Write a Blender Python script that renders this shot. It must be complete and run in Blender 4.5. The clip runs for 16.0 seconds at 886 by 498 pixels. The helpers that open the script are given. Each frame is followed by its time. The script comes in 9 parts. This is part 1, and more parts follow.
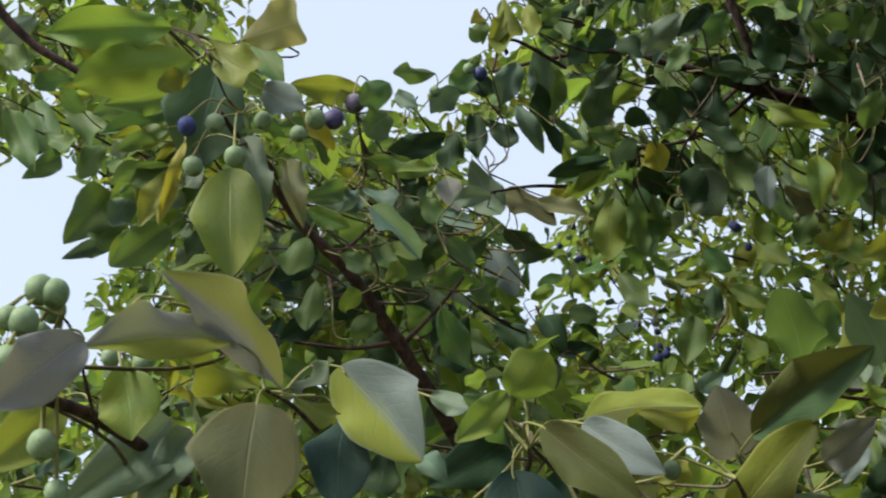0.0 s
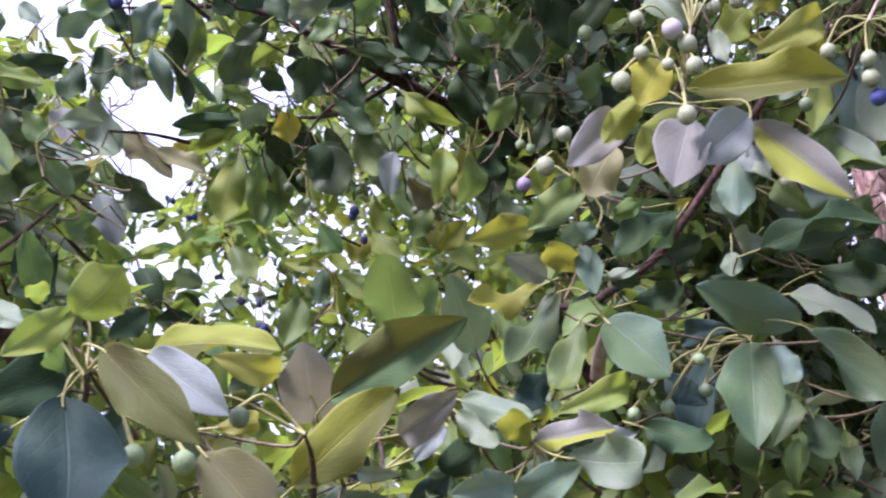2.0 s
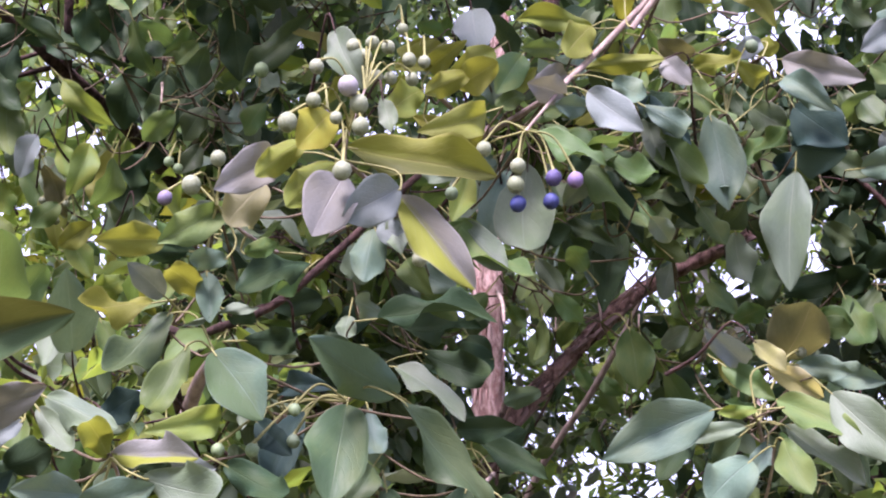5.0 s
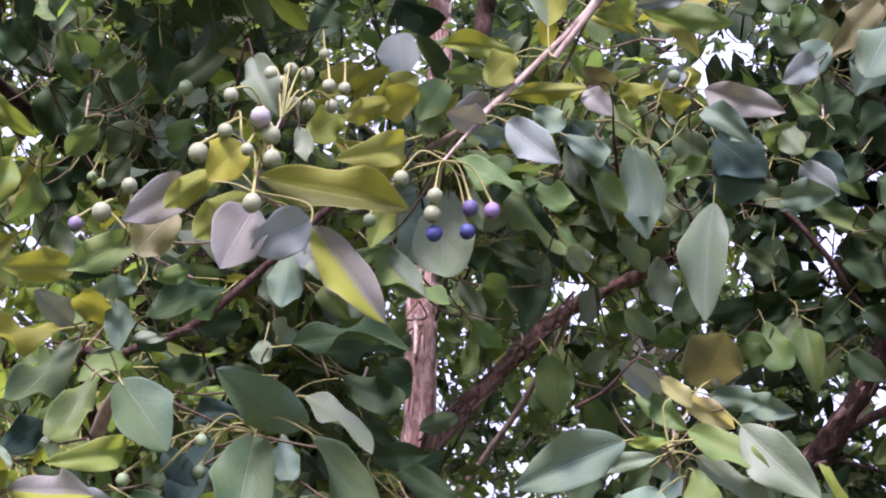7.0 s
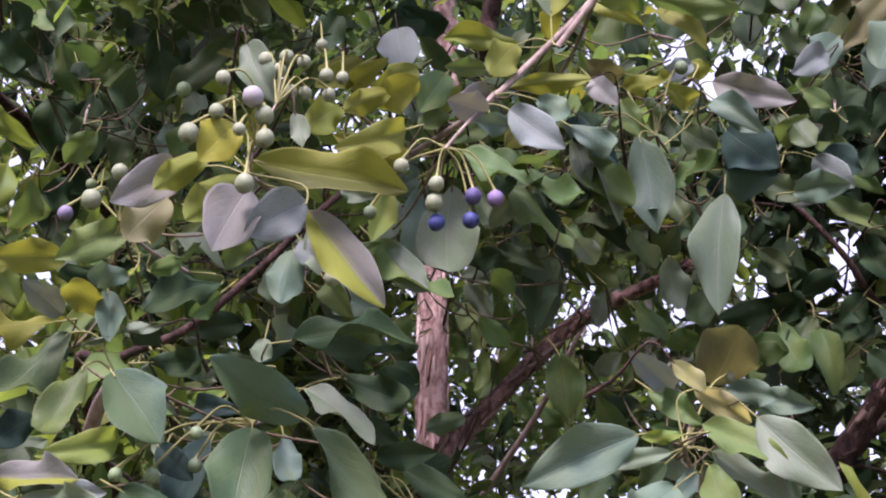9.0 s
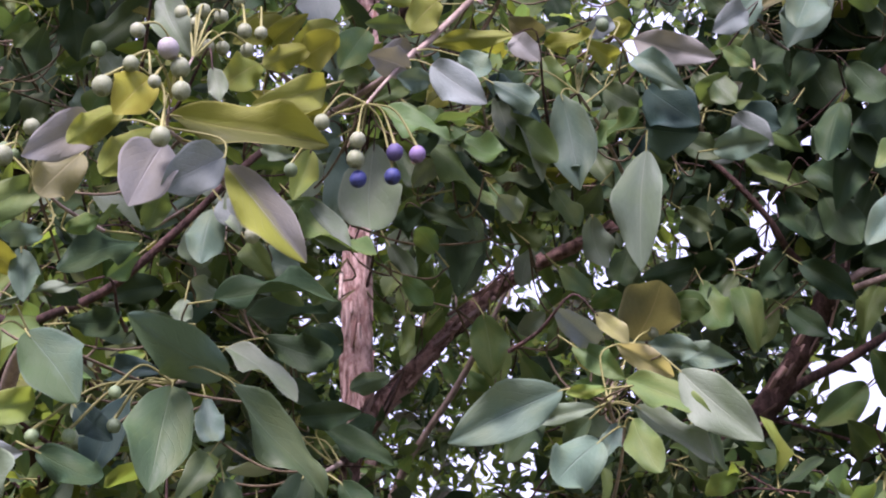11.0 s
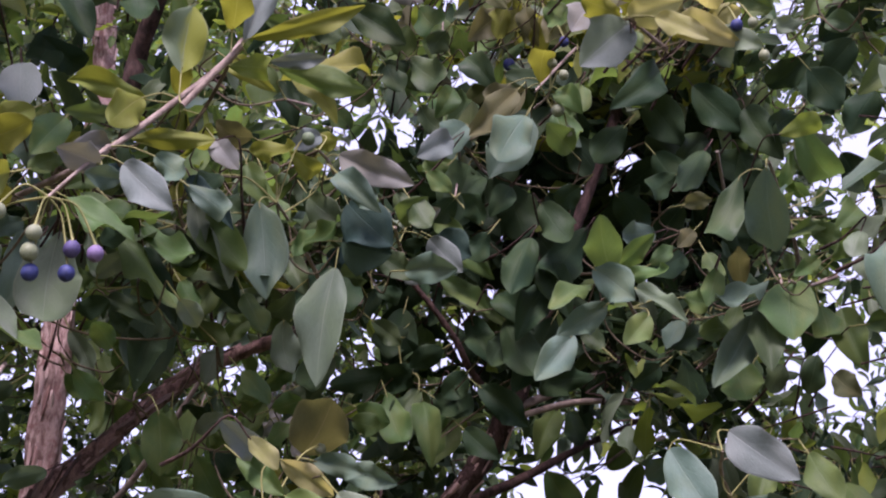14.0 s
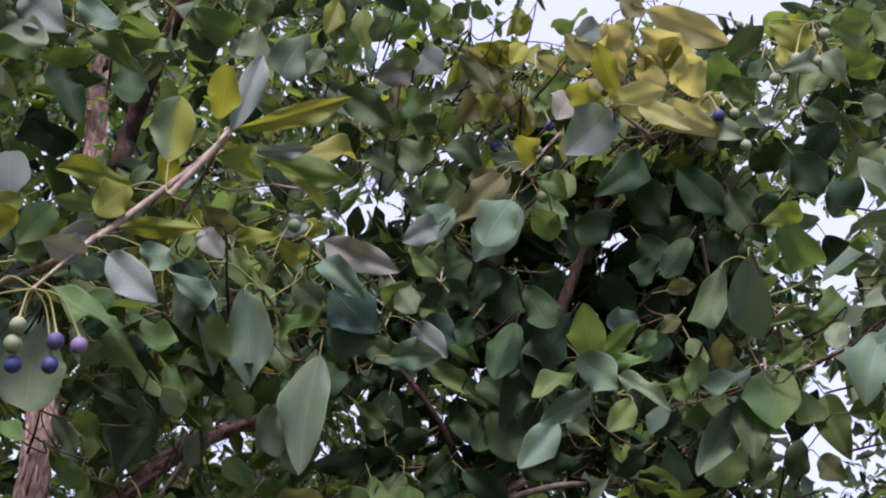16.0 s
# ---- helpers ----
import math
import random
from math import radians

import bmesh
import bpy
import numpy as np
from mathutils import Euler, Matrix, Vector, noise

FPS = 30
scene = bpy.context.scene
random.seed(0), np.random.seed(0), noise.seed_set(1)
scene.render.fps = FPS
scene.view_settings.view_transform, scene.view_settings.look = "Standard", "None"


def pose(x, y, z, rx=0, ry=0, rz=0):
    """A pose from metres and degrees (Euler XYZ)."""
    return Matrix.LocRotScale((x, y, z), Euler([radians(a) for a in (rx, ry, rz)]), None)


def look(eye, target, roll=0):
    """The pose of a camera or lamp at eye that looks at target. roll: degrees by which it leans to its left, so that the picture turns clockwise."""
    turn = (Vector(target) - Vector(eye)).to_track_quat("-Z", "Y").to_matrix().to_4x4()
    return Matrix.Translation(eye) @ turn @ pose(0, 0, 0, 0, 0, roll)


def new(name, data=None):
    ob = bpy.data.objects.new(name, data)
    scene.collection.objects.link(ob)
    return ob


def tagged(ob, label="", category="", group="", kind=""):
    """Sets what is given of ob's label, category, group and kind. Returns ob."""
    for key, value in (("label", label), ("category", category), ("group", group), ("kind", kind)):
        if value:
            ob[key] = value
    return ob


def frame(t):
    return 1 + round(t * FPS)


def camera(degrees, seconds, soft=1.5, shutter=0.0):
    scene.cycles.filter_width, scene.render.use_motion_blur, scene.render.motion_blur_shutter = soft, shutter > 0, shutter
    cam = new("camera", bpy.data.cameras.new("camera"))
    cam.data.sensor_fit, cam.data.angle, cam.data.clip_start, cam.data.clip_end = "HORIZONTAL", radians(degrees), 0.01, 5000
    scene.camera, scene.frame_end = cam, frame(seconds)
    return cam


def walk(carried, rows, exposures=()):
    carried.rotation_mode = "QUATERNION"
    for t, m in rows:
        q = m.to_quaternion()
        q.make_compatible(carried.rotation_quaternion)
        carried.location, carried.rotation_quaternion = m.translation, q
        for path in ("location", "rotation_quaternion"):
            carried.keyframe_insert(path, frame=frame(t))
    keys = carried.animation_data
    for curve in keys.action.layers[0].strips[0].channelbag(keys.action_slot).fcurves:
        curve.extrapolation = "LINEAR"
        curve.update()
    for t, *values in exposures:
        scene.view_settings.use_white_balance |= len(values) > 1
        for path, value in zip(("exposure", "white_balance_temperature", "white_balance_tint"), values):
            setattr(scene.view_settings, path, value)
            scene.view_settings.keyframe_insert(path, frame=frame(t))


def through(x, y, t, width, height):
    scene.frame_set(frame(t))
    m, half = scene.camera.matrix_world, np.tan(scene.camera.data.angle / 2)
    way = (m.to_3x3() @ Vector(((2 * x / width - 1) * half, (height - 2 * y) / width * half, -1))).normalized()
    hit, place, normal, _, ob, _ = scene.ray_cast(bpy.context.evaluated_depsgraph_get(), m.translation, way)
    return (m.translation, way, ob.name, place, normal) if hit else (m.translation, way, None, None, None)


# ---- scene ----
EXPOSURES = [(0.0, 0.42, 6550, 3.0), (0.7, 0.97, 6120, 14.0), (1.5, 1.33, 5740, 32.0), (2.0, 1.49, 5720, 38.0), (3.0, 1.31, 5780, 41.0), (3.5, 1.22, 5980, 39.0), (5.0, 1.6, 5930, 41.0), (7.5, 1.36, 5980, 40.0), (8.0, 1.34, 5960, 40.0), (8.5, 1.21, 6000, 40.0),
             (9.0, 1.13, 6060, 39.0), (12.5, 1.25, 5980, 41.0), (13.4, 1.21, 5980, 40.0), (14.0, 0.71, 6070, 39.5), (14.6, 0.37, 6020, 36.5), (15.2, 0.25, 6020, 29.5), (15.6, 0.43, 6170, 25.5), (16.0, 0.59, 6120, 25.5)]
cam = camera(36.15, 16.0, 2.05, 0.35)
PATH = [
    (0, look((0.0215, -0.0539, 1.5636), (-1.0044, 1.4783, 2.3382), -8.97)),
    (0.5, look((0.0194, -0.0409, 1.5601), (-0.9305, 1.5510, 2.3107), -8.75)),
    (1, look((0.0129, -0.0174, 1.5526), (-0.8037, 1.6664, 2.2582), -7.72)),
    (1.5, look((0.0049, -0.0049, 1.5526), (-0.6682, 1.7454, 2.2478), -6.86)),
    (2, look((0.0045, -0.0041, 1.5556), (-0.5424, 1.7889, 2.2527), -5.94)),
    (2.5, look((0.0067, -0.0102, 1.5583), (-0.4368, 1.8080, 2.2637), -4.93)),
    (3, look((0.0126, -0.0134, 1.5548), (-0.3333, 1.8227, 2.2684), -4.07)),
    (3.5, look((0.0104, 0.0055, 1.5494), (-0.2397, 1.8557, 2.2665), -3.10)),
    (4, look((0.0056, 0.0092, 1.5440), (-0.1555, 1.8678, 2.2648), -1.15)),
    (4.5, look((0.0038, 0.0111, 1.5447), (-0.0568, 1.8716, 2.2761), 0.88)),
    (5, look((-0.0003, 0.0001, 1.5499), (-0.0005, 1.8544, 2.2993), 2.06)),
    (5.2, look((0.0003, 0.0024, 1.5491), (0.0148, 1.8565, 2.2987), 2.14)),
    (7.3, look((0.0286, -0.0095, 1.5675), (0.1078, 1.8412, 2.3217), 2.21)),
    (7.5, look((0.0379, -0.0056, 1.5611), (0.0681, 1.8448, 2.3195), 2.60)),
    (8, look((0.0615, 0.0101, 1.5466), (0.0604, 1.8512, 2.3277), 2.39)),
    (8.5, look((0.0393, 0.0274, 1.5508), (0.0437, 1.8602, 2.3514), 2.07)),
    (9, look((0.0282, 0.0252, 1.5490), (0.0818, 1.8561, 2.3519), 1.51)),
    (9.2, look((0.0301, 0.0232, 1.5462), (0.0915, 1.8597, 2.3358), 1.52)),
    (11.3, look((0.0301, 0.0357, 1.5426), (0.2125, 1.8740, 2.3090), -0.46)),
    (11.5, look((0.0327, 0.0293, 1.5457), (0.2257, 1.8635, 2.3193), -0.38)),
    (12, look((0.0422, 0.0187, 1.5499), (0.2822, 1.8396, 2.3415), -0.47)),
    (12.5, look((0.0471, 0.0199, 1.5521), (0.3446, 1.8257, 2.3587), -0.38)),
    (13, look((0.0586, 0.0156, 1.5580), (0.4486, 1.7969, 2.3794), -0.09)),
    (13.5, look((0.0641, 0.0142, 1.5597), (0.5650, 1.7583, 2.4005), 0.36)),
    (14, look((0.0629, 0.0063, 1.5663), (0.5968, 1.7302, 2.4285), 0.86)),
    (14.5, look((0.0602, -0.0039, 1.5751), (0.5951, 1.7069, 2.4624), 1.19)),
    (15, look((0.0649, -0.0018, 1.5758), (0.6090, 1.6954, 2.4831), 1.32)),
    (15.5, look((0.0631, -0.0046, 1.5789), (0.6039, 1.6826, 2.5069), 1.10)),
    (16, look((0.0638, -0.0086, 1.5803), (0.5953, 1.6717, 2.5258), 1.02)),
]
walk(cam, PATH, EXPOSURES)

# light: bright thin cloud all over, a faint wide sun behind the camera
world = bpy.data.worlds.new("world")
scene.world = world
world.use_nodes = True
wn = world.node_tree
sky = wn.nodes.new("ShaderNodeTexSky")
sky.sky_type = "NISHITA"
sky.sun_disc = False
sky.sun_elevation = radians(54)
sky.sun_rotation = radians(205)
sky.air_density, sky.dust_density, sky.ozone_density = 1.0, 4.0, 1.0
cloud = wn.nodes.new("ShaderNodeMix")
cloud.data_type = "RGBA"
cloud.inputs[0].default_value = 0.7
cloud.inputs[7].default_value = (5.3, 5.75, 7.3, 1)
wn.links.new(sky.outputs[0], cloud.inputs[6])
wn.links.new(cloud.outputs[2], wn.nodes["Background"].inputs[0])
wn.nodes["Background"].inputs[1].default_value = 0.138
sun_data = bpy.data.lights.new("sun", "SUN")
sun_data.energy, sun_data.angle, sun_data.color = 5.0, radians(20), (1.0, 0.95, 0.87)
sun = new("sun", sun_data)
SUN_FROM = Vector((math.sin(radians(205)) * math.cos(radians(54)), math.cos(radians(205)) * math.cos(radians(54)), math.sin(radians(54))))
sun.matrix_world = look(SUN_FROM * 50, (0, 0, 0))


# ---- materials ----
def nodes_of(name):
    mat = bpy.data.materials.new(name)
    mat.use_nodes = True
    nt = mat.node_tree
    nt.nodes.clear()
    return mat, nt


def node(nt, kind, **values):
    n = nt.nodes.new(kind)
    for key, value in values.items():
        n.inputs[key.replace("_", " ")].default_value = value
    return n


def math_node(nt, op, a, b=None, c=None):
    n = nt.nodes.new("ShaderNodeMath")
    n.operation = op
    for i, v in enumerate((a, b, c)):
        if v is None:
            continue
        if isinstance(v, (int, float)):
            n.inputs[i].default_value = v
        else:
            nt.links.new(v, n.inputs[i])
    return n.outputs[0]


def mix_colour(nt, fac, a, b, blend="MIX"):
    n = nt.nodes.new("ShaderNodeMix")
    n.data_type, n.blend_type = "RGBA", blend
    for sock, v in ((n.inputs[0], fac), (n.inputs[6], a), (n.inputs[7], b)):
        if isinstance(v, (int, float)):
            sock.default_value = v
        elif isinstance(v, tuple):
            sock.default_value = (*v, 1)
        else:
            nt.links.new(v, sock)
    return n.outputs[2]


def leaf_material(name, colour, vein, rough=0.5, through=0.3, vary=0.35, island=False, warm=(0.2, 0.15, 0.03), gloss=0.3, other=None):
    """A leaf blade: pale midrib, side veins and painted edge glow, mottled colour, some light passing through."""
    mat, nt = nodes_of(name)
    uv = nt.nodes.new("ShaderNodeUVMap")
    sep = nt.nodes.new("ShaderNodeSeparateXYZ")
    nt.links.new(uv.outputs[0], sep.inputs[0])
    across = math_node(nt, "ABSOLUTE", math_node(nt, "SUBTRACT", sep.outputs[0], 0.5))
    if island:
        rnd = nt.nodes.new("ShaderNodeNewGeometry").outputs["Random Per Island"]
    else:
        rnd = nt.nodes.new("ShaderNodeObjectInfo").outputs["Random"]
    # midrib narrows to the tip
    half = math_node(nt, "MULTIPLY_ADD", sep.outputs[1], -0.018, 0.026)
    rib = math_node(nt, "SUBTRACT", 1.0, math_node(nt, "MINIMUM", math_node(nt, "DIVIDE", across, half), 1.0))
    rib = math_node(nt, "POWER", rib, 0.6)
    # side veins run forward from the midrib
    wander = node(nt, "ShaderNodeTexNoise", Scale=5.0, Detail=1.0)
    nt.links.new(uv.outputs[0], wander.inputs["Vector"])
    phase = math_node(nt, "MULTIPLY_ADD", sep.outputs[1], 7.0, math_node(nt, "MULTIPLY_ADD", across, -6.5, math_node(nt, "MULTIPLY", wander.outputs[0], 1.1)))
    saw = math_node(nt, "ABSOLUTE", math_node(nt, "SUBTRACT", math_node(nt, "FRACT", phase), 0.5))
    side = math_node(nt, "MAXIMUM", math_node(nt, "MULTIPLY_ADD", saw, -11.0, 1.0), 0.0)
    side = math_node(nt, "MULTIPLY", side, math_node(nt, "MULTIPLY", wander.outputs[0], 0.28))
    # pale margin: light through the thin edge and sharpening halo, painted as colour
    rim_glow = math_node(nt, "MAXIMUM", math_node(nt, "MULTIPLY_ADD", across, 22.0, -10.0), 0.0)
    veins = math_node(nt, "MAXIMUM", rib, math_node(nt, "MAXIMUM", side, math_node(nt, "MULTIPLY", rim_glow, 0.8)))
    shifted = nt.nodes.new("ShaderNodeVectorMath")
    shifted.operation = "ADD"
    nt.links.new(uv.outputs[0], shifted.inputs[0])
    comb = nt.nodes.new("ShaderNodeCombineXYZ")
    nt.links.new(math_node(nt, "MULTIPLY", rnd, 37.0), comb.inputs[0])
    nt.links.new(math_node(nt, "MULTIPLY", rnd, 91.0), comb.inputs[2])
    nt.links.new(comb.outputs[0], shifted.inputs[1])
    big = node(nt, "ShaderNodeTexNoise", Scale=1.5, Detail=4.0, Roughness=0.55)
    nt.links.new(shifted.outputs[0], big.inputs["Vector"])
    fine = node(nt, "ShaderNodeTexNoise", Scale=24.0, Detail=2.0)
    nt.links.new(shifted.outputs[0], fine.inputs["Vector"])
    value = math_node(nt, "MULTIPLY_ADD", rnd, vary * 2, 1.0 - vary)
    tint = nt.nodes.new("ShaderNodeHueSaturation")
    tint.inputs["Color"].default_value = (*colour, 1)
    nt.links.new(math_node(nt, "MULTIPLY_ADD", math_node(nt, "FRACT", math_node(nt, "MULTIPLY", rnd, 7.31)), 0.05, 0.475), tint.inputs["Hue"])
    nt.links.new(math_node(nt, "MULTIPLY_ADD", big.outputs[0], 0.5, 0.75), tint.inputs["Saturation"])
    nt.links.new(math_node(nt, "MULTIPLY", value, math_node(nt, "MULTIPLY_ADD", fine.outputs[0], 0.3, 0.85)), tint.inputs["Value"])
    blotch = math_node(nt, "MAXIMUM", math_node(nt, "MULTIPLY_ADD", big.outputs[0], 4.0, -1.75), 0.0)
    base = mix_colour(nt, math_node(nt, "MINIMUM", blotch, 0.75), tint.outputs[0], warm)
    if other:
        # other tone on one half: underside and fold shading painted in, border wandering
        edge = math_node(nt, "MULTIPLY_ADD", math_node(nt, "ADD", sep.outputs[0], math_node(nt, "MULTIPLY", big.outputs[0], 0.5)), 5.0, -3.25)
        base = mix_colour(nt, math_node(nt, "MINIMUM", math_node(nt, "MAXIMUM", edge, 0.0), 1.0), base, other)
    base = mix_colour(nt, math_node(nt, "MULTIPLY", veins, 0.62), base, vein)
    bump = node(nt, "ShaderNodeBump", Strength=0.35, Distance=0.002)
    nt.links.new(math_node(nt, "MULTIPLY_ADD", fine.outputs[0], 0.25, math_node(nt, "MULTIPLY", veins, -1.0)), bump.inputs["Height"])
    skin = node(nt, "ShaderNodeBsdfPrincipled")
    nt.links.new(base, skin.inputs["Base Color"])
    nt.links.new(math_node(nt, "MULTIPLY_ADD", big.outputs[0], 0.2, rough + 0.02), skin.inputs["Roughness"])
    skin.inputs["Specular IOR Level"].default_value = gloss
    nt.links.new(bump.outputs[0], skin.inputs["Normal"])
    glow = nt.nodes.new("ShaderNodeBsdfTranslucent")
    nt.links.new(mix_colour(nt, 0.5, base, (colour[0] * 1.9, colour[1] * 1.7, colour[2] * 0.7)), glow.inputs["Color"])
    both = nt.nodes.new("ShaderNodeMixShader")
    both.inputs[0].default_value = through
    nt.links.new(skin.outputs[0], both.inputs[1])
    nt.links.new(glow.outputs[0], both.inputs[2])
    out = nt.nodes.new("ShaderNodeOutputMaterial")
    nt.links.new(both.outputs[0], out.inputs[0])
    return mat


LEAF_COLOURS = {  # blade, veins, roughness, light let through, second tone
    "g": ((0.085, 0.150, 0.045), (0.14, 0.19, 0.09), 0.46, 0.34, (0.120, 0.155, 0.045)),
    # l: lime leaf, also the brighter colour given to lit and backlit leaves
    "l": ((0.140, 0.215, 0.042), (0.20, 0.26, 0.09), 0.48, 0.42, (0.185, 0.205, 0.038)),
    "y": ((0.168, 0.190, 0.030), (0.27, 0.25, 0.09), 0.48, 0.38, (0.115, 0.120, 0.025)),
    "Y": ((0.250, 0.235, 0.032), (0.38, 0.32, 0.10), 0.48, 0.40, (0.200, 0.180, 0.025)),
    # d: dark green leaf, with the crown's inner shade put into the colour
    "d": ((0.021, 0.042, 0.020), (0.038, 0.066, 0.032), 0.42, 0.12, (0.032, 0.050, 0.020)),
    # b: waxy leaf whose sky reflection is painted into the base colour
    "b": ((0.074, 0.122, 0.088), (0.12, 0.165, 0.130), 0.46, 0.18, (0.104, 0.138, 0.082)),
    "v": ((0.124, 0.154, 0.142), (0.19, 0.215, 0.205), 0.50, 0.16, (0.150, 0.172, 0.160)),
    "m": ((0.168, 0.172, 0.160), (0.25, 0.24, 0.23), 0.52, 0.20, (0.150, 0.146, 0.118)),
    "p": ((0.120, 0.158, 0.105), (0.19, 0.23, 0.165), 0.46, 0.26, (0.105, 0.148, 0.080)),
    "c": ((0.180, 0.180, 0.092), (0.32, 0.30, 0.17), 0.50, 0.44, (0.200, 0.195, 0.085)),
    # k: pale khaki, raised in colour for the top light on the upper leaves
    "k": ((0.310, 0.300, 0.140), (0.38, 0.36, 0.20), 0.50, 0.50, (0.230, 0.240, 0.080)),
    # e: the green leaf again, darkened in colour for leaves standing in shade
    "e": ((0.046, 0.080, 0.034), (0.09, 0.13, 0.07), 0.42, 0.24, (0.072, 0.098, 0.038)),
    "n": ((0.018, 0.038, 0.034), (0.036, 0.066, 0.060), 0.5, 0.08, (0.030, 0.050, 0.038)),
    "u": ((0.058, 0.066, 0.017), (0.11, 0.112, 0.048), 0.50, 0.25, (0.046, 0.045, 0.018)),
    "o": ((0.098, 0.104, 0.050), (0.18, 0.165, 0.09), 0.50, 0.32, (0.120, 0.110, 0.050)),
}
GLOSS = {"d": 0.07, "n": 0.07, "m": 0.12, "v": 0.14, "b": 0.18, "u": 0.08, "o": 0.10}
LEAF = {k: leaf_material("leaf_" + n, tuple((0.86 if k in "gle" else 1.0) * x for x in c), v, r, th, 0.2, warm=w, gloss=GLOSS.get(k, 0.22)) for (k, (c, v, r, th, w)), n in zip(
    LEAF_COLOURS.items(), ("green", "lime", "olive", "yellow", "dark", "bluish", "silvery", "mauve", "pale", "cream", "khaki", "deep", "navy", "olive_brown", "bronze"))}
# paired tones: curled undersides, and uneven light on folded halves put into colour
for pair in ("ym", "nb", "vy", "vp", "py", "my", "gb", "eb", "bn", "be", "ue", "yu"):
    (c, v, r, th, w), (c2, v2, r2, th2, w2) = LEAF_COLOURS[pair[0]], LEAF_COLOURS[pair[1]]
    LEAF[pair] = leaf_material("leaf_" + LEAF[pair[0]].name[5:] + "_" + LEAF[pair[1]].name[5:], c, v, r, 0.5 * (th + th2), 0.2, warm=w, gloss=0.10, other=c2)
CROWN_KINDS = ("g", "l", "y", "d", "b", "p", "m", "e")
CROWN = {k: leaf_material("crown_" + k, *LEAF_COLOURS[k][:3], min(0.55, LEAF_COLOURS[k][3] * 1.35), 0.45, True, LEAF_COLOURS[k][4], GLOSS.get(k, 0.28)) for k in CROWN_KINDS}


def rough_material(name, dark, light, scale, stretch=1.0, rough=0.85, bump_by=0.5, bump_at=0.004, spot=None):
    """Bark, twig skin, soil: two scales of noise between two colours, with relief."""
    mat, nt = nodes_of(name)
    coords = nt.nodes.new("ShaderNodeTexCoord")
    mapping = nt.nodes.new("ShaderNodeMapping")
    mapping.inputs["Scale"].default_value = (1, 1, stretch)
    nt.links.new(coords.outputs["Object"], mapping.inputs[0])
    big = node(nt, "ShaderNodeTexNoise", Scale=scale, Detail=6.0, Roughness=0.65)
    fine = node(nt, "ShaderNodeTexNoise", Scale=scale * 7, Detail=3.0)
    for n in (big, fine):
        nt.links.new(mapping.outputs[0], n.inputs["Vector"])
    fac = math_node(nt, "MULTIPLY_ADD", big.outputs[0], 5.0, -2.0)
    fac = math_node(nt, "MINIMUM", math_node(nt, "MAXIMUM", fac, 0.0), 1.0)
    base = mix_colour(nt, fac, dark, light)
    base = mix_colour(nt, 0.4, base, mix_colour(nt, fine.outputs[0], dark, light))
    if spot:
        third = node(nt, "ShaderNodeTexNoise", Scale=scale * 0.6, Detail=4.0)
        nt.links.new(coords.outputs["Object"], third.inputs["Vector"])
        base = mix_colour(nt, math_node(nt, "MINIMUM", math_node(nt, "MAXIMUM", math_node(nt, "MULTIPLY_ADD", third.outputs[0], 6.0, -3.2), 0.0), 0.8), base, spot)
    bump = node(nt, "ShaderNodeBump", Strength=bump_by, Distance=bump_at)
    nt.links.new(math_node(nt, "ADD", big.outputs[0], math_node(nt, "MULTIPLY", fine.outputs[0], 0.4)), bump.inputs["Height"])
    skin = node(nt, "ShaderNodeBsdfPrincipled", Roughness=rough)
    skin.inputs["Specular IOR Level"].default_value = 0.2
    nt.links.new(base, skin.inputs["Base Color"])
    nt.links.new(bump.outputs[0], skin.inputs["Normal"])
    out = nt.nodes.new("ShaderNodeOutputMaterial")
    nt.links.new(skin.outputs[0], out.inputs[0])
    return mat


RED_BARK = rough_material("red_bark", (0.13, 0.052, 0.046), (0.74, 0.53, 0.50), 120, 0.30, bump_by=1.0, bump_at=0.008, spot=(0.30, 0.15, 0.135))
LIMB_BARK = rough_material("limb_bark", (0.03, 0.012, 0.010), (0.44, 0.27, 0.24), 110, 0.5, bump_by=0.9, bump_at=0.005)
DARK_BARK = rough_material("dark_bark", (0.010, 0.006, 0.005), (0.105, 0.060, 0.053), 130, 0.35, bump_by=0.9, bump_at=0.005)
GREY_TWIG = rough_material("grey_twig", (0.14, 0.10, 0.085), (0.34, 0.27, 0.23), 90, 0.5, 0.7)
DULL_TWIG = rough_material("dull_twig", (0.055, 0.042, 0.026), (0.15, 0.115, 0.075), 90, 0.5, 0.75)
GREEN_TWIG = rough_material("green_twig", (0.13, 0.13, 0.04), (0.26, 0.25, 0.10), 60, 1.0, 0.55, 0.2, 0.001)
SOIL = rough_material("grassy_soil", (0.05, 0.045, 0.025), (0.10, 0.11, 0.04), 1.3, 1.0, 0.95, 0.6, 0.05)


def flake_material(name, low, high, crack):
    """Loose bark: each strip somewhere between dark red and pale pink."""
    mat, nt = nodes_of(name)
    rnd = nt.nodes.new("ShaderNodeObjectInfo").outputs["Random"]
    coords = nt.nodes.new("ShaderNodeTexCoord")
    streak = node(nt, "ShaderNodeTexNoise", Scale=3.0, Detail=4.0)
    nt.links.new(coords.outputs["Object"], streak.inputs["Vector"])
    tone = mix_colour(nt, rnd, low, high)
    base = mix_colour(nt, math_node(nt, "MULTIPLY", streak.outputs[0], 0.5), tone, crack)
    skin = node(nt, "ShaderNodeBsdfPrincipled", Roughness=0.85)
    nt.links.new(base, skin.inputs["Base Color"])
    out = nt.nodes.new("ShaderNodeOutputMaterial")
    nt.links.new(skin.outputs[0], out.inputs[0])
    return mat


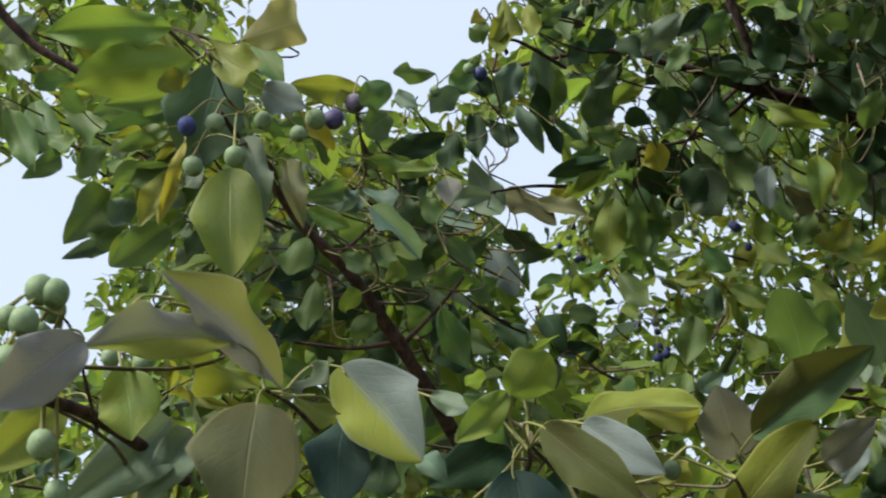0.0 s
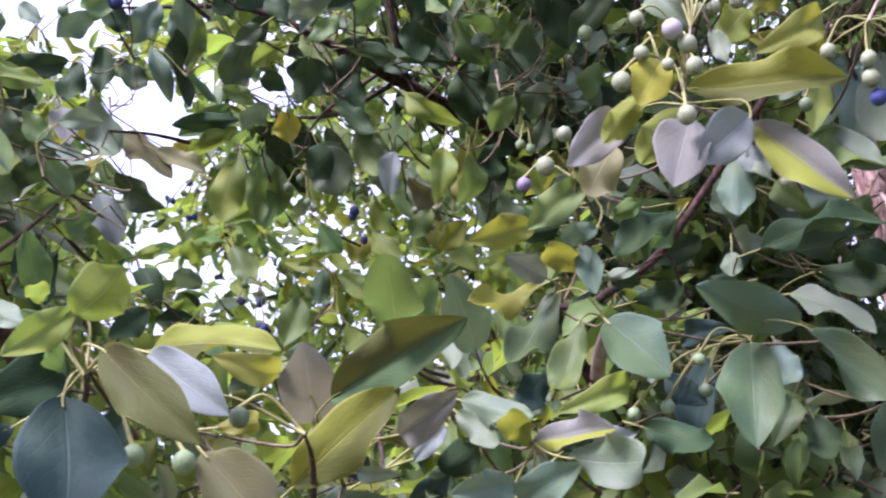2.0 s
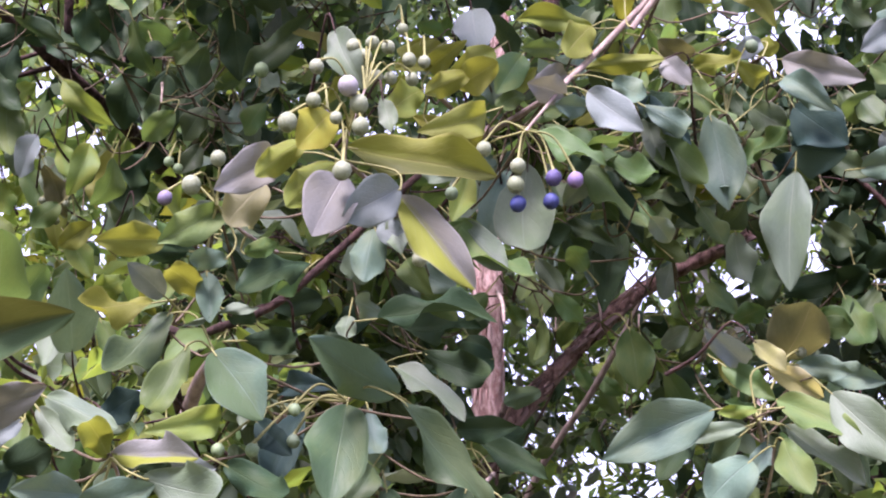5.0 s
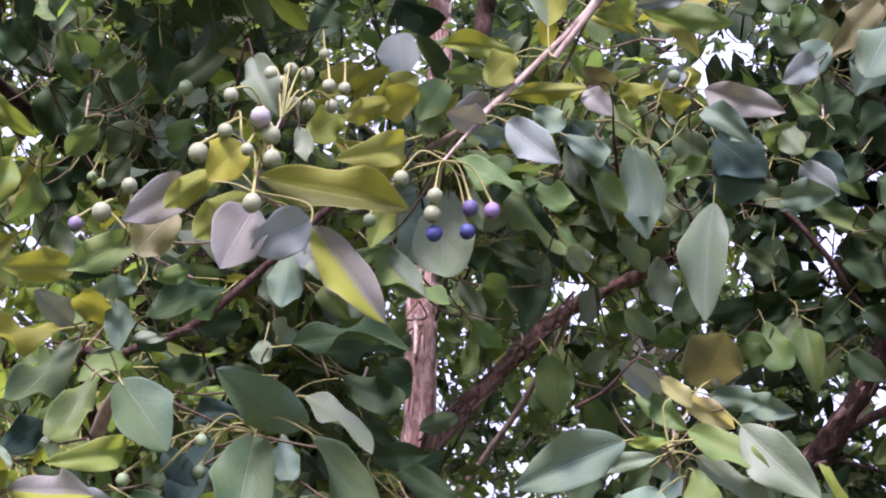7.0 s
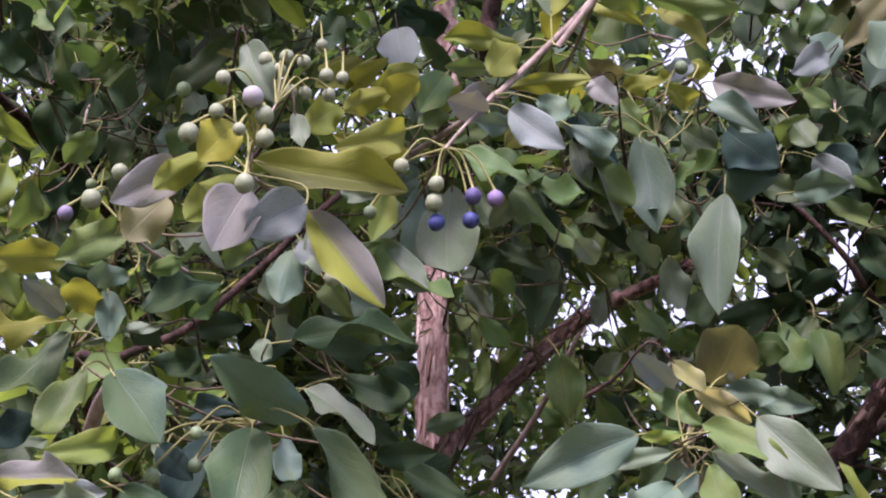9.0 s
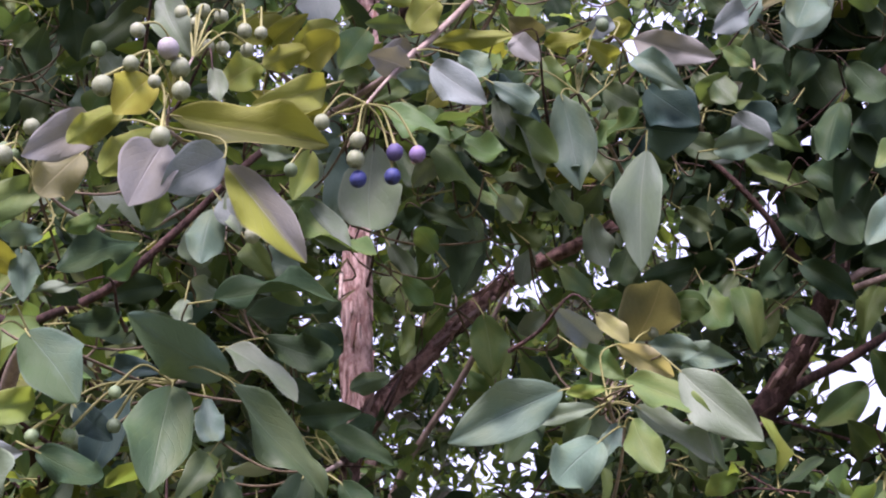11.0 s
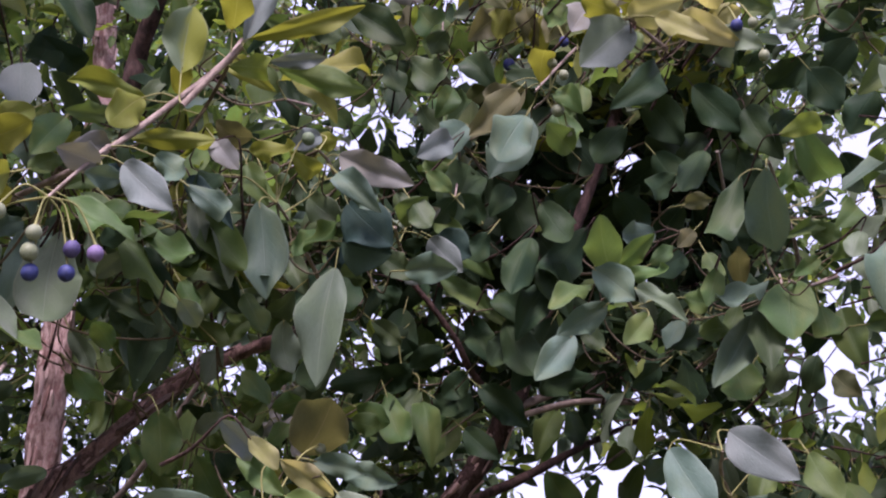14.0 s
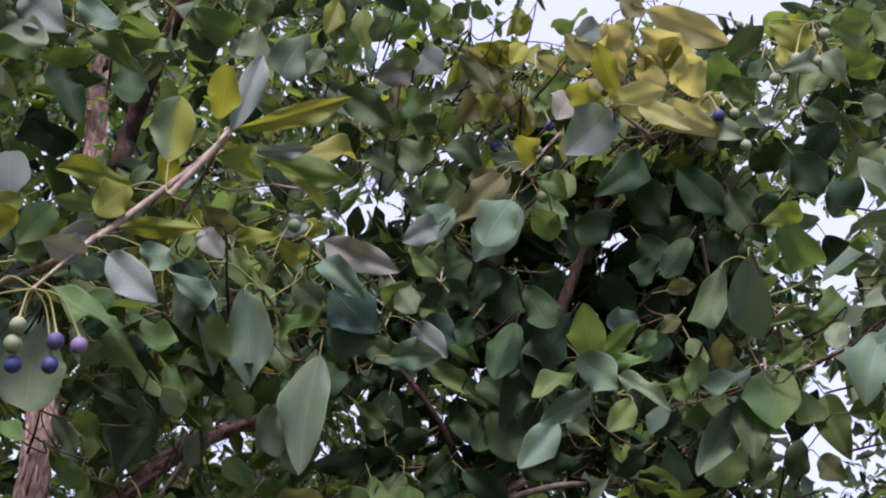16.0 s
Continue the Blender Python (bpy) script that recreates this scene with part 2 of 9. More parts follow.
LOOSE_BARK = flake_material("loose_bark", (0.30, 0.15, 0.135), (0.70, 0.52, 0.49), (0.16, 0.07, 0.062))
RED_SCALE = flake_material("red_scale", (0.03, 0.012, 0.010), (0.48, 0.31, 0.28), (0.02, 0.01, 0.01))


def berry_material(name, colour, bloom, rough=0.62):
    mat, nt = nodes_of(name)
    coords = nt.nodes.new("ShaderNodeTexCoord")
    rnd = nt.nodes.new("ShaderNodeObjectInfo").outputs["Random"]
    n1 = node(nt, "ShaderNodeTexNoise", Scale=1.6, Detail=4.0)
    n2 = node(nt, "ShaderNodeTexNoise", Scale=14.0, Detail=2.0)
    for n in (n1, n2):
        nt.links.new(coords.outputs["Object"], n.inputs["Vector"])
    fac = math_node(nt, "MULTIPLY_ADD", n1.outputs[0], 1.4, math_node(nt, "MULTIPLY_ADD", rnd, 0.4, -0.5))
    fac = math_node(nt, "MINIMUM", math_node(nt, "MAXIMUM", fac, 0.0), 1.0)
    base = mix_colour(nt, fac, colour, bloom)
    base = mix_colour(nt, math_node(nt, "MULTIPLY", n2.outputs[0], 0.25), base, bloom)
    # small corky dots, and a darker tone at the lower end
    dots = node(nt, "ShaderNodeTexNoise", Scale=9.0, Detail=1.0)
    nt.links.new(coords.outputs["Object"], dots.inputs["Vector"])
    sep = nt.nodes.new("ShaderNodeSeparateXYZ")
    nt.links.new(coords.outputs["Object"], sep.inputs[0])
    lower_end = math_node(nt, "MINIMUM", math_node(nt, "MAXIMUM", math_node(nt, "MULTIPLY_ADD", sep.outputs[2], -14.0, -13.0), 0.0), 0.7)
    spots = math_node(nt, "MINIMUM", math_node(nt, "MAXIMUM", math_node(nt, "MULTIPLY_ADD", dots.outputs[0], 6.0, -3.5), 0.0), 0.4)
    base = mix_colour(nt, math_node(nt, "MAXIMUM", lower_end, spots), base, (colour[0] * 0.6, colour[1] * 0.55, colour[2] * 0.5))
    skin = node(nt, "ShaderNodeBsdfPrincipled", Roughness=rough)
    skin.inputs["Specular IOR Level"].default_value = 0.3
    skin.inputs["Subsurface Weight"].default_value = 0.15
    skin.inputs["Subsurface Radius"].default_value = (0.002, 0.002, 0.001)
    nt.links.new(base, skin.inputs["Base Color"])
    out = nt.nodes.new("ShaderNodeOutputMaterial")
    nt.links.new(skin.outputs[0], out.inputs[0])
    return mat


BERRY = {
    "green": berry_material("green_berry", (0.12, 0.18, 0.08), (0.22, 0.29, 0.17)),
    "dgreen": berry_material("dull_green_berry", (0.07, 0.10, 0.05), (0.14, 0.19, 0.12)),
    "pale": berry_material("pale_berry", (0.13, 0.155, 0.085), (0.25, 0.27, 0.185)),
    "palelilac": berry_material("blushed_berry", (0.20, 0.19, 0.19), (0.28, 0.262, 0.268)),
    "blue": berry_material("blue_berry", (0.018, 0.021, 0.075), (0.045, 0.06, 0.20)),
    "purple": berry_material("purple_berry", (0.042, 0.032, 0.085), (0.095, 0.08, 0.19)),
    "lilac": berry_material("dusky_berry", (0.09, 0.075, 0.13), (0.20, 0.17, 0.24)),
    "lilacb": berry_material("lilac_berry", (0.11, 0.075, 0.16), (0.20, 0.145, 0.27)),
}


# ---- makers ----
def mesh_of(name, verts, faces, mats, mat_of=None, uvs=None, smooth=True):
    me = bpy.data.meshes.new(name)
    me.from_pydata([tuple(v) for v in verts], [], [tuple(f) for f in faces])
    for m in mats:
        me.materials.append(m)
    if mat_of is not None:
        me.polygons.foreach_set("material_index", mat_of)
    if uvs is not None:
        layer = me.uv_layers.new(name="UVMap")
        loops = np.empty(len(me.loops), np.int32)
        me.loops.foreach_get("vertex_index", loops)
        layer.data.foreach_set("uv", np.asarray(uvs, np.float32)[loops].ravel())
    if smooth:
        me.polygons.foreach_set("use_smooth", [True] * len(me.polygons))
    me.update()
    return me


def part_of(name, me, parent, label=""):
    ob = new(name, me)
    ob.parent = parent
    return tagged(ob, label)


def smooth_line(points, steps=6):
    """Points (x, y, z, r) joined by a Catmull-Rom line."""
    p = np.array(points, float)
    if len(p) == 2:
        return np.array([p[0] + (p[1] - p[0]) * k / steps for k in range(steps + 1)])
    p = np.vstack([2 * p[0] - p[1], p, 2 * p[-1] - p[-2]])
    rows = []
    for i in range(1, len(p) - 2):
        for k in range(steps):
            t = k / steps
            rows.append(0.5 * (2 * p[i] + (p[i + 1] - p[i - 1]) * t + (2 * p[i - 1] - 5 * p[i] + 4 * p[i + 1] - p[i + 2]) * t * t
                               + (3 * p[i] - p[i - 1] - 3 * p[i + 1] + p[i + 2]) * t ** 3))
    rows.append(p[-2])
    rows = np.array(rows)
    rows[:, 3] = np.maximum(rows[:, 3], 0.0003)
    return rows


class Tubes:
    """Tapered round stems gathered into one mesh."""

    def __init__(self):
        self.verts, self.faces, self.mats = [], [], []

    def add(self, points, sides=7, mat=0, steps=6, rugged=0.0, grain=60.0):
        line = smooth_line(points, steps)
        start = len(self.verts)
        for i, row in enumerate(line):
            ahead = Vector(line[min(i + 1, len(line) - 1)][:3] - line[max(i - 1, 0)][:3]).normalized()
            ref = Vector((0, 1, 0)) if abs(ahead.y) < 0.8 else Vector((1, 0, 0))
            a = ahead.cross(ref).normalized()
            b = ahead.cross(a)
            c = Vector(row[:3])
            for s in range(sides):
                turn = 2 * math.pi * s / sides
                way = a * math.cos(turn) + b * math.sin(turn)
                r = row[3]
                if rugged:
                    q = c + way * r
                    r *= 1 + rugged * (noise.noise(Vector((q.x * grain, q.y * grain, q.z * grain * 0.22)))
                                       + 0.6 * noise.noise(Vector((q.x * grain * 2.3, q.y * grain * 2.3, q.z * grain * 0.5)))
                                       + 0.8 * noise.noise(q * grain * 0.2))
                self.verts.append(c + way * r)
        for i in range(len(line) - 1):
            for s in range(sides):
                n = (s + 1) % sides
                self.faces.append((start + i * sides + s, start + i * sides + n, start + (i + 1) * sides + n, start + (i + 1) * sides + s))
                self.mats.append(mat)
        for base, order in ((start, 1), (start + (len(line) - 1) * sides, -1)):
            self.faces.append(tuple(range(base, base + sides))[::order])
            self.mats.append(mat)

    def mesh(self, name, mats):
        return mesh_of(name, self.verts, self.faces, mats, self.mats)


def blade(rows, half, fold, arch, wave, lean, seed, blunt=1.0, tip_curl=0.0, widest=0.45, twist=0.0):
    """A leaf blade from (0, 0, 0) to (0, 1, 0), half a unit to each side, its face to +z."""
    rng = random.Random(seed)
    widest = min(0.56, widest + 0.04)
    ph = [rng.uniform(0, 6.28) for _ in range(5)]
    verts, uvs, faces = [], [], []
    cols = 2 * half + 1
    for i in range(rows + 1):
        v = 0.5 - 0.5 * math.cos(math.pi * i / rows)
        if v < widest:
            w = max(1 - ((widest - v) / widest) ** 1.9, 0.0) ** 0.76
        else:
            w = max(1 - ((v - widest) / (1 - widest)) ** 2.1, 0.0) ** (0.84 * blunt)
        w *= 1 + 0.03 * math.sin(9 * v + ph[0])
        turn = twist * (v - 0.4)
        for j in range(cols):
            s = (j - half) / half
            x = 0.5 * w * s * (1 + (0.07 * math.sin(5 * v + ph[1]) + 0.025 * math.sin(17 * v + ph[4])) * (1 if s > 0 else -1))
            z = fold * abs(x) * 0.8 - fold * 0.14 * w * s * s
            z += 0.9 * wave * math.sin(8.5 * v + ph[2] + (1.3 if s > 0 else 0)) * s * s * w + 0.03 * math.sin(15 * v + ph[3] + 2 * s) * abs(s) ** 3 * w
            x, z = x * math.cos(turn) - 0.6 * z * math.sin(turn), z * math.cos(turn) + 0.6 * x * math.sin(turn)
            z += 1.1 * arch * math.sin(math.pi * v) + tip_curl * max(0.0, v - 0.55) ** 2
            verts.append((x + lean * math.sin(math.pi * v), v, z))
            uvs.append((0.5 + 0.5 * s, v))
    for i in range(rows):
        for j in range(cols - 1):
            a = i * cols + j
            faces.append((a, a + 1, a + cols + 1, a + cols))
    return verts, uvs, faces


SHAPES = [  # fold, arch, wave, lean, bluntness, curl of the tip, widest place, twist
    (0.22, 0.06, 0.07, 0.02, 0.95, 0.0, 0.46, 0.2), (0.36, -0.07, 0.09, -0.04, 0.90, -0.5, 0.42, -0.5), (0.10, 0.11, 0.12, 0.05, 1.00, 0.6, 0.52, 0.6),
    (0.48, 0.05, 0.06, 0.06, 0.85, 0.3, 0.40, 0.4), (0.26, -0.10, 0.12, -0.03, 1.05, -0.8, 0.55, -0.7), (-0.25, 0.08, 0.10, 0.05, 0.95, 0.5, 0.46, 0.8),
    (0.60, 0.09, 0.08, -0.07, 0.90, 0.2, 0.44, -0.4), (0.12, -0.06, 0.14, 0.07, 1.10, 0.9, 0.50, 0.9), (0.30, 0.13, 0.07, -0.08, 0.88, -0.6, 0.40, -0.9),
    (0.05, 0.02, 0.16, 0.05, 1.00, 1.0, 0.48, 0.7), (-0.15, -0.12, 0.09, -0.06, 0.95, 0.7, 0.56, -0.6), (0.42, 0.02, 0.13, 0.08, 1.08, -0.9, 0.45, 0.5),
    (0.25, 0.05, 0.05, 0.02, 1.0, 0.1, 0.38, 0.1), (0.30, 0.06, 0.05, 0.04, 1.12, 0.2, 0.40, 0.2)]
BLADES = []
for k, (fo, ar, wa, le, bl, cu, wi, tw) in enumerate(SHAPES):
    vs, us, fs = blade(18, 4, fo, ar, wa, le, 40 + k, bl, cu, wi, 0.5 * tw)
    BLADES.append(mesh_of("leaf", vs, fs, [LEAF["g"]], None, us))


def berry_mesh():
    verts, faces = [(0, 0, 1.06)], []
    rings, sides = 9, 14
    for i in range(1, rings):
        a = math.pi * i / rings
        for s in range(sides):
            b = 2 * math.pi * s / sides
            r = math.sin(a) * (1.0 - 0.03 * math.cos(a))
            verts.append((r * math.cos(b), r * math.sin(b), math.cos(a) * 1.04 - (0.10 * max(0, math.cos(a) - 0.8) / 0.2)))
    verts.append((0, 0, -1.02))
    for s in range(sides):
        faces.append((0, 1 + s, 1 + (s + 1) % sides))
        faces.append((len(verts) - 1, 1 + (rings - 2) * sides + (s + 1) % sides, 1 + (rings - 2) * sides + s))
    for i in range(rings - 2):
        for s in range(sides):
            n = (s + 1) % sides
            faces.append((1 + i * sides + s, 1 + (i + 1) * sides + s, 1 + (i + 1) * sides + n, 1 + i * sides + n))
    return mesh_of("berry", verts, faces, [BERRY["green"]])


BERRY_MESH = berry_mesh()
LEAF_RNG = random.Random(5)
SPRIGS = []
LEAF_LABELS = {"Y": "leaf turning yellow", "m": "leaf showing its mauve grey underside", "v": "silvery blue waxy leaf", "b": "bluish green glossy leaf", "c": "pale cream olive leaf", "k": "pale khaki leaf", "o": "bronze young leaf"}
BERRY_LABELS = {"blue": "ripe dark blue berry", "purple": "half ripe purple berry", "lilac": "dusky lilac berry", "lilacb": "lilac berry with waxy bloom", "pale": "unripe pale green berry", "palelilac": "pale berry with a lilac blush"}
NEAR_LEAVES = []


class Sprig:
    """A twig with its leaves and berries: tree > twig > leaf, berry."""

    def __init__(self, tree, *stem):
        self.tree, self.stem = tree, [np.array(p) for p in stem]
        self.twig = new("twig")
        self.tubes = Tubes()
        self.line = smooth_line(self.stem)
        self.tubes.add(self.stem, 8, 0)
        SPRIGS.append(self)

    def joint(self, place):
        gap = np.linalg.norm(self.line[:, :3] - np.array(place), axis=1) - 0.004 * np.arange(len(self.line))
        return self.line[int(gap.argmin())]

    def leaf(self, base, tip, width, turn, kind, shape=None):
        base, tip = Vector(base), Vector(tip)
        axis = tip - base
        length = axis.length
        axis.normalize()
        ref = (Vector((0, 0, 1)) - axis * axis.z).normalized()
        face = Matrix.Rotation(radians(turn), 3, axis) @ ref
        side = axis.cross(face)
        if shape is None:
            shape = LEAF_RNG.choice((0, 1, 1)) if len(kind) > 1 else LEAF_RNG.choice((0, 12)) if kind in 'vm' else LEAF_RNG.choice((0, 1, 2, 4, 5, 7, 8, 9, 10, 11))
        ob = new("leaf", BLADES[shape])
        ob.matrix_world = Matrix(((side.x * width, axis.x * length, face.x * length, base.x), (side.y * width, axis.y * length, face.y * length, base.y),
                                  (side.z * width, axis.z * length, face.z * length, base.z), (0, 0, 0, 1)))
        ob.material_slots[0].link = "OBJECT"
        ob.material_slots[0].material = LEAF[kind]
        ob.parent = self.twig
        tagged(ob, LEAF_LABELS.get(kind[-1], ""))
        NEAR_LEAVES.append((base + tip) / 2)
        start = self.joint(base - axis * 0.012)
        reach = (base - Vector(start[:3])).length
        r = 0.00062
        foot = np.array(base - axis * min(0.016, 0.45 * reach))
        if reach > 0.11:
            # a side twig runs back into the crown
            back = foot + (LEAF_RNG.uniform(-0.03, 0.03), LEAF_RNG.uniform(0.05, 0.10), LEAF_RNG.uniform(-0.03, 0.0))
            own = Tubes()
            own.add([(*back, r * 2.4), (*(0.5 * back + 0.5 * foot + (0, 0, -0.004)), r * 1.8), (*foot, r * 1.1), (*base, r * 0.9), (*(base + axis * length * 0.08), r * 0.6)], 5, 0, 4)
            ob.parent = self.spur(own)
        elif reach > 0.05:
            # a thin side twig from the shade behind the leaf carries it
            back = foot + (LEAF_RNG.uniform(-0.012, 0.012), LEAF_RNG.uniform(0.03, 0.05), LEAF_RNG.uniform(-0.01, 0.01))
            self.tubes.add([(*start[:3], r * 1.6), (*(0.5 * start[:3] + 0.5 * back + (0, 0.03, 0)), r * 1.4), (*back, r * 1.3), (*foot, r * 1.1)], 5, 2, 4)
            self.tubes.add([(*foot, r), (*(0.5 * foot + 0.5 * np.array(base)), r), (*base, r * 0.9), (*(base + axis * length * 0.08), r * 0.6)], 5, 1, 3)
        else:
            self.tubes.add([(*start[:3], r * 1.3), (*(0.35 * start[:3] + 0.65 * foot), r), (*base, r * 0.9), (*(base + axis * length * 0.08), r * 0.6)], 5, 1, 4)

    def berry(self, place, radius, kind):
        place = Vector(place)
        ob = new("berry", BERRY_MESH)
        ob.matrix_world = Matrix.Translation(place) @ Euler((LEAF_RNG.uniform(-0.4, 0.4), LEAF_RNG.uniform(-0.4, 0.4), LEAF_RNG.uniform(0, 6))).to_matrix().to_4x4() @ Matrix.Diagonal((radius, radius, radius * 1.05, 1))
        ob.material_slots[0].link = "OBJECT"
        ob.material_slots[0].material = BERRY[kind]
        tagged(ob, BERRY_LABELS.get(kind, ""))
        ob.parent = self.twig
        start = self.joint(place)
        tubes = self.tubes
        if (place - Vector(start[:3])).length > 0.09:
            start = np.array((place.x + LEAF_RNG.uniform(-0.01, 0.01), place.y + 0.03, place.z + 0.03, 0.001))
            tubes = Tubes()
        top = np.array(place) + (0, 0, radius * 0.93)
        mid = 0.45 * start[:3] + 0.55 * top + (0, 0, min(0.012, 0.35 * np.linalg.norm(start[:3] - top)))
        tubes.add([(*start[:3], 0.0009), (*mid, 0.0006), (*top, 0.0010)], 5, 1, 6)
        if tubes is not self.tubes:
            ob.parent = self.spur(tubes)

    def spur(self, tubes):
        """A short side twig of its own, from inside the crown."""
        return part_of("twig", tubes.mesh("twig", [DARK_BARK, GREEN_TWIG]), self.tree)

    def finish(self, bark):
        me = self.tubes.mesh("twig", [bark, GREEN_TWIG, DULL_TWIG])
        stand = bpy.data.objects.new("twig", me)
        scene.collection.objects.link(stand)
        for child in list(self.twig.children):
            child.parent = stand
        bpy.data.objects.remove(self.twig)
        stand.parent = self.tree


# ---- ground ----
def ground_sheet():
    n, verts, faces = 40, [], []
    for i in range(n + 1):
        for j in range(n + 1):
            x, y = ((2 * k / n - 1) for k in (i, j))
            x, y = (math.copysign(abs(a) ** 2.2 * 900, a) for a in (x, y))
            verts.append((x, y, 0.05 * noise.noise(Vector((x * 0.4, y * 0.4, 0)))))
    for i in range(n):
        for j in range(n):
            a = i * (n + 1) + j
            faces.append((a, a + n + 1, a + n + 2, a + 1))
    return tagged(new("ground", mesh_of("ground", verts, faces, [SOIL])), "bare grassy soil under the trees", "ground", kind="structure")


ground_sheet()

# ---- trees: trunks and limbs ----
left_tree, centre_tree, right_tree = new("fruiting_tree"), new("fruiting_tree"), new("fruiting_tree")
left_tree.location, centre_tree.location, right_tree.location = (0, 0, 0), (0, 0, 0), (0, 0, 0)
tagged(left_tree, "leafy evergreen tree with dark thin branches and green and blue berries", "tree", "fruiting trees")
tagged(centre_tree, "evergreen tree with peeling reddish bark, olive leaves and ripening berries", "tree", "fruiting trees")
tagged(right_tree, "dense evergreen tree with dark crooked trunk, glossy leaves and few berries", "tree", "fruiting trees")


def limb(name, tree, points, bark, sides=10, rugged=0.0, grain=60.0, steps=6, label=""):
    t = Tubes()
    t.add(points, sides, 0, steps, rugged, grain)
    return part_of(name, t.mesh(name, [bark]), tree, label)


centre_trunk = limb("trunk", centre_tree, [(0.07, 2.20, -0.05, 0.0656), (0.09, 2.12, 0.5, 0.0481), (0.09, 2.09, 1.3, 0.0350), (0.082, 2.08, 1.95, 0.0271), (0.078, 2.08, 2.16, 0.0258), (0.075, 2.08, 2.34, 0.0237),
                            (0.075, 2.08, 2.45, 0.0219), (0.09, 2.08, 2.75, 0.0197), (0.075, 2.08, 2.96, 0.0184), (0.05, 2.08, 3.17, 0.0165), (0.0, 2.1, 3.6, 0.0122), (-0.1, 2.1, 4.1, 0.0052)],
     RED_BARK, 30, 0.20, 110.0, 26, "pinkish brown trunk with peeling stringy bark")
def bark_flakes(trunk, count, low, high, seed, sides, material, width=(0.005, 0.012), length=(0.03, 0.09)):
    """Loose strips of bark that lift from the trunk at one end."""
    rng = random.Random(seed)
    rings = [tuple(v.co) for v in trunk.data.vertices]
    meshes = []
    for k in range(5):
        verts, faces = [], []
        for i in range(6):
            v = i / 5
            w = (0.5 + 0.5 * math.sin(math.pi * min(1, v * 0.8 + 0.2))) * (1 + 0.3 * rng.uniform(-1, 1))
            lift = 0.05 * v ** 2.2 * rng.uniform(0.5, 1.8)
            for side in (-1, 0, 1):
                for under in (0, 1):
                    verts.append((0.5 * w * side, v, lift - 0.05 * abs(side) - 0.02 * under + 0.008))
        for i in range(5):
            for j in range(2):
                a = i * 6 + j * 2
                faces += [(a, a + 2, a + 8, a + 6), (a + 1, a + 7, a + 9, a + 3)]
            faces += [(i * 6, i * 6 + 6, i * 6 + 7, i * 6 + 1), (i * 6 + 4, i * 6 + 5, i * 6 + 11, i * 6 + 10)]
        faces += [(30, 32, 33, 31), (32, 34, 35, 33)]
        meshes.append(mesh_of("bark_flake", verts, faces, [material]))
    usable = [i for i, v in enumerate(rings) if low < v[2] < high and sides < i < len(rings) - 2 * sides]
    for _ in range(count):
        i = rng.choice(usable)
        at = Vector(rings[i])
        ring = i // sides
        mid = sum((Vector(rings[ring * sides + k]) for k in range(sides)), Vector()) / sides
        out = (at - mid).normalized()
        far = sum((Vector(rings[(ring + 1) * sides + k]) for k in range(sides)), Vector()) / sides
        up = (far - mid).normalized() * rng.choice((-1, 1)) + Vector((rng.uniform(-0.15, 0.15), 0, 0))
        up = (up - out * up.dot(out)).normalized()
        side = up.cross(out)
        w, l = rng.uniform(*width), rng.uniform(*length)
        ob = new("bark_flake", rng.choice(meshes))
        ob.matrix_world = Matrix(((side.x * w, up.x * l, out.x * l, at.x), (side.y * w, up.y * l, out.y * l, at.y), (side.z * w, up.z * l, out.z * l, at.z), (0, 0, 0, 1)))
        ob.parent = trunk


bark_flakes(centre_trunk, 230, 1.85, 3.2, 3, 30, LOOSE_BARK, (0.003, 0.009), (0.015, 0.06))
fork = limb("limb", centre_tree, [(0.07, 2.11, 0.9, 0.02), (0.03, 1.75, 1.45, 0.015), (0.052, 1.429, 1.833, 0.0095), (0.084, 1.407, 1.930, 0.0096), (0.114, 1.423, 1.968, 0.0092), (0.183, 1.439, 2.050, 0.0090),
                           (0.250, 1.465, 2.112, 0.0086), (0.368, 1.485, 2.184, 0.0066), (0.459, 1.554, 2.267, 0.0050), (0.572, 1.620, 2.360, 0.0035)], LIMB_BARK, 18, 0.3, 170.0, 24, "dark red slanting limb")
bark_flakes(fork, 130, 1.85, 2.3, 5, 18, RED_SCALE, (0.003, 0.007), (0.015, 0.06))
limb("branch", centre_tree, [(0.05, 1.70, 1.72, 0.006), (0.114, 1.619, 1.894, 0.0047), (0.145, 1.594, 1.950, 0.0040), (0.183, 1.568, 2.005, 0.0040), (0.220, 1.537, 2.073, 0.0033), (0.247, 1.534, 2.130, 0.0022)], GREY_TWIG, 8)
limb("branch", centre_tree, [(0.02, 1.9, 1.2, 0.010), (-0.15, 1.35, 1.65, 0.008), (-0.205, 0.994, 1.845, 0.0041), (-0.174, 0.936, 1.853, 0.0033), (-0.119, 0.896, 1.864, 0.0032), (-0.071, 0.878, 1.903, 0.0029),
                             (-0.019, 0.865, 1.955, 0.0024), (0.018, 0.899, 1.998, 0.0020)], DARK_BARK, 10, 0.1, 150.0)
limb("limb", centre_tree, [(0.087, 2.075, 2.55, 0.012), (0.095, 1.70, 2.40, 0.0115), (0.105, 1.334, 2.345, 0.0112), (0.111, 1.307, 2.389, 0.0106), (0.119, 1.282, 2.428, 0.0094), (0.132, 1.252, 2.475, 0.0087),
                           (0.148, 1.214, 2.533, 0.0075), (0.164, 1.215, 2.628, 0.0058), (0.2, 1.2, 2.9, 0.003)], DARK_BARK, 12, 0.1, 120.0)
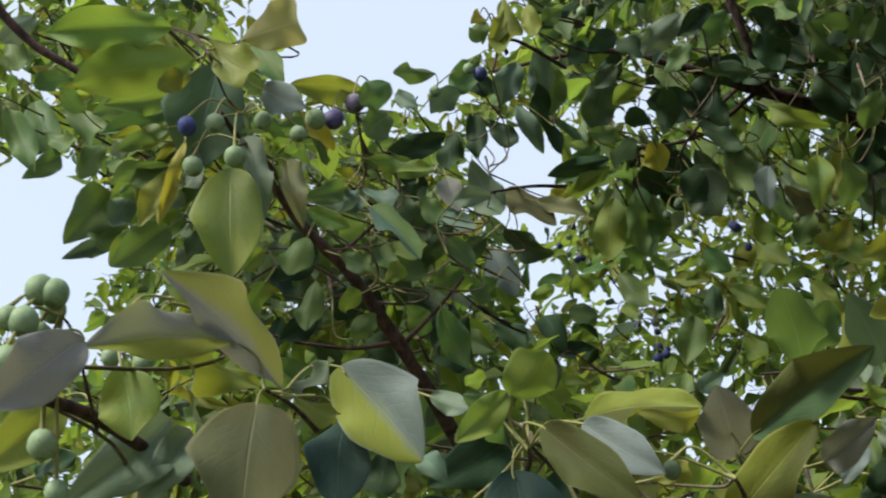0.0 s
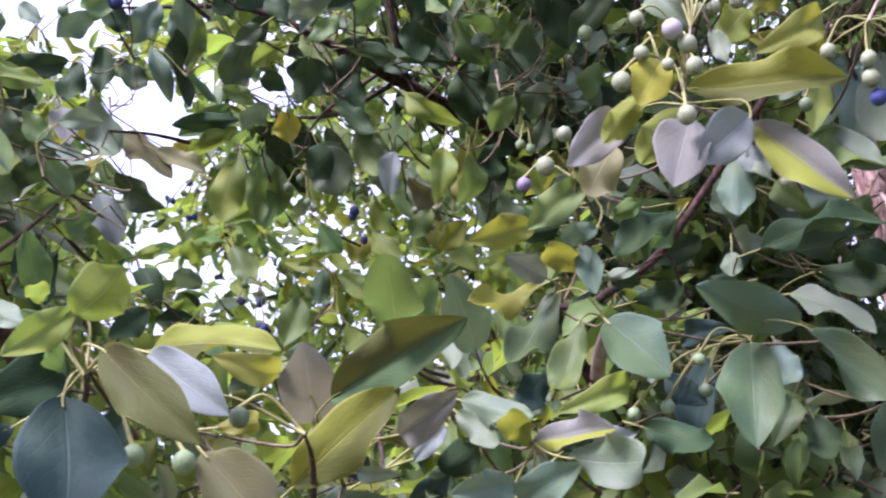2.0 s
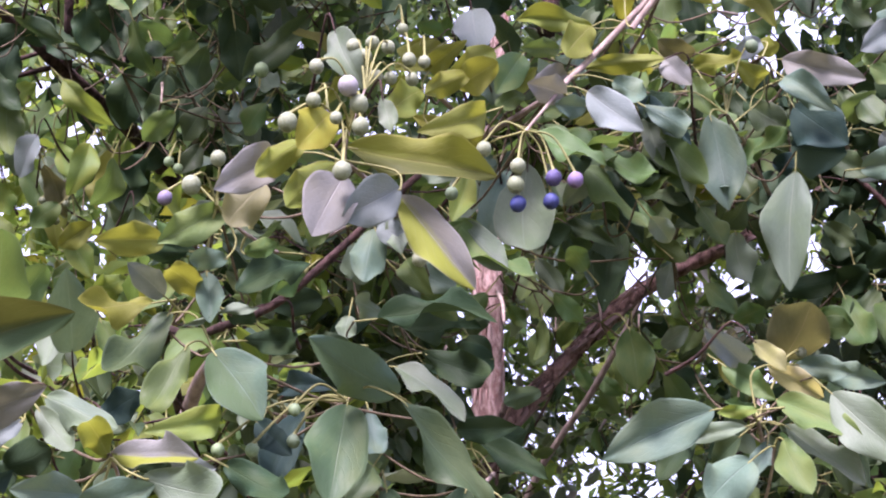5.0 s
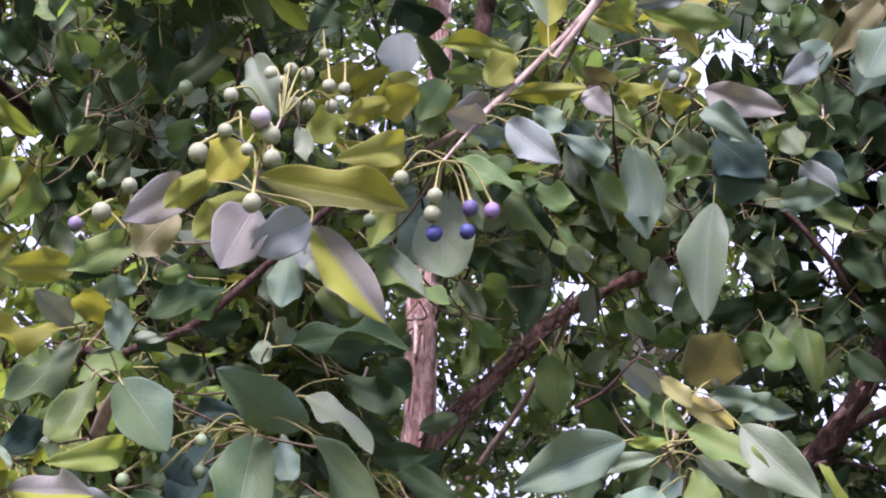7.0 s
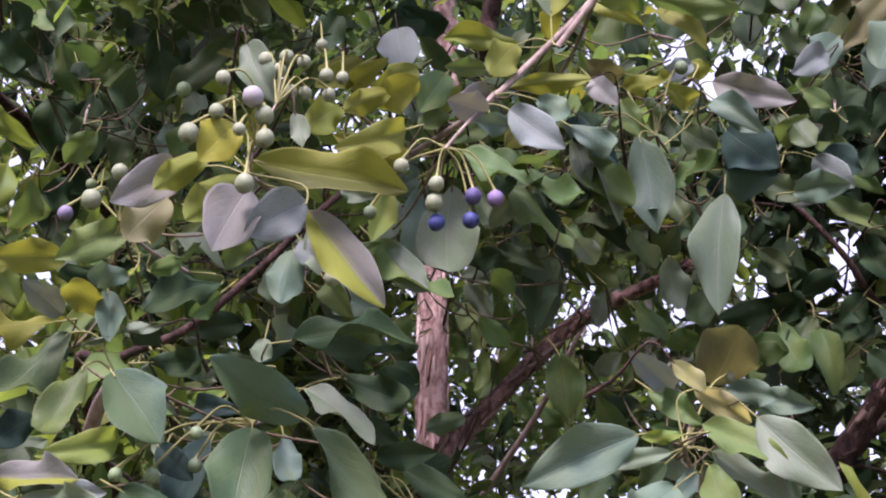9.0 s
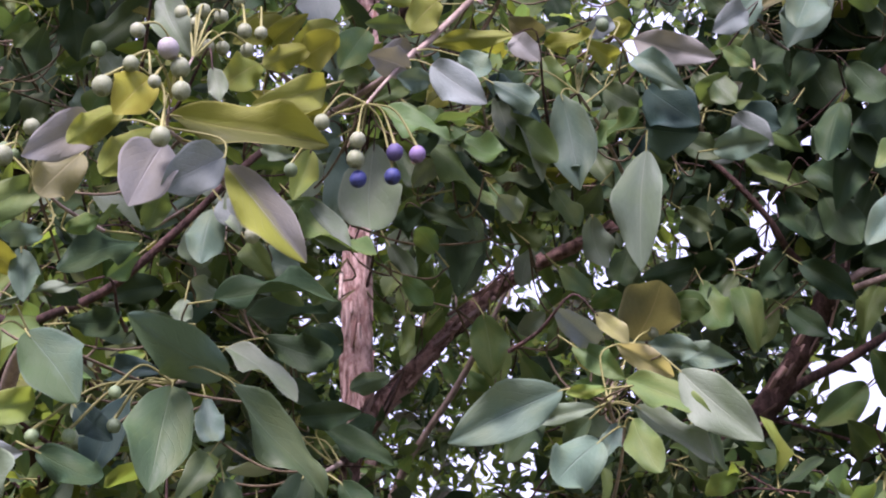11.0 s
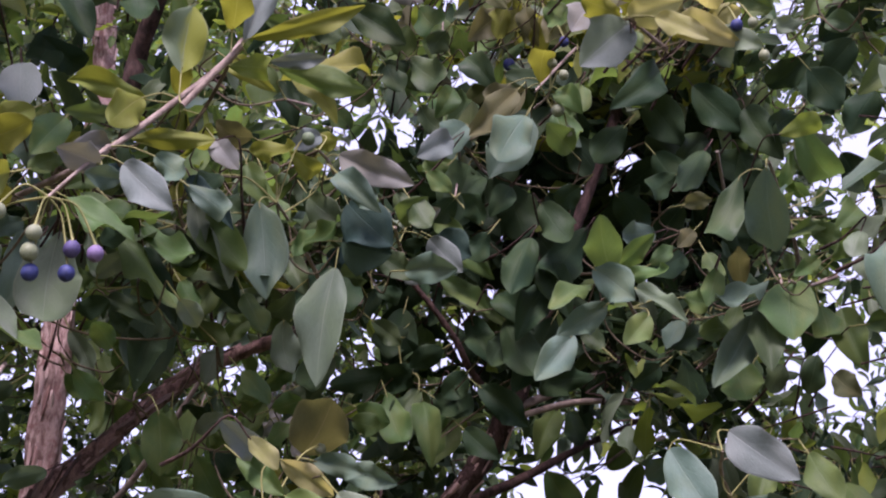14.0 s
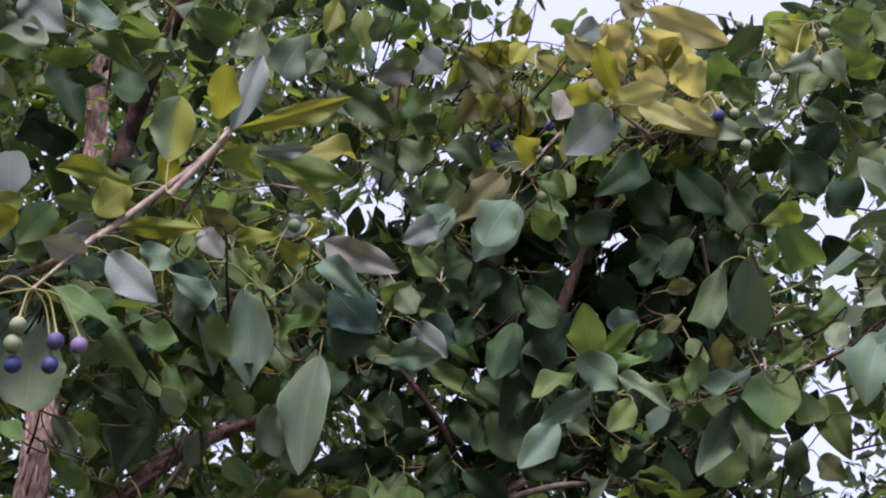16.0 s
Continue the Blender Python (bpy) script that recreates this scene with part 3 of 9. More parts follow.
limb("branch", centre_tree, [(0.112, 1.326, 2.345, 0.0030), (0.160, 1.289, 2.352, 0.0025), (0.201, 1.241, 2.350, 0.0020)], DARK_BARK, 6)
limb("branch", centre_tree, [(-0.132, 0.962, 1.864, 0.0029), (-0.136, 0.992, 1.847, 0.0037), (-0.141, 1.025, 1.822, 0.0042), (-0.148, 1.085, 1.784, 0.0053), (-0.12, 1.35, 1.50, 0.009), (0.06, 2.08, 0.95, 0.018)], LIMB_BARK, 10, 0.12, 150.0, 8)
right_trunk = limb("trunk", right_tree, [(0.3, 1.62, -0.05, 0.0600), (0.3, 1.5, 0.6, 0.0400), (0.35, 1.36, 1.4, 0.0270), (0.404, 1.282, 1.818, 0.0148), (0.438, 1.248, 1.883, 0.0125), (0.472, 1.218, 1.937, 0.0109), (0.5, 1.187, 1.996, 0.0094),
                           (0.522, 1.175, 2.063, 0.0079), (0.552, 1.157, 2.167, 0.0065), (0.598, 1.147, 2.296, 0.0050), (0.628, 1.136, 2.433, 0.0039), (0.68, 1.15, 2.8, 0.0014)], DARK_BARK, 18, 0.3, 140.0, 18, "dark reddish brown scaly trunk")
bark_flakes(right_trunk, 90, 1.75, 2.1, 6, 18, RED_SCALE, (0.003, 0.007), (0.012, 0.035))
limb("limb", right_tree, [(0.44, 1.246, 1.885, 0.0047), (0.475, 1.249, 1.915, 0.0051), (0.551, 1.305, 1.961, 0.0050), (0.658, 1.367, 2.03, 0.0040), (0.728, 1.393, 2.07, 0.0028), (0.826, 1.409, 2.122, 0.0019)], DARK_BARK, 10, 0.1, 150.0)
limb("branch", right_tree, [(0.495, 1.190, 1.991, 0.0043), (0.533, 1.196, 2.013, 0.0044), (0.578, 1.200, 2.037, 0.0039), (0.646, 1.195, 2.074, 0.0028), (0.714, 1.212, 2.109, 0.0017)], GREY_TWIG, 8)
limb("branch", right_tree, [(0.495, 1.192, 1.985, 0.0032), (0.571, 1.190, 2.012, 0.0033), (0.650, 1.205, 2.025, 0.0028), (0.752, 1.234, 2.045, 0.0023)], GREY_TWIG, 8)
limb("branch", right_tree, [(0.498, 1.180, 1.984, 0.0036), (0.445, 1.136, 2.005, 0.0036), (0.419, 1.117, 2.033, 0.0031), (0.381, 1.107, 2.071, 0.0026), (0.341, 1.108, 2.108, 0.0016)], DARK_BARK, 8)
limb("branch", right_tree, [(0.442, 1.248, 1.884, 0.0027), (0.503, 1.291, 1.886, 0.0022), (0.561, 1.336, 1.887, 0.0018)], DARK_BARK, 6)
limb("trunk", left_tree, [(-0.55, 2.45, -0.05, 0.07), (-0.50, 2.35, 0.8, 0.045), (-0.40, 2.15, 1.7, 0.028), (-0.315, 1.880, 2.199, 0.0190), (-0.306, 1.614, 2.220, 0.0127), (-0.344, 1.449, 2.237, 0.0093),
                          (-0.380, 1.354, 2.250, 0.0077), (-0.424, 1.276, 2.267, 0.0076), (-0.474, 1.204, 2.291, 0.0044), (-0.537, 1.148, 2.319, 0.0031), (-0.66, 1.1, 2.33, 0.0015)], DARK_BARK, 12, 0.1, 110.0, 8)
limb("limb", left_tree, [(-0.409, 1.181, 2.424, 0.0050), (-0.405, 1.221, 2.350, 0.0050), (-0.405, 1.246, 2.301, 0.0050), (-0.412, 1.290, 2.262, 0.0056)], DARK_BARK, 8)
limb("branch", left_tree, [(-0.416, 1.284, 2.266, 0.0032), (-0.481, 1.237, 2.218, 0.0025), (-0.540, 1.199, 2.214, 0.0015)], DARK_BARK, 6)
limb("limb", left_tree, [(-0.52, 2.38, 0.5, 0.03), (-0.70, 1.7, 1.3, 0.017), (-0.70, 1.15, 1.70, 0.011), (-0.637, 0.960, 1.784, 0.0085), (-0.583, 0.850, 1.815, 0.0069), (-0.548, 0.740, 1.872, 0.0055), (-0.543, 0.703, 1.902, 0.0050),
                         (-0.540, 0.661, 1.936, 0.0045), (-0.549, 0.627, 1.967, 0.0040), (-0.548, 0.605, 1.985, 0.0036), (-0.546, 0.587, 1.997, 0.0028), (-0.53, 0.53, 2.02, 0.0018)], DARK_BARK, 10, 0.1, 160.0, 8)
limb("branch", left_tree, [(-0.535, 0.710, 1.892, 0.0020), (-0.509, 0.720, 1.912, 0.0017), (-0.486, 0.726, 1.930, 0.0012)], DARK_BARK, 6)
limb("branch", left_tree, [(-0.545, 0.708, 1.894, 0.0020), (-0.570, 0.688, 1.894, 0.0017), (-0.601, 0.662, 1.904, 0.0012)], DARK_BARK, 6)
limb("branch", left_tree, [(-0.545, 0.648, 1.947, 0.0020), (-0.528, 0.658, 1.958, 0.0012), (-0.526, 0.677, 1.974, 0.0012)], DARK_BARK, 6)
limb("limb", left_tree, [(-0.54, 2.3, 1.0, 0.02), (-1.7, 1.6, 1.6, 0.012), (-1.4, 0.7, 2.5, 0.007), (-0.80, 0.42, 2.30, 0.005), (-0.698, 0.454, 2.188, 0.0042), (-0.688, 0.476, 2.157, 0.0037), (-0.677, 0.497, 2.131, 0.0033), (-0.660, 0.518, 2.111, 0.0029), (-0.649, 0.534, 2.094, 0.0017)], DARK_BARK, 8)

# ---- sprigs near the camera ----
s = Sprig(left_tree, (-0.609, 0.540, 2.135, 0.0017), (-0.525, 0.501, 2.067, 0.0011), (-0.494, 0.488, 2.030, 0.0011))
s.leaf((-0.512, 0.475, 2.054), (-0.567, 0.417, 2.053), 0.029, -123, 'l')
s.leaf((-0.507, 0.488, 2.033), (-0.563, 0.435, 2.021), 0.036, -122, 'l')
s.leaf((-0.504, 0.497, 2.048), (-0.462, 0.499, 2.001), 0.027, 84, 'y')
s.leaf((-0.488, 0.511, 2.047), (-0.426, 0.507, 2.029), 0.031, 120, 'k')
s.leaf((-0.529, 0.572, 2.091), (-0.505, 0.570, 2.044), 0.020, 62, 'g')
s.leaf((-0.541, 0.546, 2.069), (-0.562, 0.535, 1.991), 0.055, -112, 'be', 0)
s.leaf((-0.483, 0.522, 2.012), (-0.450, 0.523, 1.984), 0.022, 92, 'v')
s.leaf((-0.515, 0.490, 2.026), (-0.522, 0.465, 2.009), 0.016, -104, 'y')
s.leaf((-0.588, 0.553, 2.069), (-0.600, 0.496, 2.046), 0.021, -107, 'l')
s.leaf((-0.596, 0.555, 2.055), (-0.609, 0.498, 2.031), 0.021, -77, 'g')
s = Sprig(left_tree, (-0.506, 0.501, 2.041, 0.0011), (-0.519, 0.526, 2.025, 0.0007), (-0.514, 0.535, 2.013, 0.0007))
s.berry((-0.508, 0.477, 1.981), 0.0059, 'blue')
s.berry((-0.506, 0.500, 1.990), 0.0064, 'green')
s.berry((-0.514, 0.485, 1.958), 0.0063, 'green')
s.berry((-0.479, 0.486, 1.950), 0.0065, 'green')
s.berry((-0.493, 0.531, 1.997), 0.0059, 'green')
s.berry((-0.501, 0.574, 2.005), 0.0057, 'green')
s.berry((-0.516, 0.613, 2.037), 0.0073, 'green')
s.berry((-0.511, 0.628, 2.040), 0.0073, 'purple')
s.berry((-0.506, 0.648, 2.058), 0.0071, 'lilac')
s = Sprig(left_tree, (-0.551, 0.610, 1.997, 0.0016), (-0.515, 0.545, 1.992, 0.0011), (-0.490, 0.497, 1.965, 0.0007))
s.leaf((-0.497, 0.501, 1.955), (-0.491, 0.486, 1.875), 0.043, -22, 'l', 0)
s.leaf((-0.507, 0.527, 1.989), (-0.486, 0.518, 1.928), 0.021, 13, 'p')
s.leaf((-0.524, 0.586, 1.998), (-0.507, 0.576, 1.945), 0.019, 16, 'c')
s.leaf((-0.573, 0.532, 1.995), (-0.579, 0.498, 1.945), 0.020, -57, 'y')
s.leaf((-0.583, 0.540, 2.018), (-0.591, 0.503, 1.973), 0.019, -51, 'g')
s.leaf((-0.632, 0.547, 2.011), (-0.635, 0.519, 1.967), 0.021, -74, 'b')
s.leaf((-0.592, 0.537, 1.961), (-0.602, 0.493, 1.924), 0.026, -92, 'g')
s.leaf((-0.556, 0.531, 2.007), (-0.554, 0.513, 1.963), 0.016, -23, 'p')
s = Sprig(left_tree, (-0.694, 0.656, 2.053, 0.0014), (-0.688, 0.597, 2.049, 0.0009), (-0.703, 0.585, 2.051, 0.0009))
s.leaf((-0.721, 0.598, 2.060), (-0.727, 0.561, 2.009), 0.035, -81, 'g')
s.leaf((-0.708, 0.615, 2.052), (-0.715, 0.572, 1.995), 0.027, -81, 'g')
s.leaf((-0.843, 0.653, 2.162), (-0.850, 0.619, 2.131), 0.020, -96, 'g')
s.leaf((-0.812, 0.675, 2.165), (-0.816, 0.646, 2.120), 0.022, -79, 'g')
s.leaf((-0.873, 0.618, 2.211), (-0.837, 0.615, 2.138), 0.027, 48, 'g')
s.leaf((-0.849, 0.639, 2.181), (-0.804, 0.643, 2.148), 0.019, 74, 'g')
s.leaf((-0.764, 0.638, 2.040), (-0.772, 0.597, 2.020), 0.016, -102, 'b')
s.leaf((-0.888, 0.661, 2.239), (-0.854, 0.657, 2.158), 0.032, 43, 'g')
s.leaf((-0.866, 0.675, 2.234), (-0.817, 0.678, 2.172), 0.027, 72, 'g')
s = Sprig(left_tree, (-0.550, 0.745, 2.067, 0.0018), (-0.538, 0.698, 2.047, 0.0013), (-0.508, 0.651, 2.051, 0.0008))
s.leaf((-0.528, 0.678, 2.031), (-0.489, 0.713, 2.013), 0.015, 105, 'g')
s.leaf((-0.497, 0.638, 1.967), (-0.458, 0.634, 1.911), 0.022, 33, 'gb')
s.leaf((-0.510, 0.665, 2.076), (-0.523, 0.604, 2.065), 0.023, -121, 'y')
s.leaf((-0.496, 0.676, 2.053), (-0.503, 0.647, 2.027), 0.027, -90, 'g')
s.leaf((-0.487, 0.670, 2.074), (-0.498, 0.641, 2.049), 0.023, -97, 'g')
s.leaf((-0.563, 0.660, 2.002), (-0.518, 0.659, 1.979), 0.017, 80, 'd')
s.leaf((-0.549, 0.777, 2.051), (-0.559, 0.744, 2.011), 0.023, -79, 'd')
s.leaf((-0.540, 0.668, 2.009), (-0.551, 0.633, 1.993), 0.017, -104, 'g')
s.leaf((-0.533, 0.620, 2.053), (-0.525, 0.641, 2.024), 0.015, 104, 'Y')
s.leaf((-0.573, 0.667, 1.975), (-0.582, 0.635, 1.943), 0.024, -85, 'd')
s.leaf((-0.576, 0.648, 1.994), (-0.556, 0.647, 1.968), 0.017, 70, 'd')
s = Sprig(left_tree, (-0.573, 1.130, 2.308, 0.0025), (-0.569, 1.009, 2.293, 0.0017), (-0.573, 0.969, 2.239, 0.0011))
s.leaf((-0.549, 0.977, 2.317), (-0.545, 0.959, 2.233), 0.028, 7, 'y')
s.leaf((-0.586, 0.976, 2.271), (-0.601, 0.933, 2.210), 0.027, -79, 'g')
s.leaf((-0.642, 0.976, 2.201), (-0.666, 0.908, 2.168), 0.027, -105, 'd')
s.berry((-0.560, 0.925, 2.215), 0.0070, 'blue')
s.berry((-0.567, 0.917, 2.221), 0.0054, 'green')
s.berry((-0.600, 0.903, 2.206), 0.0054, 'green')
s.berry((-0.463, 0.969, 2.255), 0.0049, 'green')
s = Sprig(left_tree, (-0.661, 1.241, 2.230, 0.0027), (-0.648, 1.138, 2.194, 0.0019), (-0.637, 1.035, 2.152, 0.0012))
s.leaf((-0.677, 1.017, 2.180), (-0.662, 1.007, 2.131), 0.027, 29, 'm')
s.leaf((-0.708, 1.021, 2.151), (-0.648, 1.018, 2.106), 0.025, 78, 'b')
s.leaf((-0.560, 0.796, 1.998), (-0.573, 0.759, 1.964), 0.029, -84, 'g')
s.leaf((-0.561, 0.816, 1.953), (-0.566, 0.791, 1.915), 0.024, -62, 'd')
s.leaf((-0.557, 0.832, 1.945), (-0.566, 0.793, 1.891), 0.029, -65, 'd')
s = Sprig(left_tree, (-0.434, 1.248, 2.258, 0.0025), (-0.467, 1.189, 2.202, 0.0018), (-0.491, 1.185, 2.178, 0.0012))
s.leaf((-0.585, 1.210, 2.186), (-0.605, 1.181, 2.112), 0.035, -73, 'g')
s.leaf((-0.557, 1.216, 2.180), (-0.567, 1.229, 2.099), 0.039, -167, 'g')
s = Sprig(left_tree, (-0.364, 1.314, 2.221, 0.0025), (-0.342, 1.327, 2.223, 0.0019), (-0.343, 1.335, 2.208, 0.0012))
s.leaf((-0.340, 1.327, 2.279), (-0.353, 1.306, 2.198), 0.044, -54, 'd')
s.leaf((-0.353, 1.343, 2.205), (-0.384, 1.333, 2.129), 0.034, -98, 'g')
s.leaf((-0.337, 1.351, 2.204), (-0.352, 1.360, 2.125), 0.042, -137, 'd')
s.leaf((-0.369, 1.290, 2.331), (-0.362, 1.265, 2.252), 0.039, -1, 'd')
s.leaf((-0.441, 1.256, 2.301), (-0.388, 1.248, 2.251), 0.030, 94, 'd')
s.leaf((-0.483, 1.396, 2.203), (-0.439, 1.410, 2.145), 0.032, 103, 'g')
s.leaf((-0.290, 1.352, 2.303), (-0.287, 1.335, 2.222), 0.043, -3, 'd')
s = Sprig(left_tree, (-0.421, 0.465, 1.759, 0.0017), (-0.362, 0.382, 1.742, 0.0010), (-0.324, 0.323, 1.729, 0.0007))
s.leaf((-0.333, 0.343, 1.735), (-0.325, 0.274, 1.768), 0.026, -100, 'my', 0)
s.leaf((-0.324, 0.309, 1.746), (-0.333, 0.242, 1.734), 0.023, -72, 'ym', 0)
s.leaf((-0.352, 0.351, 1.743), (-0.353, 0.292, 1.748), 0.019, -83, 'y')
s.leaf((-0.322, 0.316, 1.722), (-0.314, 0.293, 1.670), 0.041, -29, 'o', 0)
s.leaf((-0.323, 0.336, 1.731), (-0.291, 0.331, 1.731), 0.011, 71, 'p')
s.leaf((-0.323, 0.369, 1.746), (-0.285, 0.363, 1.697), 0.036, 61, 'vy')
s.leaf((-0.322, 0.337, 1.728), (-0.299, 0.337, 1.711), 0.009, 51, 'y')
s.leaf((-0.326, 0.372, 1.724), (-0.320, 0.354, 1.682), 0.027, -24, 'n')
s.leaf((-0.341, 0.420, 1.723), (-0.342, 0.404, 1.698), 0.015, -52, 'd')
s = Sprig(left_tree, (-0.411, 0.361, 1.719, 0.0030), (-0.384, 0.313, 1.721, 0.0027), (-0.359, 0.264, 1.721, 0.0025), (-0.350, 0.232, 1.721, 0.0022), (-0.347, 0.205, 1.727, 0.0021))
s.leaf((-0.319, 0.231, 1.731), (-0.324, 0.196, 1.702), 0.022, -88, 'm')
s.leaf((-0.351, 0.275, 1.739), (-0.340, 0.268, 1.709), 0.023, 12, 'l')
s.leaf((-0.377, 0.270, 1.734), (-0.380, 0.236, 1.702), 0.021, -81, 'y')
s.leaf((-0.388, 0.333, 1.737), (-0.395, 0.286, 1.700), 0.027, -83, 'p')
s.leaf((-0.389, 0.264, 1.705), (-0.358, 0.262, 1.703), 0.010, 78, 'd')
s.leaf((-0.377, 0.334, 1.729), (-0.380, 0.307, 1.698), 0.017, -71, 'p')
s = Sprig(left_tree, (-0.358, 0.268, 1.715, 0.0008), (-0.331, 0.237, 1.736, 0.0006), (-0.324, 0.226, 1.740, 0.0004))
s.berry((-0.327, 0.220, 1.749), 0.0052, 'green')
s.berry((-0.323, 0.223, 1.747), 0.0050, 'green')
s.berry((-0.333, 0.230, 1.746), 0.0047, 'green')
s.berry((-0.327, 0.213, 1.736), 0.0052, 'green')
s.berry((-0.332, 0.223, 1.735), 0.0042, 'green')
s.berry((-0.328, 0.207, 1.721), 0.0055, 'green')
s.berry((-0.331, 0.210, 1.738), 0.0041, 'green')
s.berry((-0.360, 0.245, 1.707), 0.0054, 'green')
s.berry((-0.362, 0.252, 1.691), 0.0044, 'green')
s.berry((-0.382, 0.297, 1.756), 0.0039, 'green')
s.berry((-0.372, 0.305, 1.752), 0.0041, 'green')
s = Sprig(left_tree, (-0.382, 0.574, 1.724, 0.0022), (-0.316, 0.493, 1.714, 0.0014), (-0.276, 0.432, 1.706, 0.0007))
s.leaf((-0.281, 0.433, 1.730), (-0.248, 0.417, 1.740), 0.024, 134, 'l')
s.leaf((-0.282, 0.432, 1.732), (-0.291, 0.403, 1.710), 0.016, -79, 'l')
s.leaf((-0.318, 0.424, 1.740), (-0.296, 0.423, 1.727), 0.011, 86, 'p')
s.leaf((-0.298, 0.435, 1.739), (-0.293, 0.421, 1.744), 0.010, -159, 'l')
s.leaf((-0.255, 0.445, 1.714), (-0.195, 0.434, 1.700), 0.021, 51, 'yu', 0)
s.leaf((-0.244, 0.424, 1.706), (-0.209, 0.418, 1.675), 0.019, 75, 'v')
s.leaf((-0.255, 0.410, 1.706), (-0.212, 0.402, 1.662), 0.021, 69, 'u', 0)
s.leaf((-0.333, 0.508, 1.737), (-0.348, 0.460, 1.712), 0.029, -86, 'd')
s.leaf((-0.341, 0.442, 1.720), (-0.328, 0.441, 1.706), 0.012, 64, 'b')
s.leaf((-0.328, 0.498, 1.729), (-0.324, 0.450, 1.746), 0.017, -105, 'g')
s = Sprig(left_tree, (-0.264, 0.613, 1.674, 0.0020), (-0.219, 0.512, 1.675, 0.0012), (-0.207, 0.478, 1.679, 0.0007))
s.leaf((-0.232, 0.666, 1.772), (-0.213, 0.605, 1.803), 0.030, -178, 'g')
s.leaf((-0.230, 0.681, 1.780), (-0.201, 0.650, 1.799), 0.020, 148, 'g')
s.leaf((-0.212, 0.751, 1.781), (-0.204, 0.688, 1.809), 0.028, -166, 'b')
s.leaf((-0.254, 0.493, 1.692), (-0.228, 0.487, 1.689), 0.010, 101, 'y')
s.berry((-0.227, 0.462, 1.686), 0.0040, 'dgreen')
s.berry((-0.253, 0.445, 1.684), 0.0028, 'green')
s = Sprig(left_tree, (-0.286, 0.727, 1.677, 0.0016), (-0.255, 0.627, 1.695, 0.0011), (-0.247, 0.590, 1.710, 0.0008))
s.leaf((-0.262, 0.614, 1.719), (-0.244, 0.567, 1.746), 0.032, -175, 'm')
s.leaf((-0.229, 0.562, 1.715), (-0.153, 0.516, 1.725), 0.029, 109, 'ue')
s.leaf((-0.246, 0.550, 1.674), (-0.188, 0.542, 1.708), 0.028, 99, 'yu', 0)
s.leaf((-0.206, 0.585, 1.698), (-0.164, 0.553, 1.705), 0.018, 123, 'm')
s.leaf((-0.263, 0.582, 1.738), (-0.279, 0.547, 1.740), 0.016, -113, 'y')
s = Sprig(centre_tree, (-0.031, 0.880, 1.927, 0.0032), (-0.046, 0.732, 1.887, 0.0017), (-0.055, 0.654, 1.863, 0.0009))
s.leaf((-0.064, 0.654, 1.891), (-0.078, 0.638, 1.861), 0.024, -72, 'Y')
s.leaf((-0.056, 0.677, 1.882), (0.028, 0.674, 1.871), 0.028, 84, 'yu')
s.leaf((-0.060, 0.670, 1.869), (-0.085, 0.644, 1.828), 0.022, -77, 'y')
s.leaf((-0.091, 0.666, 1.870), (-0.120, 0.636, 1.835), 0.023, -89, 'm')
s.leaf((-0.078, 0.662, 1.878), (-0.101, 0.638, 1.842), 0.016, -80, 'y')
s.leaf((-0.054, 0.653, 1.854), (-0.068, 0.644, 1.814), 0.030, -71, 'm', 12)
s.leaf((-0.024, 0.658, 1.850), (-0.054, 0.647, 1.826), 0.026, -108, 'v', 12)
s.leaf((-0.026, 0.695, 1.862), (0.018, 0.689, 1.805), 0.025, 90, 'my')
s.leaf((-0.101, 0.687, 1.863), (-0.119, 0.664, 1.822), 0.024, -68, 'c')
s.leaf((-0.125, 0.718, 1.863), (-0.152, 0.688, 1.828), 0.021, -85, 'g')
s = Sprig(centre_tree, (-0.056, 0.672, 1.871, 0.0009), (-0.054, 0.666, 1.886, 0.0006), (-0.050, 0.712, 1.938, 0.0007))
s.berry((-0.059, 0.719, 1.971), 0.0045, 'pale')
s.berry((-0.049, 0.738, 1.985), 0.0045, 'pale')
s.berry((-0.040, 0.756, 1.993), 0.0045, 'pale')
s.berry((-0.053, 0.740, 1.977), 0.0043, 'pale')
s.berry((-0.027, 0.778, 1.997), 0.0047, 'pale')
s.berry((-0.017, 0.780, 1.997), 0.0042, 'pale')
s.berry((-0.046, 0.745, 1.965), 0.0046, 'pale')
s.berry((-0.037, 0.746, 1.965), 0.0042, 'pale')
s.berry((-0.024, 0.766, 1.976), 0.0043, 'pale')
s.berry((-0.075, 0.669, 1.928), 0.0042, 'pale')
s.berry((-0.054, 0.639, 1.900), 0.0055, 'palelilac')
s.berry((-0.048, 0.644, 1.892), 0.0051, 'pale')
s.berry((-0.072, 0.640, 1.891), 0.0041, 'pale')
s.berry((-0.084, 0.635, 1.875), 0.0053, 'pale')
s.berry((-0.046, 0.639, 1.876), 0.0048, 'pale')
s.berry((-0.059, 0.636, 1.879), 0.0034, 'pale')
s.berry((-0.054, 0.637, 1.849), 0.0050, 'pale')
s = Sprig(centre_tree, (-0.104, 0.788, 1.862, 0.0014), (-0.119, 0.735, 1.854, 0.0010), (-0.130, 0.710, 1.859, 0.0006))
s.berry((-0.127, 0.682, 1.875), 0.0044, 'pale')
s.berry((-0.141, 0.686, 1.860), 0.0054, 'pale')
s.berry((-0.159, 0.705, 1.860), 0.0042, 'lilac')
s.berry((-0.014, 0.752, 1.847), 0.0048, 'pale')
s.leaf((-0.162, 0.730, 1.844), (-0.193, 0.694, 1.828), 0.020, -103, 'y')
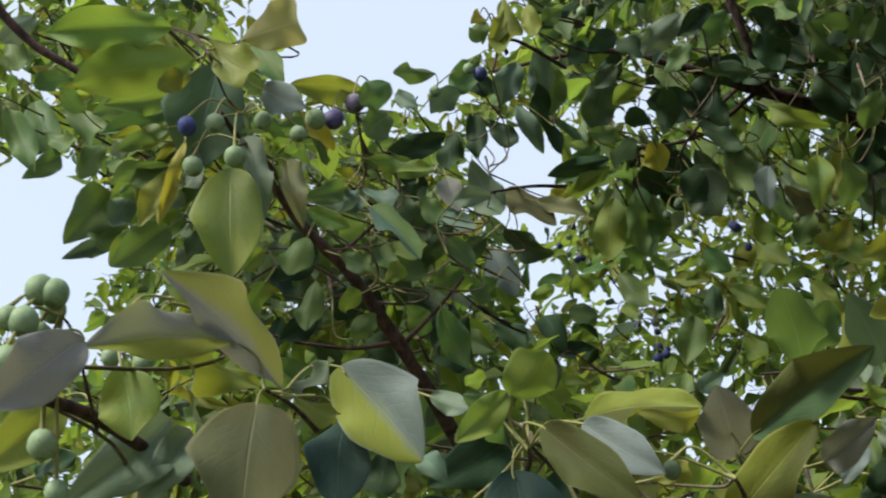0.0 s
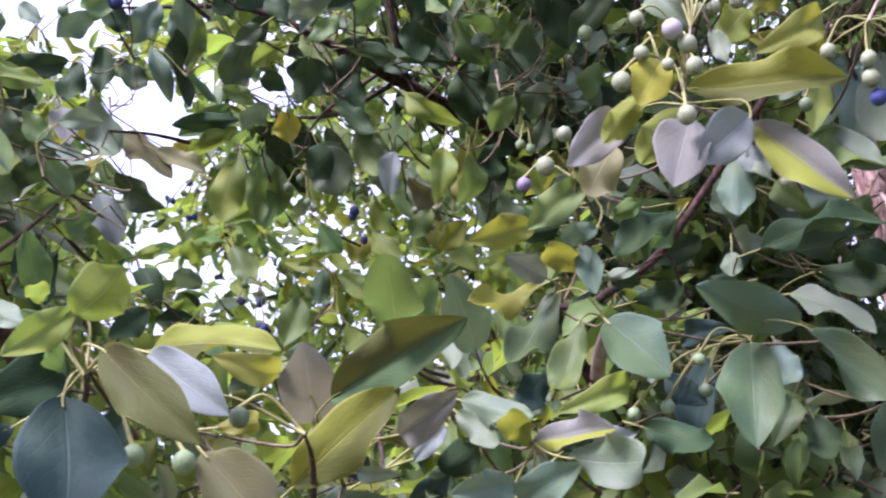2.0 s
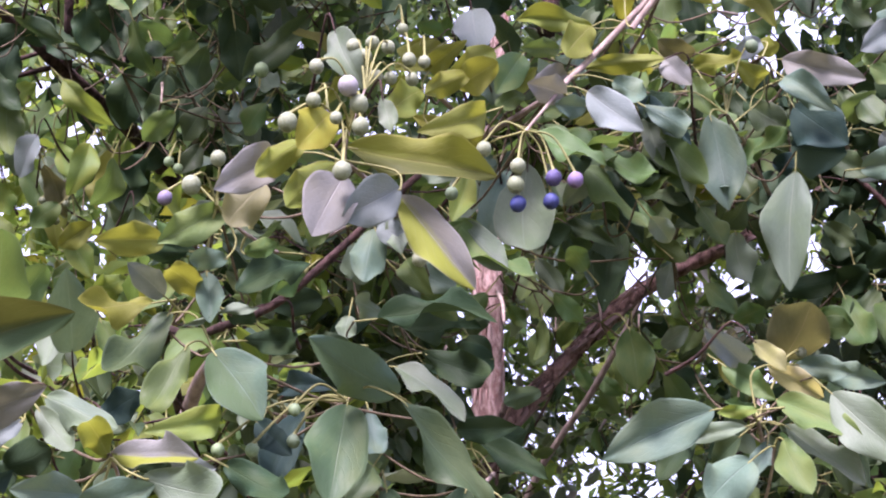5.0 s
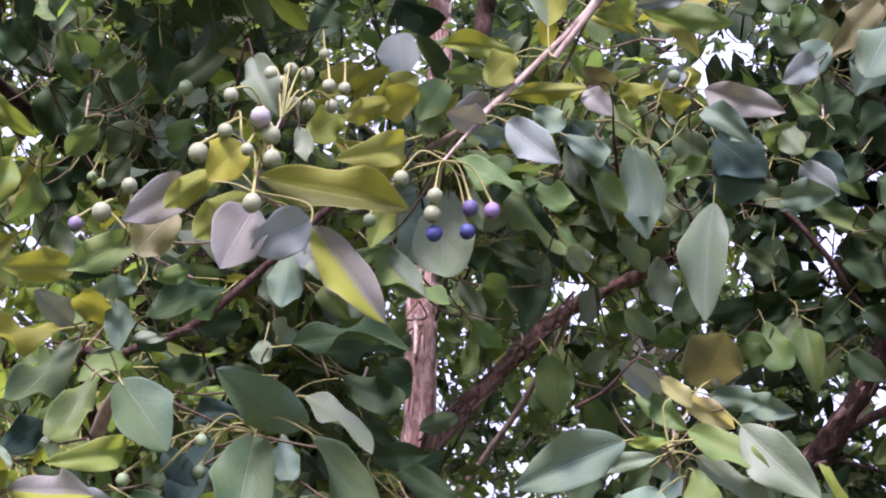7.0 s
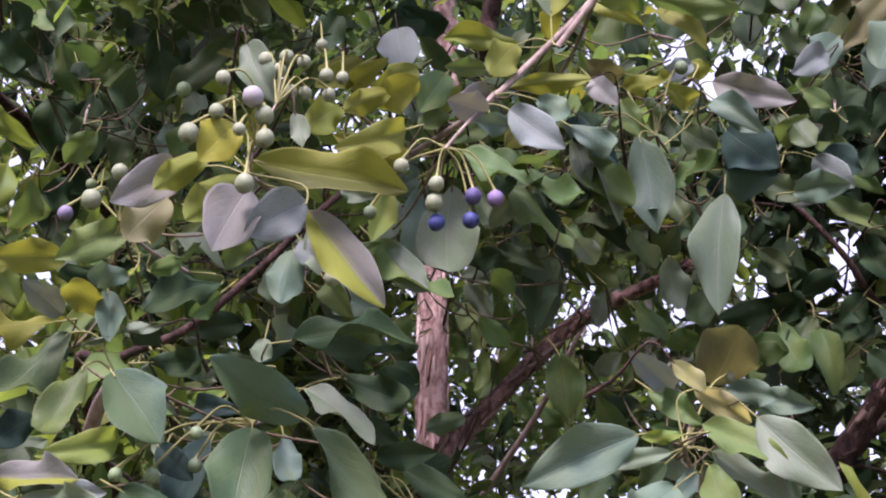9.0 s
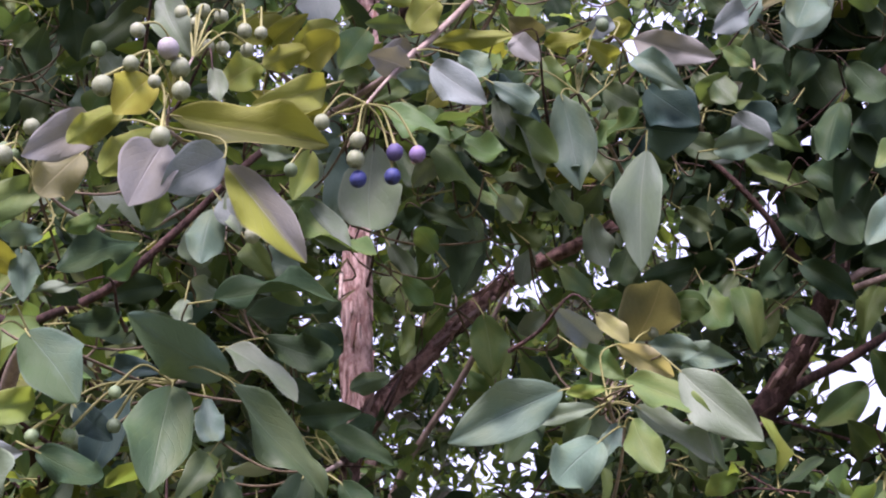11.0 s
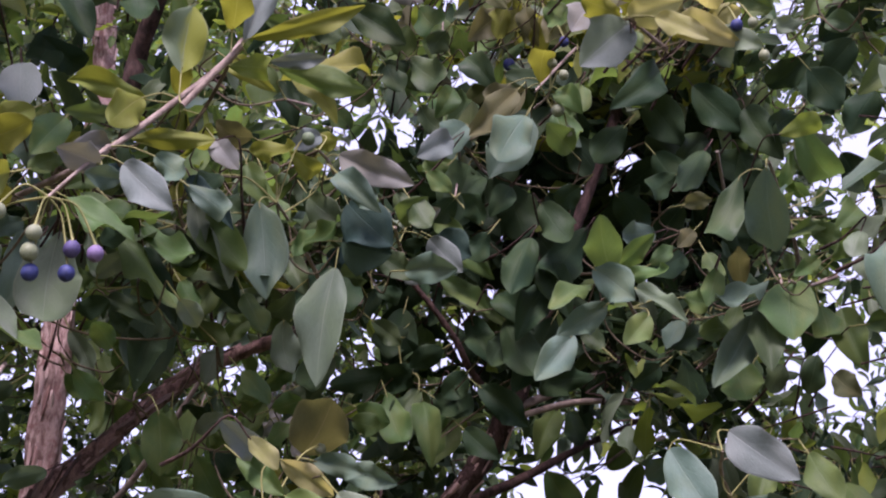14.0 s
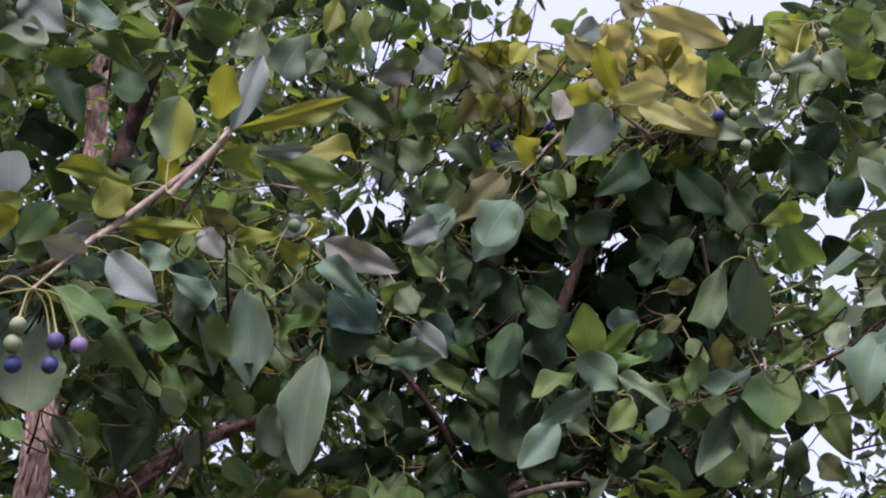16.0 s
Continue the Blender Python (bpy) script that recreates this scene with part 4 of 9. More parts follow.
s.leaf((-0.132, 0.724, 1.807), (-0.153, 0.686, 1.813), 0.016, -125, 'y')
s.leaf((-0.122, 0.714, 1.828), (-0.143, 0.690, 1.817), 0.014, -102, 'b')
s.leaf((-0.156, 0.719, 1.806), (-0.171, 0.687, 1.813), 0.016, -129, 'v')
s.leaf((-0.133, 0.716, 1.820), (-0.126, 0.703, 1.788), 0.016, 21, 'b')
s.leaf((-0.086, 0.815, 1.866), (-0.127, 0.773, 1.824), 0.024, -56, 'd')
s.leaf((-0.118, 0.749, 1.845), (-0.095, 0.730, 1.846), 0.012, 122, 'g')
s = Sprig(centre_tree, (0.019, 0.909, 2.011, 0.0025), (-0.003, 0.853, 2.007, 0.0016), (-0.014, 0.823, 1.997, 0.0011))
s.leaf((-0.010, 0.831, 1.975), (0.030, 0.800, 1.965), 0.019, 117, 'y')
s.leaf((-0.019, 0.817, 1.996), (-0.042, 0.795, 1.964), 0.025, -84, 'y')
s.leaf((0.002, 0.839, 2.012), (0.035, 0.804, 2.015), 0.025, 132, 'y')
s.leaf((-0.072, 0.728, 1.987), (-0.053, 0.714, 1.944), 0.024, 68, 'p')
s.leaf((-0.040, 0.722, 1.938), (-0.034, 0.714, 1.914), 0.012, 44, 'p')
s.leaf((-0.007, 0.852, 2.053), (-0.035, 0.827, 2.019), 0.021, -91, 'y')
s.leaf((-0.015, 0.857, 2.034), (0.009, 0.826, 2.040), 0.016, 139, 'y')
s.leaf((-0.014, 0.876, 1.985), (0.015, 0.849, 1.985), 0.016, 125, 'y')
s.leaf((0.034, 0.897, 2.035), (0.060, 0.864, 2.041), 0.021, 136, 'y')
s = Sprig(centre_tree, (0.082, 0.811, 2.007, 0.0019), (0.063, 0.780, 1.967, 0.0011), (0.050, 0.776, 1.947, 0.0011))
s.berry((0.023, 0.768, 1.929), 0.0049, 'pale')
s.berry((0.045, 0.774, 1.921), 0.0049, 'pale')
s.berry((0.044, 0.778, 1.910), 0.0056, 'pale')
s.berry((0.046, 0.783, 1.899), 0.0052, 'blue')
s.berry((0.067, 0.784, 1.902), 0.0052, 'blue')
s.berry((0.068, 0.779, 1.916), 0.0052, 'purple')
s.berry((0.082, 0.781, 1.916), 0.0052, 'lilacb')
s.berry((0.004, 0.813, 1.918), 0.0044, 'dgreen')
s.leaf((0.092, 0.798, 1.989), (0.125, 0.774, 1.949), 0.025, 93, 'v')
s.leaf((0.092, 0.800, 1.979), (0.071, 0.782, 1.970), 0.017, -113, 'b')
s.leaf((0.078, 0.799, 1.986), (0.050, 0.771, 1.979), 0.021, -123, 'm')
s.leaf((0.138, 0.858, 2.013), (0.168, 0.835, 1.979), 0.018, 95, 'b')
s.leaf((0.113, 0.827, 2.014), (0.137, 0.810, 1.992), 0.019, 100, 'b')
s.leaf((0.059, 0.894, 1.980), (0.058, 0.881, 1.899), 0.043, -0, 'p')
s.leaf((0.046, 0.945, 1.995), (0.028, 0.916, 1.926), 0.036, -41, 'b')
s.leaf((0.057, 0.843, 1.983), (0.105, 0.809, 1.951), 0.022, 43, 'g')
s.leaf((0.006, 0.856, 1.918), (0.057, 0.842, 1.862), 0.025, 54, 'g')
s = Sprig(centre_tree, (0.207, 1.080, 2.052, 0.0024), (0.166, 0.977, 2.026, 0.0013), (0.139, 0.924, 2.012, 0.0012))
s.leaf((0.121, 0.946, 2.021), (0.164, 0.914, 1.978), 0.023, 95, 'd')
s.leaf((0.116, 0.953, 1.999), (0.148, 0.926, 1.943), 0.023, 47, 'd')
s.leaf((0.159, 0.939, 2.032), (0.163, 0.921, 1.979), 0.028, 26, 'g')
s.leaf((0.199, 0.948, 2.041), (0.213, 0.923, 1.973), 0.029, 53, 'b')
s.leaf((0.147, 1.066, 2.001), (0.133, 1.036, 1.928), 0.032, -24, 'd')
s.leaf((0.089, 0.992, 1.995), (0.064, 0.971, 1.969), 0.020, -84, 'g')
s.leaf((0.117, 1.041, 2.024), (0.129, 1.026, 1.985), 0.019, 58, 'd')
s.leaf((0.080, 1.050, 1.986), (0.107, 1.023, 1.987), 0.019, 119, 'd')
s = Sprig(centre_tree, (-0.146, 0.771, 1.752, 0.0043), (-0.136, 0.745, 1.765, 0.0039), (-0.125, 0.721, 1.775, 0.0013))
s.leaf((-0.050, 0.719, 1.781), (-0.066, 0.697, 1.774), 0.015, -100, 'e')
s.leaf((-0.023, 0.735, 1.758), (-0.064, 0.674, 1.767), 0.029, -123, 'eb')
s.leaf((-0.124, 0.711, 1.772), (-0.093, 0.690, 1.732), 0.033, 66, 'be')
s.leaf((-0.116, 0.713, 1.737), (-0.146, 0.678, 1.718), 0.017, -91, 'l')
s.leaf((-0.138, 0.710, 1.775), (-0.150, 0.682, 1.724), 0.020, -28, 'g')
s.leaf((-0.152, 0.725, 1.798), (-0.176, 0.689, 1.742), 0.023, -38, 'e')
s.leaf((-0.165, 0.737, 1.808), (-0.200, 0.695, 1.784), 0.020, -51, 'y')
s.leaf((-0.118, 0.774, 1.799), (-0.077, 0.746, 1.793), 0.017, 108, 'd')
s.leaf((-0.109, 0.764, 1.806), (-0.122, 0.742, 1.810), 0.014, -127, 'd')
s = Sprig(centre_tree, (-0.167, 0.688, 1.680, 0.0017), (-0.147, 0.625, 1.681, 0.0011), (-0.141, 0.582, 1.682, 0.0007))
s.leaf((-0.180, 0.604, 1.714), (-0.138, 0.583, 1.692), 0.017, 65, 'p')
s.leaf((-0.144, 0.592, 1.684), (-0.152, 0.564, 1.696), 0.014, -136, 'y')
s.leaf((-0.145, 0.597, 1.687), (-0.104, 0.570, 1.683), 0.016, 70, 'my')
s.leaf((-0.127, 0.584, 1.674), (-0.083, 0.558, 1.662), 0.023, 94, 'p')
s.leaf((-0.152, 0.584, 1.659), (-0.115, 0.555, 1.665), 0.019, 114, 'b')
s.leaf((-0.151, 0.581, 1.665), (-0.173, 0.550, 1.660), 0.016, -98, 'b')
s.leaf((-0.182, 0.602, 1.708), (-0.156, 0.588, 1.682), 0.013, 66, 'p')
s.leaf((-0.141, 0.633, 1.687), (-0.120, 0.615, 1.692), 0.011, 122, 'd')
s.leaf((-0.201, 0.628, 1.686), (-0.172, 0.605, 1.692), 0.019, 122, 'd')
s = Sprig(centre_tree, (-0.054, 0.967, 1.835, 0.0025), (-0.052, 0.825, 1.783, 0.0014), (-0.050, 0.730, 1.752, 0.0009))
s.leaf((-0.050, 0.726, 1.749), (-0.054, 0.695, 1.686), 0.034, -17, 'e')
s.leaf((-0.021, 0.711, 1.749), (0.037, 0.722, 1.697), 0.026, 63, 'e')
s.leaf((-0.026, 0.757, 1.781), (0.015, 0.728, 1.742), 0.021, 34, 'p')
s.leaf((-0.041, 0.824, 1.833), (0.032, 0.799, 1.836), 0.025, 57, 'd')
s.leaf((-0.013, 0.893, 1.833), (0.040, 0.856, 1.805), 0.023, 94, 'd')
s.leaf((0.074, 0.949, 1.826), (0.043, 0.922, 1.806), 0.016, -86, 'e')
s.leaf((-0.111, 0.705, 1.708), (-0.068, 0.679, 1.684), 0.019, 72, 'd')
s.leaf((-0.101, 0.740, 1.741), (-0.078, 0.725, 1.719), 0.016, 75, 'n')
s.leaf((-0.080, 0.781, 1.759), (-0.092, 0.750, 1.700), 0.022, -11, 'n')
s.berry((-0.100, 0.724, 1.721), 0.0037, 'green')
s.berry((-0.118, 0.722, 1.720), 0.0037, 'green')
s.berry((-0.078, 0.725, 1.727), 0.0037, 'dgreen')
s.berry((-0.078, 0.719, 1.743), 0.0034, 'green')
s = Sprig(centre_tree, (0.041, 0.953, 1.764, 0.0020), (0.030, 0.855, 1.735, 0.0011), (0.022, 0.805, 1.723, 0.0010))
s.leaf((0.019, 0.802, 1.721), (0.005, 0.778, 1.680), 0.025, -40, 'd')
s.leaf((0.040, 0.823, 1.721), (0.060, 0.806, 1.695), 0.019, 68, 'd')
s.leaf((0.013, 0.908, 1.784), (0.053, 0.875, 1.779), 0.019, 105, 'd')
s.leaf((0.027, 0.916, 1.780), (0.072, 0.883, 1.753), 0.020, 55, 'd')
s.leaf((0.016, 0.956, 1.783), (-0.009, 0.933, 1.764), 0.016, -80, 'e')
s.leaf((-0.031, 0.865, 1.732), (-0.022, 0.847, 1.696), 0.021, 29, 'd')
s.leaf((-0.040, 0.857, 1.745), (-0.055, 0.836, 1.714), 0.018, -54, 'e')
s = Sprig(centre_tree, (0.309, 1.155, 2.067, 0.0026), (0.246, 0.999, 2.054, 0.0014), (0.214, 0.927, 2.045, 0.0013))
s.leaf((0.200, 0.921, 2.041), (0.207, 0.907, 1.962), 0.035, 42, 'b')
s.leaf((0.153, 0.923, 2.035), (0.195, 0.905, 1.972), 0.029, 97, 'g')
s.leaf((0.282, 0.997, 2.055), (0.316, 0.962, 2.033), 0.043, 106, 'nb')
s.leaf((0.258, 0.906, 1.988), (0.251, 0.915, 1.895), 0.035, -119, 'p', 13)
s.leaf((0.327, 1.113, 2.099), (0.293, 1.089, 2.034), 0.036, -59, 'd')
s.leaf((0.168, 0.909, 2.052), (0.144, 0.894, 2.015), 0.022, -75, 'd')
s.leaf((0.192, 0.948, 2.086), (0.206, 0.933, 2.048), 0.021, 72, 'g')
s.leaf((0.257, 1.041, 2.120), (0.275, 1.023, 2.084), 0.023, 83, 'd')
s.leaf((0.249, 0.943, 2.086), (0.222, 0.919, 2.085), 0.018, -135, 'y')
s.berry((0.233, 0.914, 2.098), 0.0052, 'dgreen')
s.berry((0.210, 0.926, 2.073), 0.0043, 'green')
s.berry((0.218, 0.928, 2.067), 0.0048, 'green')
s = Sprig(centre_tree, (0.375, 1.134, 2.111, 0.0021), (0.341, 1.038, 2.084, 0.0014), (0.325, 0.989, 2.072, 0.0014))
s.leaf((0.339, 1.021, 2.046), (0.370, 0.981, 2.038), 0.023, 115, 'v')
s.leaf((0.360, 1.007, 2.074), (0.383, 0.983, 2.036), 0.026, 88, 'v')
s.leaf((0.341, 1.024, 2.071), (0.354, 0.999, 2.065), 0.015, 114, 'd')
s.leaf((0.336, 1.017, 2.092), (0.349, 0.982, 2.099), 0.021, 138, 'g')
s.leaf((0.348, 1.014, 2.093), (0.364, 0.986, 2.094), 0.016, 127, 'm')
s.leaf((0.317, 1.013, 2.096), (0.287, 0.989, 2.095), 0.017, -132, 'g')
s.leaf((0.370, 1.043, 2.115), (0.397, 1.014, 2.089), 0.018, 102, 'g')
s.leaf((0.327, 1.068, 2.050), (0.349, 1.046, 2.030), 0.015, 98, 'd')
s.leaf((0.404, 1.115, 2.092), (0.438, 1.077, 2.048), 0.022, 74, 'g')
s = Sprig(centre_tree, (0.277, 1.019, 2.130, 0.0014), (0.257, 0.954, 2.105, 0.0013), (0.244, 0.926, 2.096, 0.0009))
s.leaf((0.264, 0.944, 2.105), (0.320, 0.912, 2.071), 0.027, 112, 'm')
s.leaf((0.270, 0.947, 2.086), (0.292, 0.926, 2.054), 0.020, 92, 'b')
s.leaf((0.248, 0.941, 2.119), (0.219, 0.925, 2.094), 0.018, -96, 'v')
s.leaf((0.191, 0.923, 2.096), (0.161, 0.921, 2.103), 0.024, -148, 'o')
s.leaf((0.190, 0.930, 2.089), (0.226, 0.893, 2.074), 0.018, 89, 'y')
s.leaf((0.157, 0.864, 2.055), (0.098, 0.870, 2.047), 0.015, -110, 'y')
s.leaf((0.157, 0.871, 2.059), (0.174, 0.856, 2.029), 0.018, 87, 'm')
s.leaf((0.245, 0.959, 2.121), (0.263, 0.938, 2.116), 0.017, 122, 'y')
s = Sprig(centre_tree, (0.018, 0.917, 2.007, 0.0021), (0.071, 0.838, 2.008, 0.0023), (0.111, 0.849, 2.057, 0.0024), (0.155, 0.864, 2.118, 0.0025), (0.170, 0.872, 2.149, 0.0021))
s.leaf((0.101, 0.848, 2.070), (0.078, 0.833, 2.033), 0.027, -82, 'y')
s.leaf((0.105, 0.865, 2.079), (0.046, 0.875, 2.094), 0.018, -103, 'y')
s.leaf((0.081, 0.881, 2.070), (0.050, 0.858, 2.056), 0.015, -114, 'g')
s.leaf((0.015, 0.890, 2.107), (0.022, 0.876, 2.060), 0.032, 35, 'v')
s.leaf((0.084, 0.853, 2.033), (0.055, 0.834, 2.010), 0.020, -101, 'm')
s.leaf((0.136, 0.907, 2.101), (0.113, 0.886, 2.092), 0.022, -120, 'g')
s.leaf((0.130, 0.887, 2.101), (0.125, 0.853, 2.113), 0.017, -178, 'y')
s.leaf((-0.009, 0.857, 2.061), (-0.038, 0.837, 2.029), 0.018, -97, 'y')
s.leaf((0.031, 0.843, 2.045), (-0.002, 0.821, 2.008), 0.020, -95, 'y')
s.leaf((0.013, 0.823, 2.014), (-0.019, 0.801, 1.983), 0.018, -97, 'y')
s.leaf((0.025, 0.792, 1.968), (-0.015, 0.763, 1.938), 0.022, -102, 'y')
s = Sprig(right_tree, (0.163, 0.818, 2.107, 0.0024), (0.128, 0.832, 2.060, 0.0024))
s.leaf((0.157, 0.831, 2.129), (0.151, 0.777, 2.145), 0.024, 180, 'y')
s.leaf((0.126, 0.852, 2.098), (0.129, 0.843, 2.154), 0.032, 161, 'py')
s.leaf((0.167, 0.838, 2.124), (0.184, 0.830, 2.192), 0.020, 116, 'v')
s.leaf((0.169, 0.820, 2.117), (0.244, 0.784, 2.138), 0.016, 141, 'y', 0)
s.leaf((0.186, 0.832, 2.108), (0.225, 0.818, 2.111), 0.012, 133, 'v')
s.leaf((0.193, 0.836, 2.106), (0.257, 0.822, 2.094), 0.020, 136, 'g')
s.leaf((0.156, 0.831, 2.098), (0.184, 0.798, 2.079), 0.018, 112, 'l')
s = Sprig(centre_tree, (0.075, 1.005, 2.311, 0.0020), (0.044, 0.842, 2.196, 0.0012), (0.015, 0.797, 2.186, 0.0012))
s.leaf((0.009, 0.791, 2.175), (0.042, 0.763, 2.130), 0.030, 92, 'v')
s.leaf((-0.004, 0.805, 2.162), (0.037, 0.769, 2.116), 0.023, 81, 'p')
s.leaf((0.045, 0.834, 2.211), (0.083, 0.801, 2.160), 0.024, 78, 'b')
s.leaf((0.061, 0.854, 2.199), (0.091, 0.828, 2.157), 0.019, 91, 'g')
s.leaf((0.057, 1.171, 2.285), (0.019, 1.129, 2.284), 0.030, -131, 'd')
s.leaf((0.090, 1.119, 2.368), (0.109, 1.095, 2.288), 0.036, 54, 'd')
s.leaf((0.026, 1.050, 2.302), (0.061, 1.034, 2.223), 0.029, 69, 'd')
s.leaf((0.017, 0.865, 2.196), (-0.003, 0.856, 2.169), 0.026, -101, 'g')
s = Sprig(right_tree, (0.447, 1.172, 2.227, 0.0029), (0.411, 1.080, 2.200, 0.0016), (0.393, 1.032, 2.190, 0.0016))
s.leaf((0.453, 1.014, 2.219), (0.418, 1.003, 2.153), 0.043, -72, 'b')
s.leaf((0.403, 1.037, 2.213), (0.370, 1.028, 2.171), 0.031, -86, 'b')
s.leaf((0.448, 1.023, 2.251), (0.398, 1.014, 2.187), 0.027, -90, 'o')
s.leaf((0.392, 1.054, 2.178), (0.363, 1.046, 2.156), 0.022, -98, 'g')
s.leaf((0.497, 0.880, 2.242), (0.446, 0.871, 2.183), 0.044, -90, 'vp', 0)
s.leaf((0.466, 0.893, 2.262), (0.444, 0.882, 2.224), 0.029, -65, 'm', 0)
s.leaf((0.479, 0.945, 2.218), (0.466, 0.938, 2.182), 0.026, -46, 'g')
s.leaf((0.482, 0.976, 2.166), (0.446, 0.947, 2.172), 0.026, -145, 'g')
s = Sprig(right_tree, (0.560, 0.936, 2.266, 0.0026), (0.512, 0.883, 2.241, 0.0015), (0.487, 0.859, 2.232, 0.0014))
s.leaf((0.495, 0.867, 2.253), (0.461, 0.827, 2.265), 0.022, -166, 'y')
s.leaf((0.487, 0.876, 2.245), (0.432, 0.851, 2.236), 0.024, -131, 'y')
s.leaf((0.493, 0.875, 2.246), (0.519, 0.823, 2.233), 0.030, 123, 'k', 0)
s.leaf((0.505, 0.847, 2.229), (0.532, 0.808, 2.187), 0.021, 82, 'k', 0)
s.leaf((0.520, 0.846, 2.228), (0.553, 0.800, 2.183), 0.026, 105, 'k')
s.leaf((0.549, 0.815, 2.204), (0.568, 0.788, 2.175), 0.019, 103, 'p')
s.leaf((0.519, 0.908, 2.258), (0.504, 0.904, 2.226), 0.021, -66, 'g')
s.leaf((0.598, 0.954, 2.357), (0.550, 0.928, 2.355), 0.025, -141, 'c')
s.leaf((0.627, 0.952, 2.343), (0.633, 0.907, 2.347), 0.025, 140, 'k')
s.berry((0.551, 0.798, 2.199), 0.0050, 'blue')
s.berry((0.563, 0.793, 2.201), 0.0041, 'pale')
s.berry((0.576, 0.802, 2.178), 0.0046, 'pale')
s.berry((0.590, 0.771, 2.226), 0.0050, 'pale')
s = Sprig(right_tree, (0.689, 1.059, 2.503, 0.0025), (0.618, 0.992, 2.452, 0.0017), (0.594, 0.994, 2.462, 0.0012))
s.leaf((0.580, 0.997, 2.409), (0.515, 0.966, 2.401), 0.032, -137, 'k', 0)
s.leaf((0.484, 1.152, 2.487), (0.503, 1.115, 2.478), 0.026, 128, 'y')
s.leaf((0.449, 1.166, 2.500), (0.487, 1.117, 2.464), 0.024, 100, 'o')
s.leaf((0.497, 1.152, 2.490), (0.468, 1.145, 2.433), 0.029, -79, 'c')
s.leaf((0.433, 1.269, 2.539), (0.373, 1.251, 2.501), 0.039, -111, 'm')
s.leaf((0.410, 1.181, 2.493), (0.426, 1.146, 2.448), 0.039, 82, 'v', 0)
s.leaf((0.435, 1.294, 2.482), (0.408, 1.249, 2.496), 0.021, -164, 'l')
s.berry((0.690, 0.970, 2.450), 0.0041, 'dgreen')
s.berry((0.674, 0.985, 2.433), 0.0052, 'dgreen')
s = Sprig(right_tree, (0.726, 0.859, 2.311, 0.0026), (0.618, 0.743, 2.259, 0.0018), (0.602, 0.727, 2.254, 0.0009))
s.leaf((0.578, 0.753, 2.264), (0.597, 0.724, 2.222), 0.023, 102, 'y')
s.leaf((0.609, 0.731, 2.228), (0.615, 0.718, 2.196), 0.022, 82, 'p')
s.leaf((0.605, 0.733, 2.226), (0.571, 0.728, 2.202), 0.018, -105, 'p')
s.leaf((0.622, 0.709, 2.169), (0.632, 0.690, 2.156), 0.019, 111, 'p')
s.leaf((0.596, 0.825, 2.121), (0.612, 0.782, 2.114), 0.018, 119, 'l')
s.leaf((0.660, 0.741, 2.267), (0.624, 0.729, 2.255), 0.024, -128, 'g')
s.leaf((0.606, 0.809, 2.279), (0.595, 0.805, 2.244), 0.019, -51, 'd')
s.leaf((0.608, 0.789, 2.211), (0.571, 0.783, 2.188), 0.015, -92, 'p')
s.berry((0.584, 0.730, 2.216), 0.0049, 'pale')
s.berry((0.599, 0.726, 2.215), 0.0044, 'pale')
s.berry((0.612, 0.729, 2.247), 0.0045, 'pale')
s = Sprig(right_tree, (0.738, 1.030, 2.105, 0.0027), (0.671, 0.935, 2.100, 0.0015), (0.594, 0.839, 2.103, 0.0014))
s.leaf((0.584, 0.828, 2.091), (0.617, 0.879, 2.045), 0.035, -166, 'b', 0)
s.leaf((0.586, 0.870, 2.106), (0.547, 0.862, 2.034), 0.027, -54, 'e')
s.leaf((0.683, 0.884, 2.128), (0.624, 0.839, 2.142), 0.030, -157, 'g')
s.leaf((0.674, 0.842, 2.079), (0.649, 0.835, 2.053), 0.023, -71, 'g')
s.leaf((0.666, 0.902, 2.084), (0.680, 0.876, 2.065), 0.020, 98, 'g')
s.leaf((0.623, 0.772, 2.015), (0.609, 0.768, 1.987), 0.019, -51, 'p')
s.leaf((0.637, 0.833, 2.019), (0.639, 0.787, 2.028), 0.016, 134, 'g')
s.leaf((0.679, 0.896, 2.089), (0.639, 0.887, 2.068), 0.015, -88, 'g')
s = Sprig(right_tree, (0.742, 0.980, 2.085, 0.0026), (0.667, 0.913, 2.036, 0.0014), (0.625, 0.876, 2.019, 0.0014))
s.leaf((0.636, 0.894, 2.028), (0.625, 0.878, 1.968), 0.046, -1, 'g', 0)
s.leaf((0.686, 0.928, 2.029), (0.682, 0.916, 1.990), 0.027, 20, 'g')
s.leaf((0.710, 0.932, 2.029), (0.710, 0.909, 1.969), 0.031, 42, 'g')
s.leaf((0.600, 0.697, 1.969), (0.575, 0.689, 1.917), 0.037, -45, 'b')
s.leaf((0.620, 0.899, 2.029), (0.561, 0.886, 1.990), 0.024, -44, 'b')
s.leaf((0.616, 0.919, 2.003), (0.571, 0.909, 1.937), 0.029, -65, 'b')
s.leaf((0.623, 0.911, 2.014), (0.611, 0.892, 1.945), 0.030, -1, 'e')
s.leaf((0.627, 0.977, 1.987), (0.629, 0.957, 1.939), 0.038, 42, 'g')
s.leaf((0.620, 0.940, 2.042), (0.600, 0.908, 2.056), 0.019, -178, 'o')
s.leaf((0.699, 0.886, 1.995), (0.713, 0.846, 1.987), 0.022, 108, 'g')
s = Sprig(right_tree, (0.587, 1.057, 2.037, 0.0026), (0.513, 0.941, 2.010, 0.0014), (0.479, 0.882, 2.006, 0.0013))
s.leaf((0.474, 0.891, 2.011), (0.447, 0.845, 2.030), 0.030, -172, 'g')
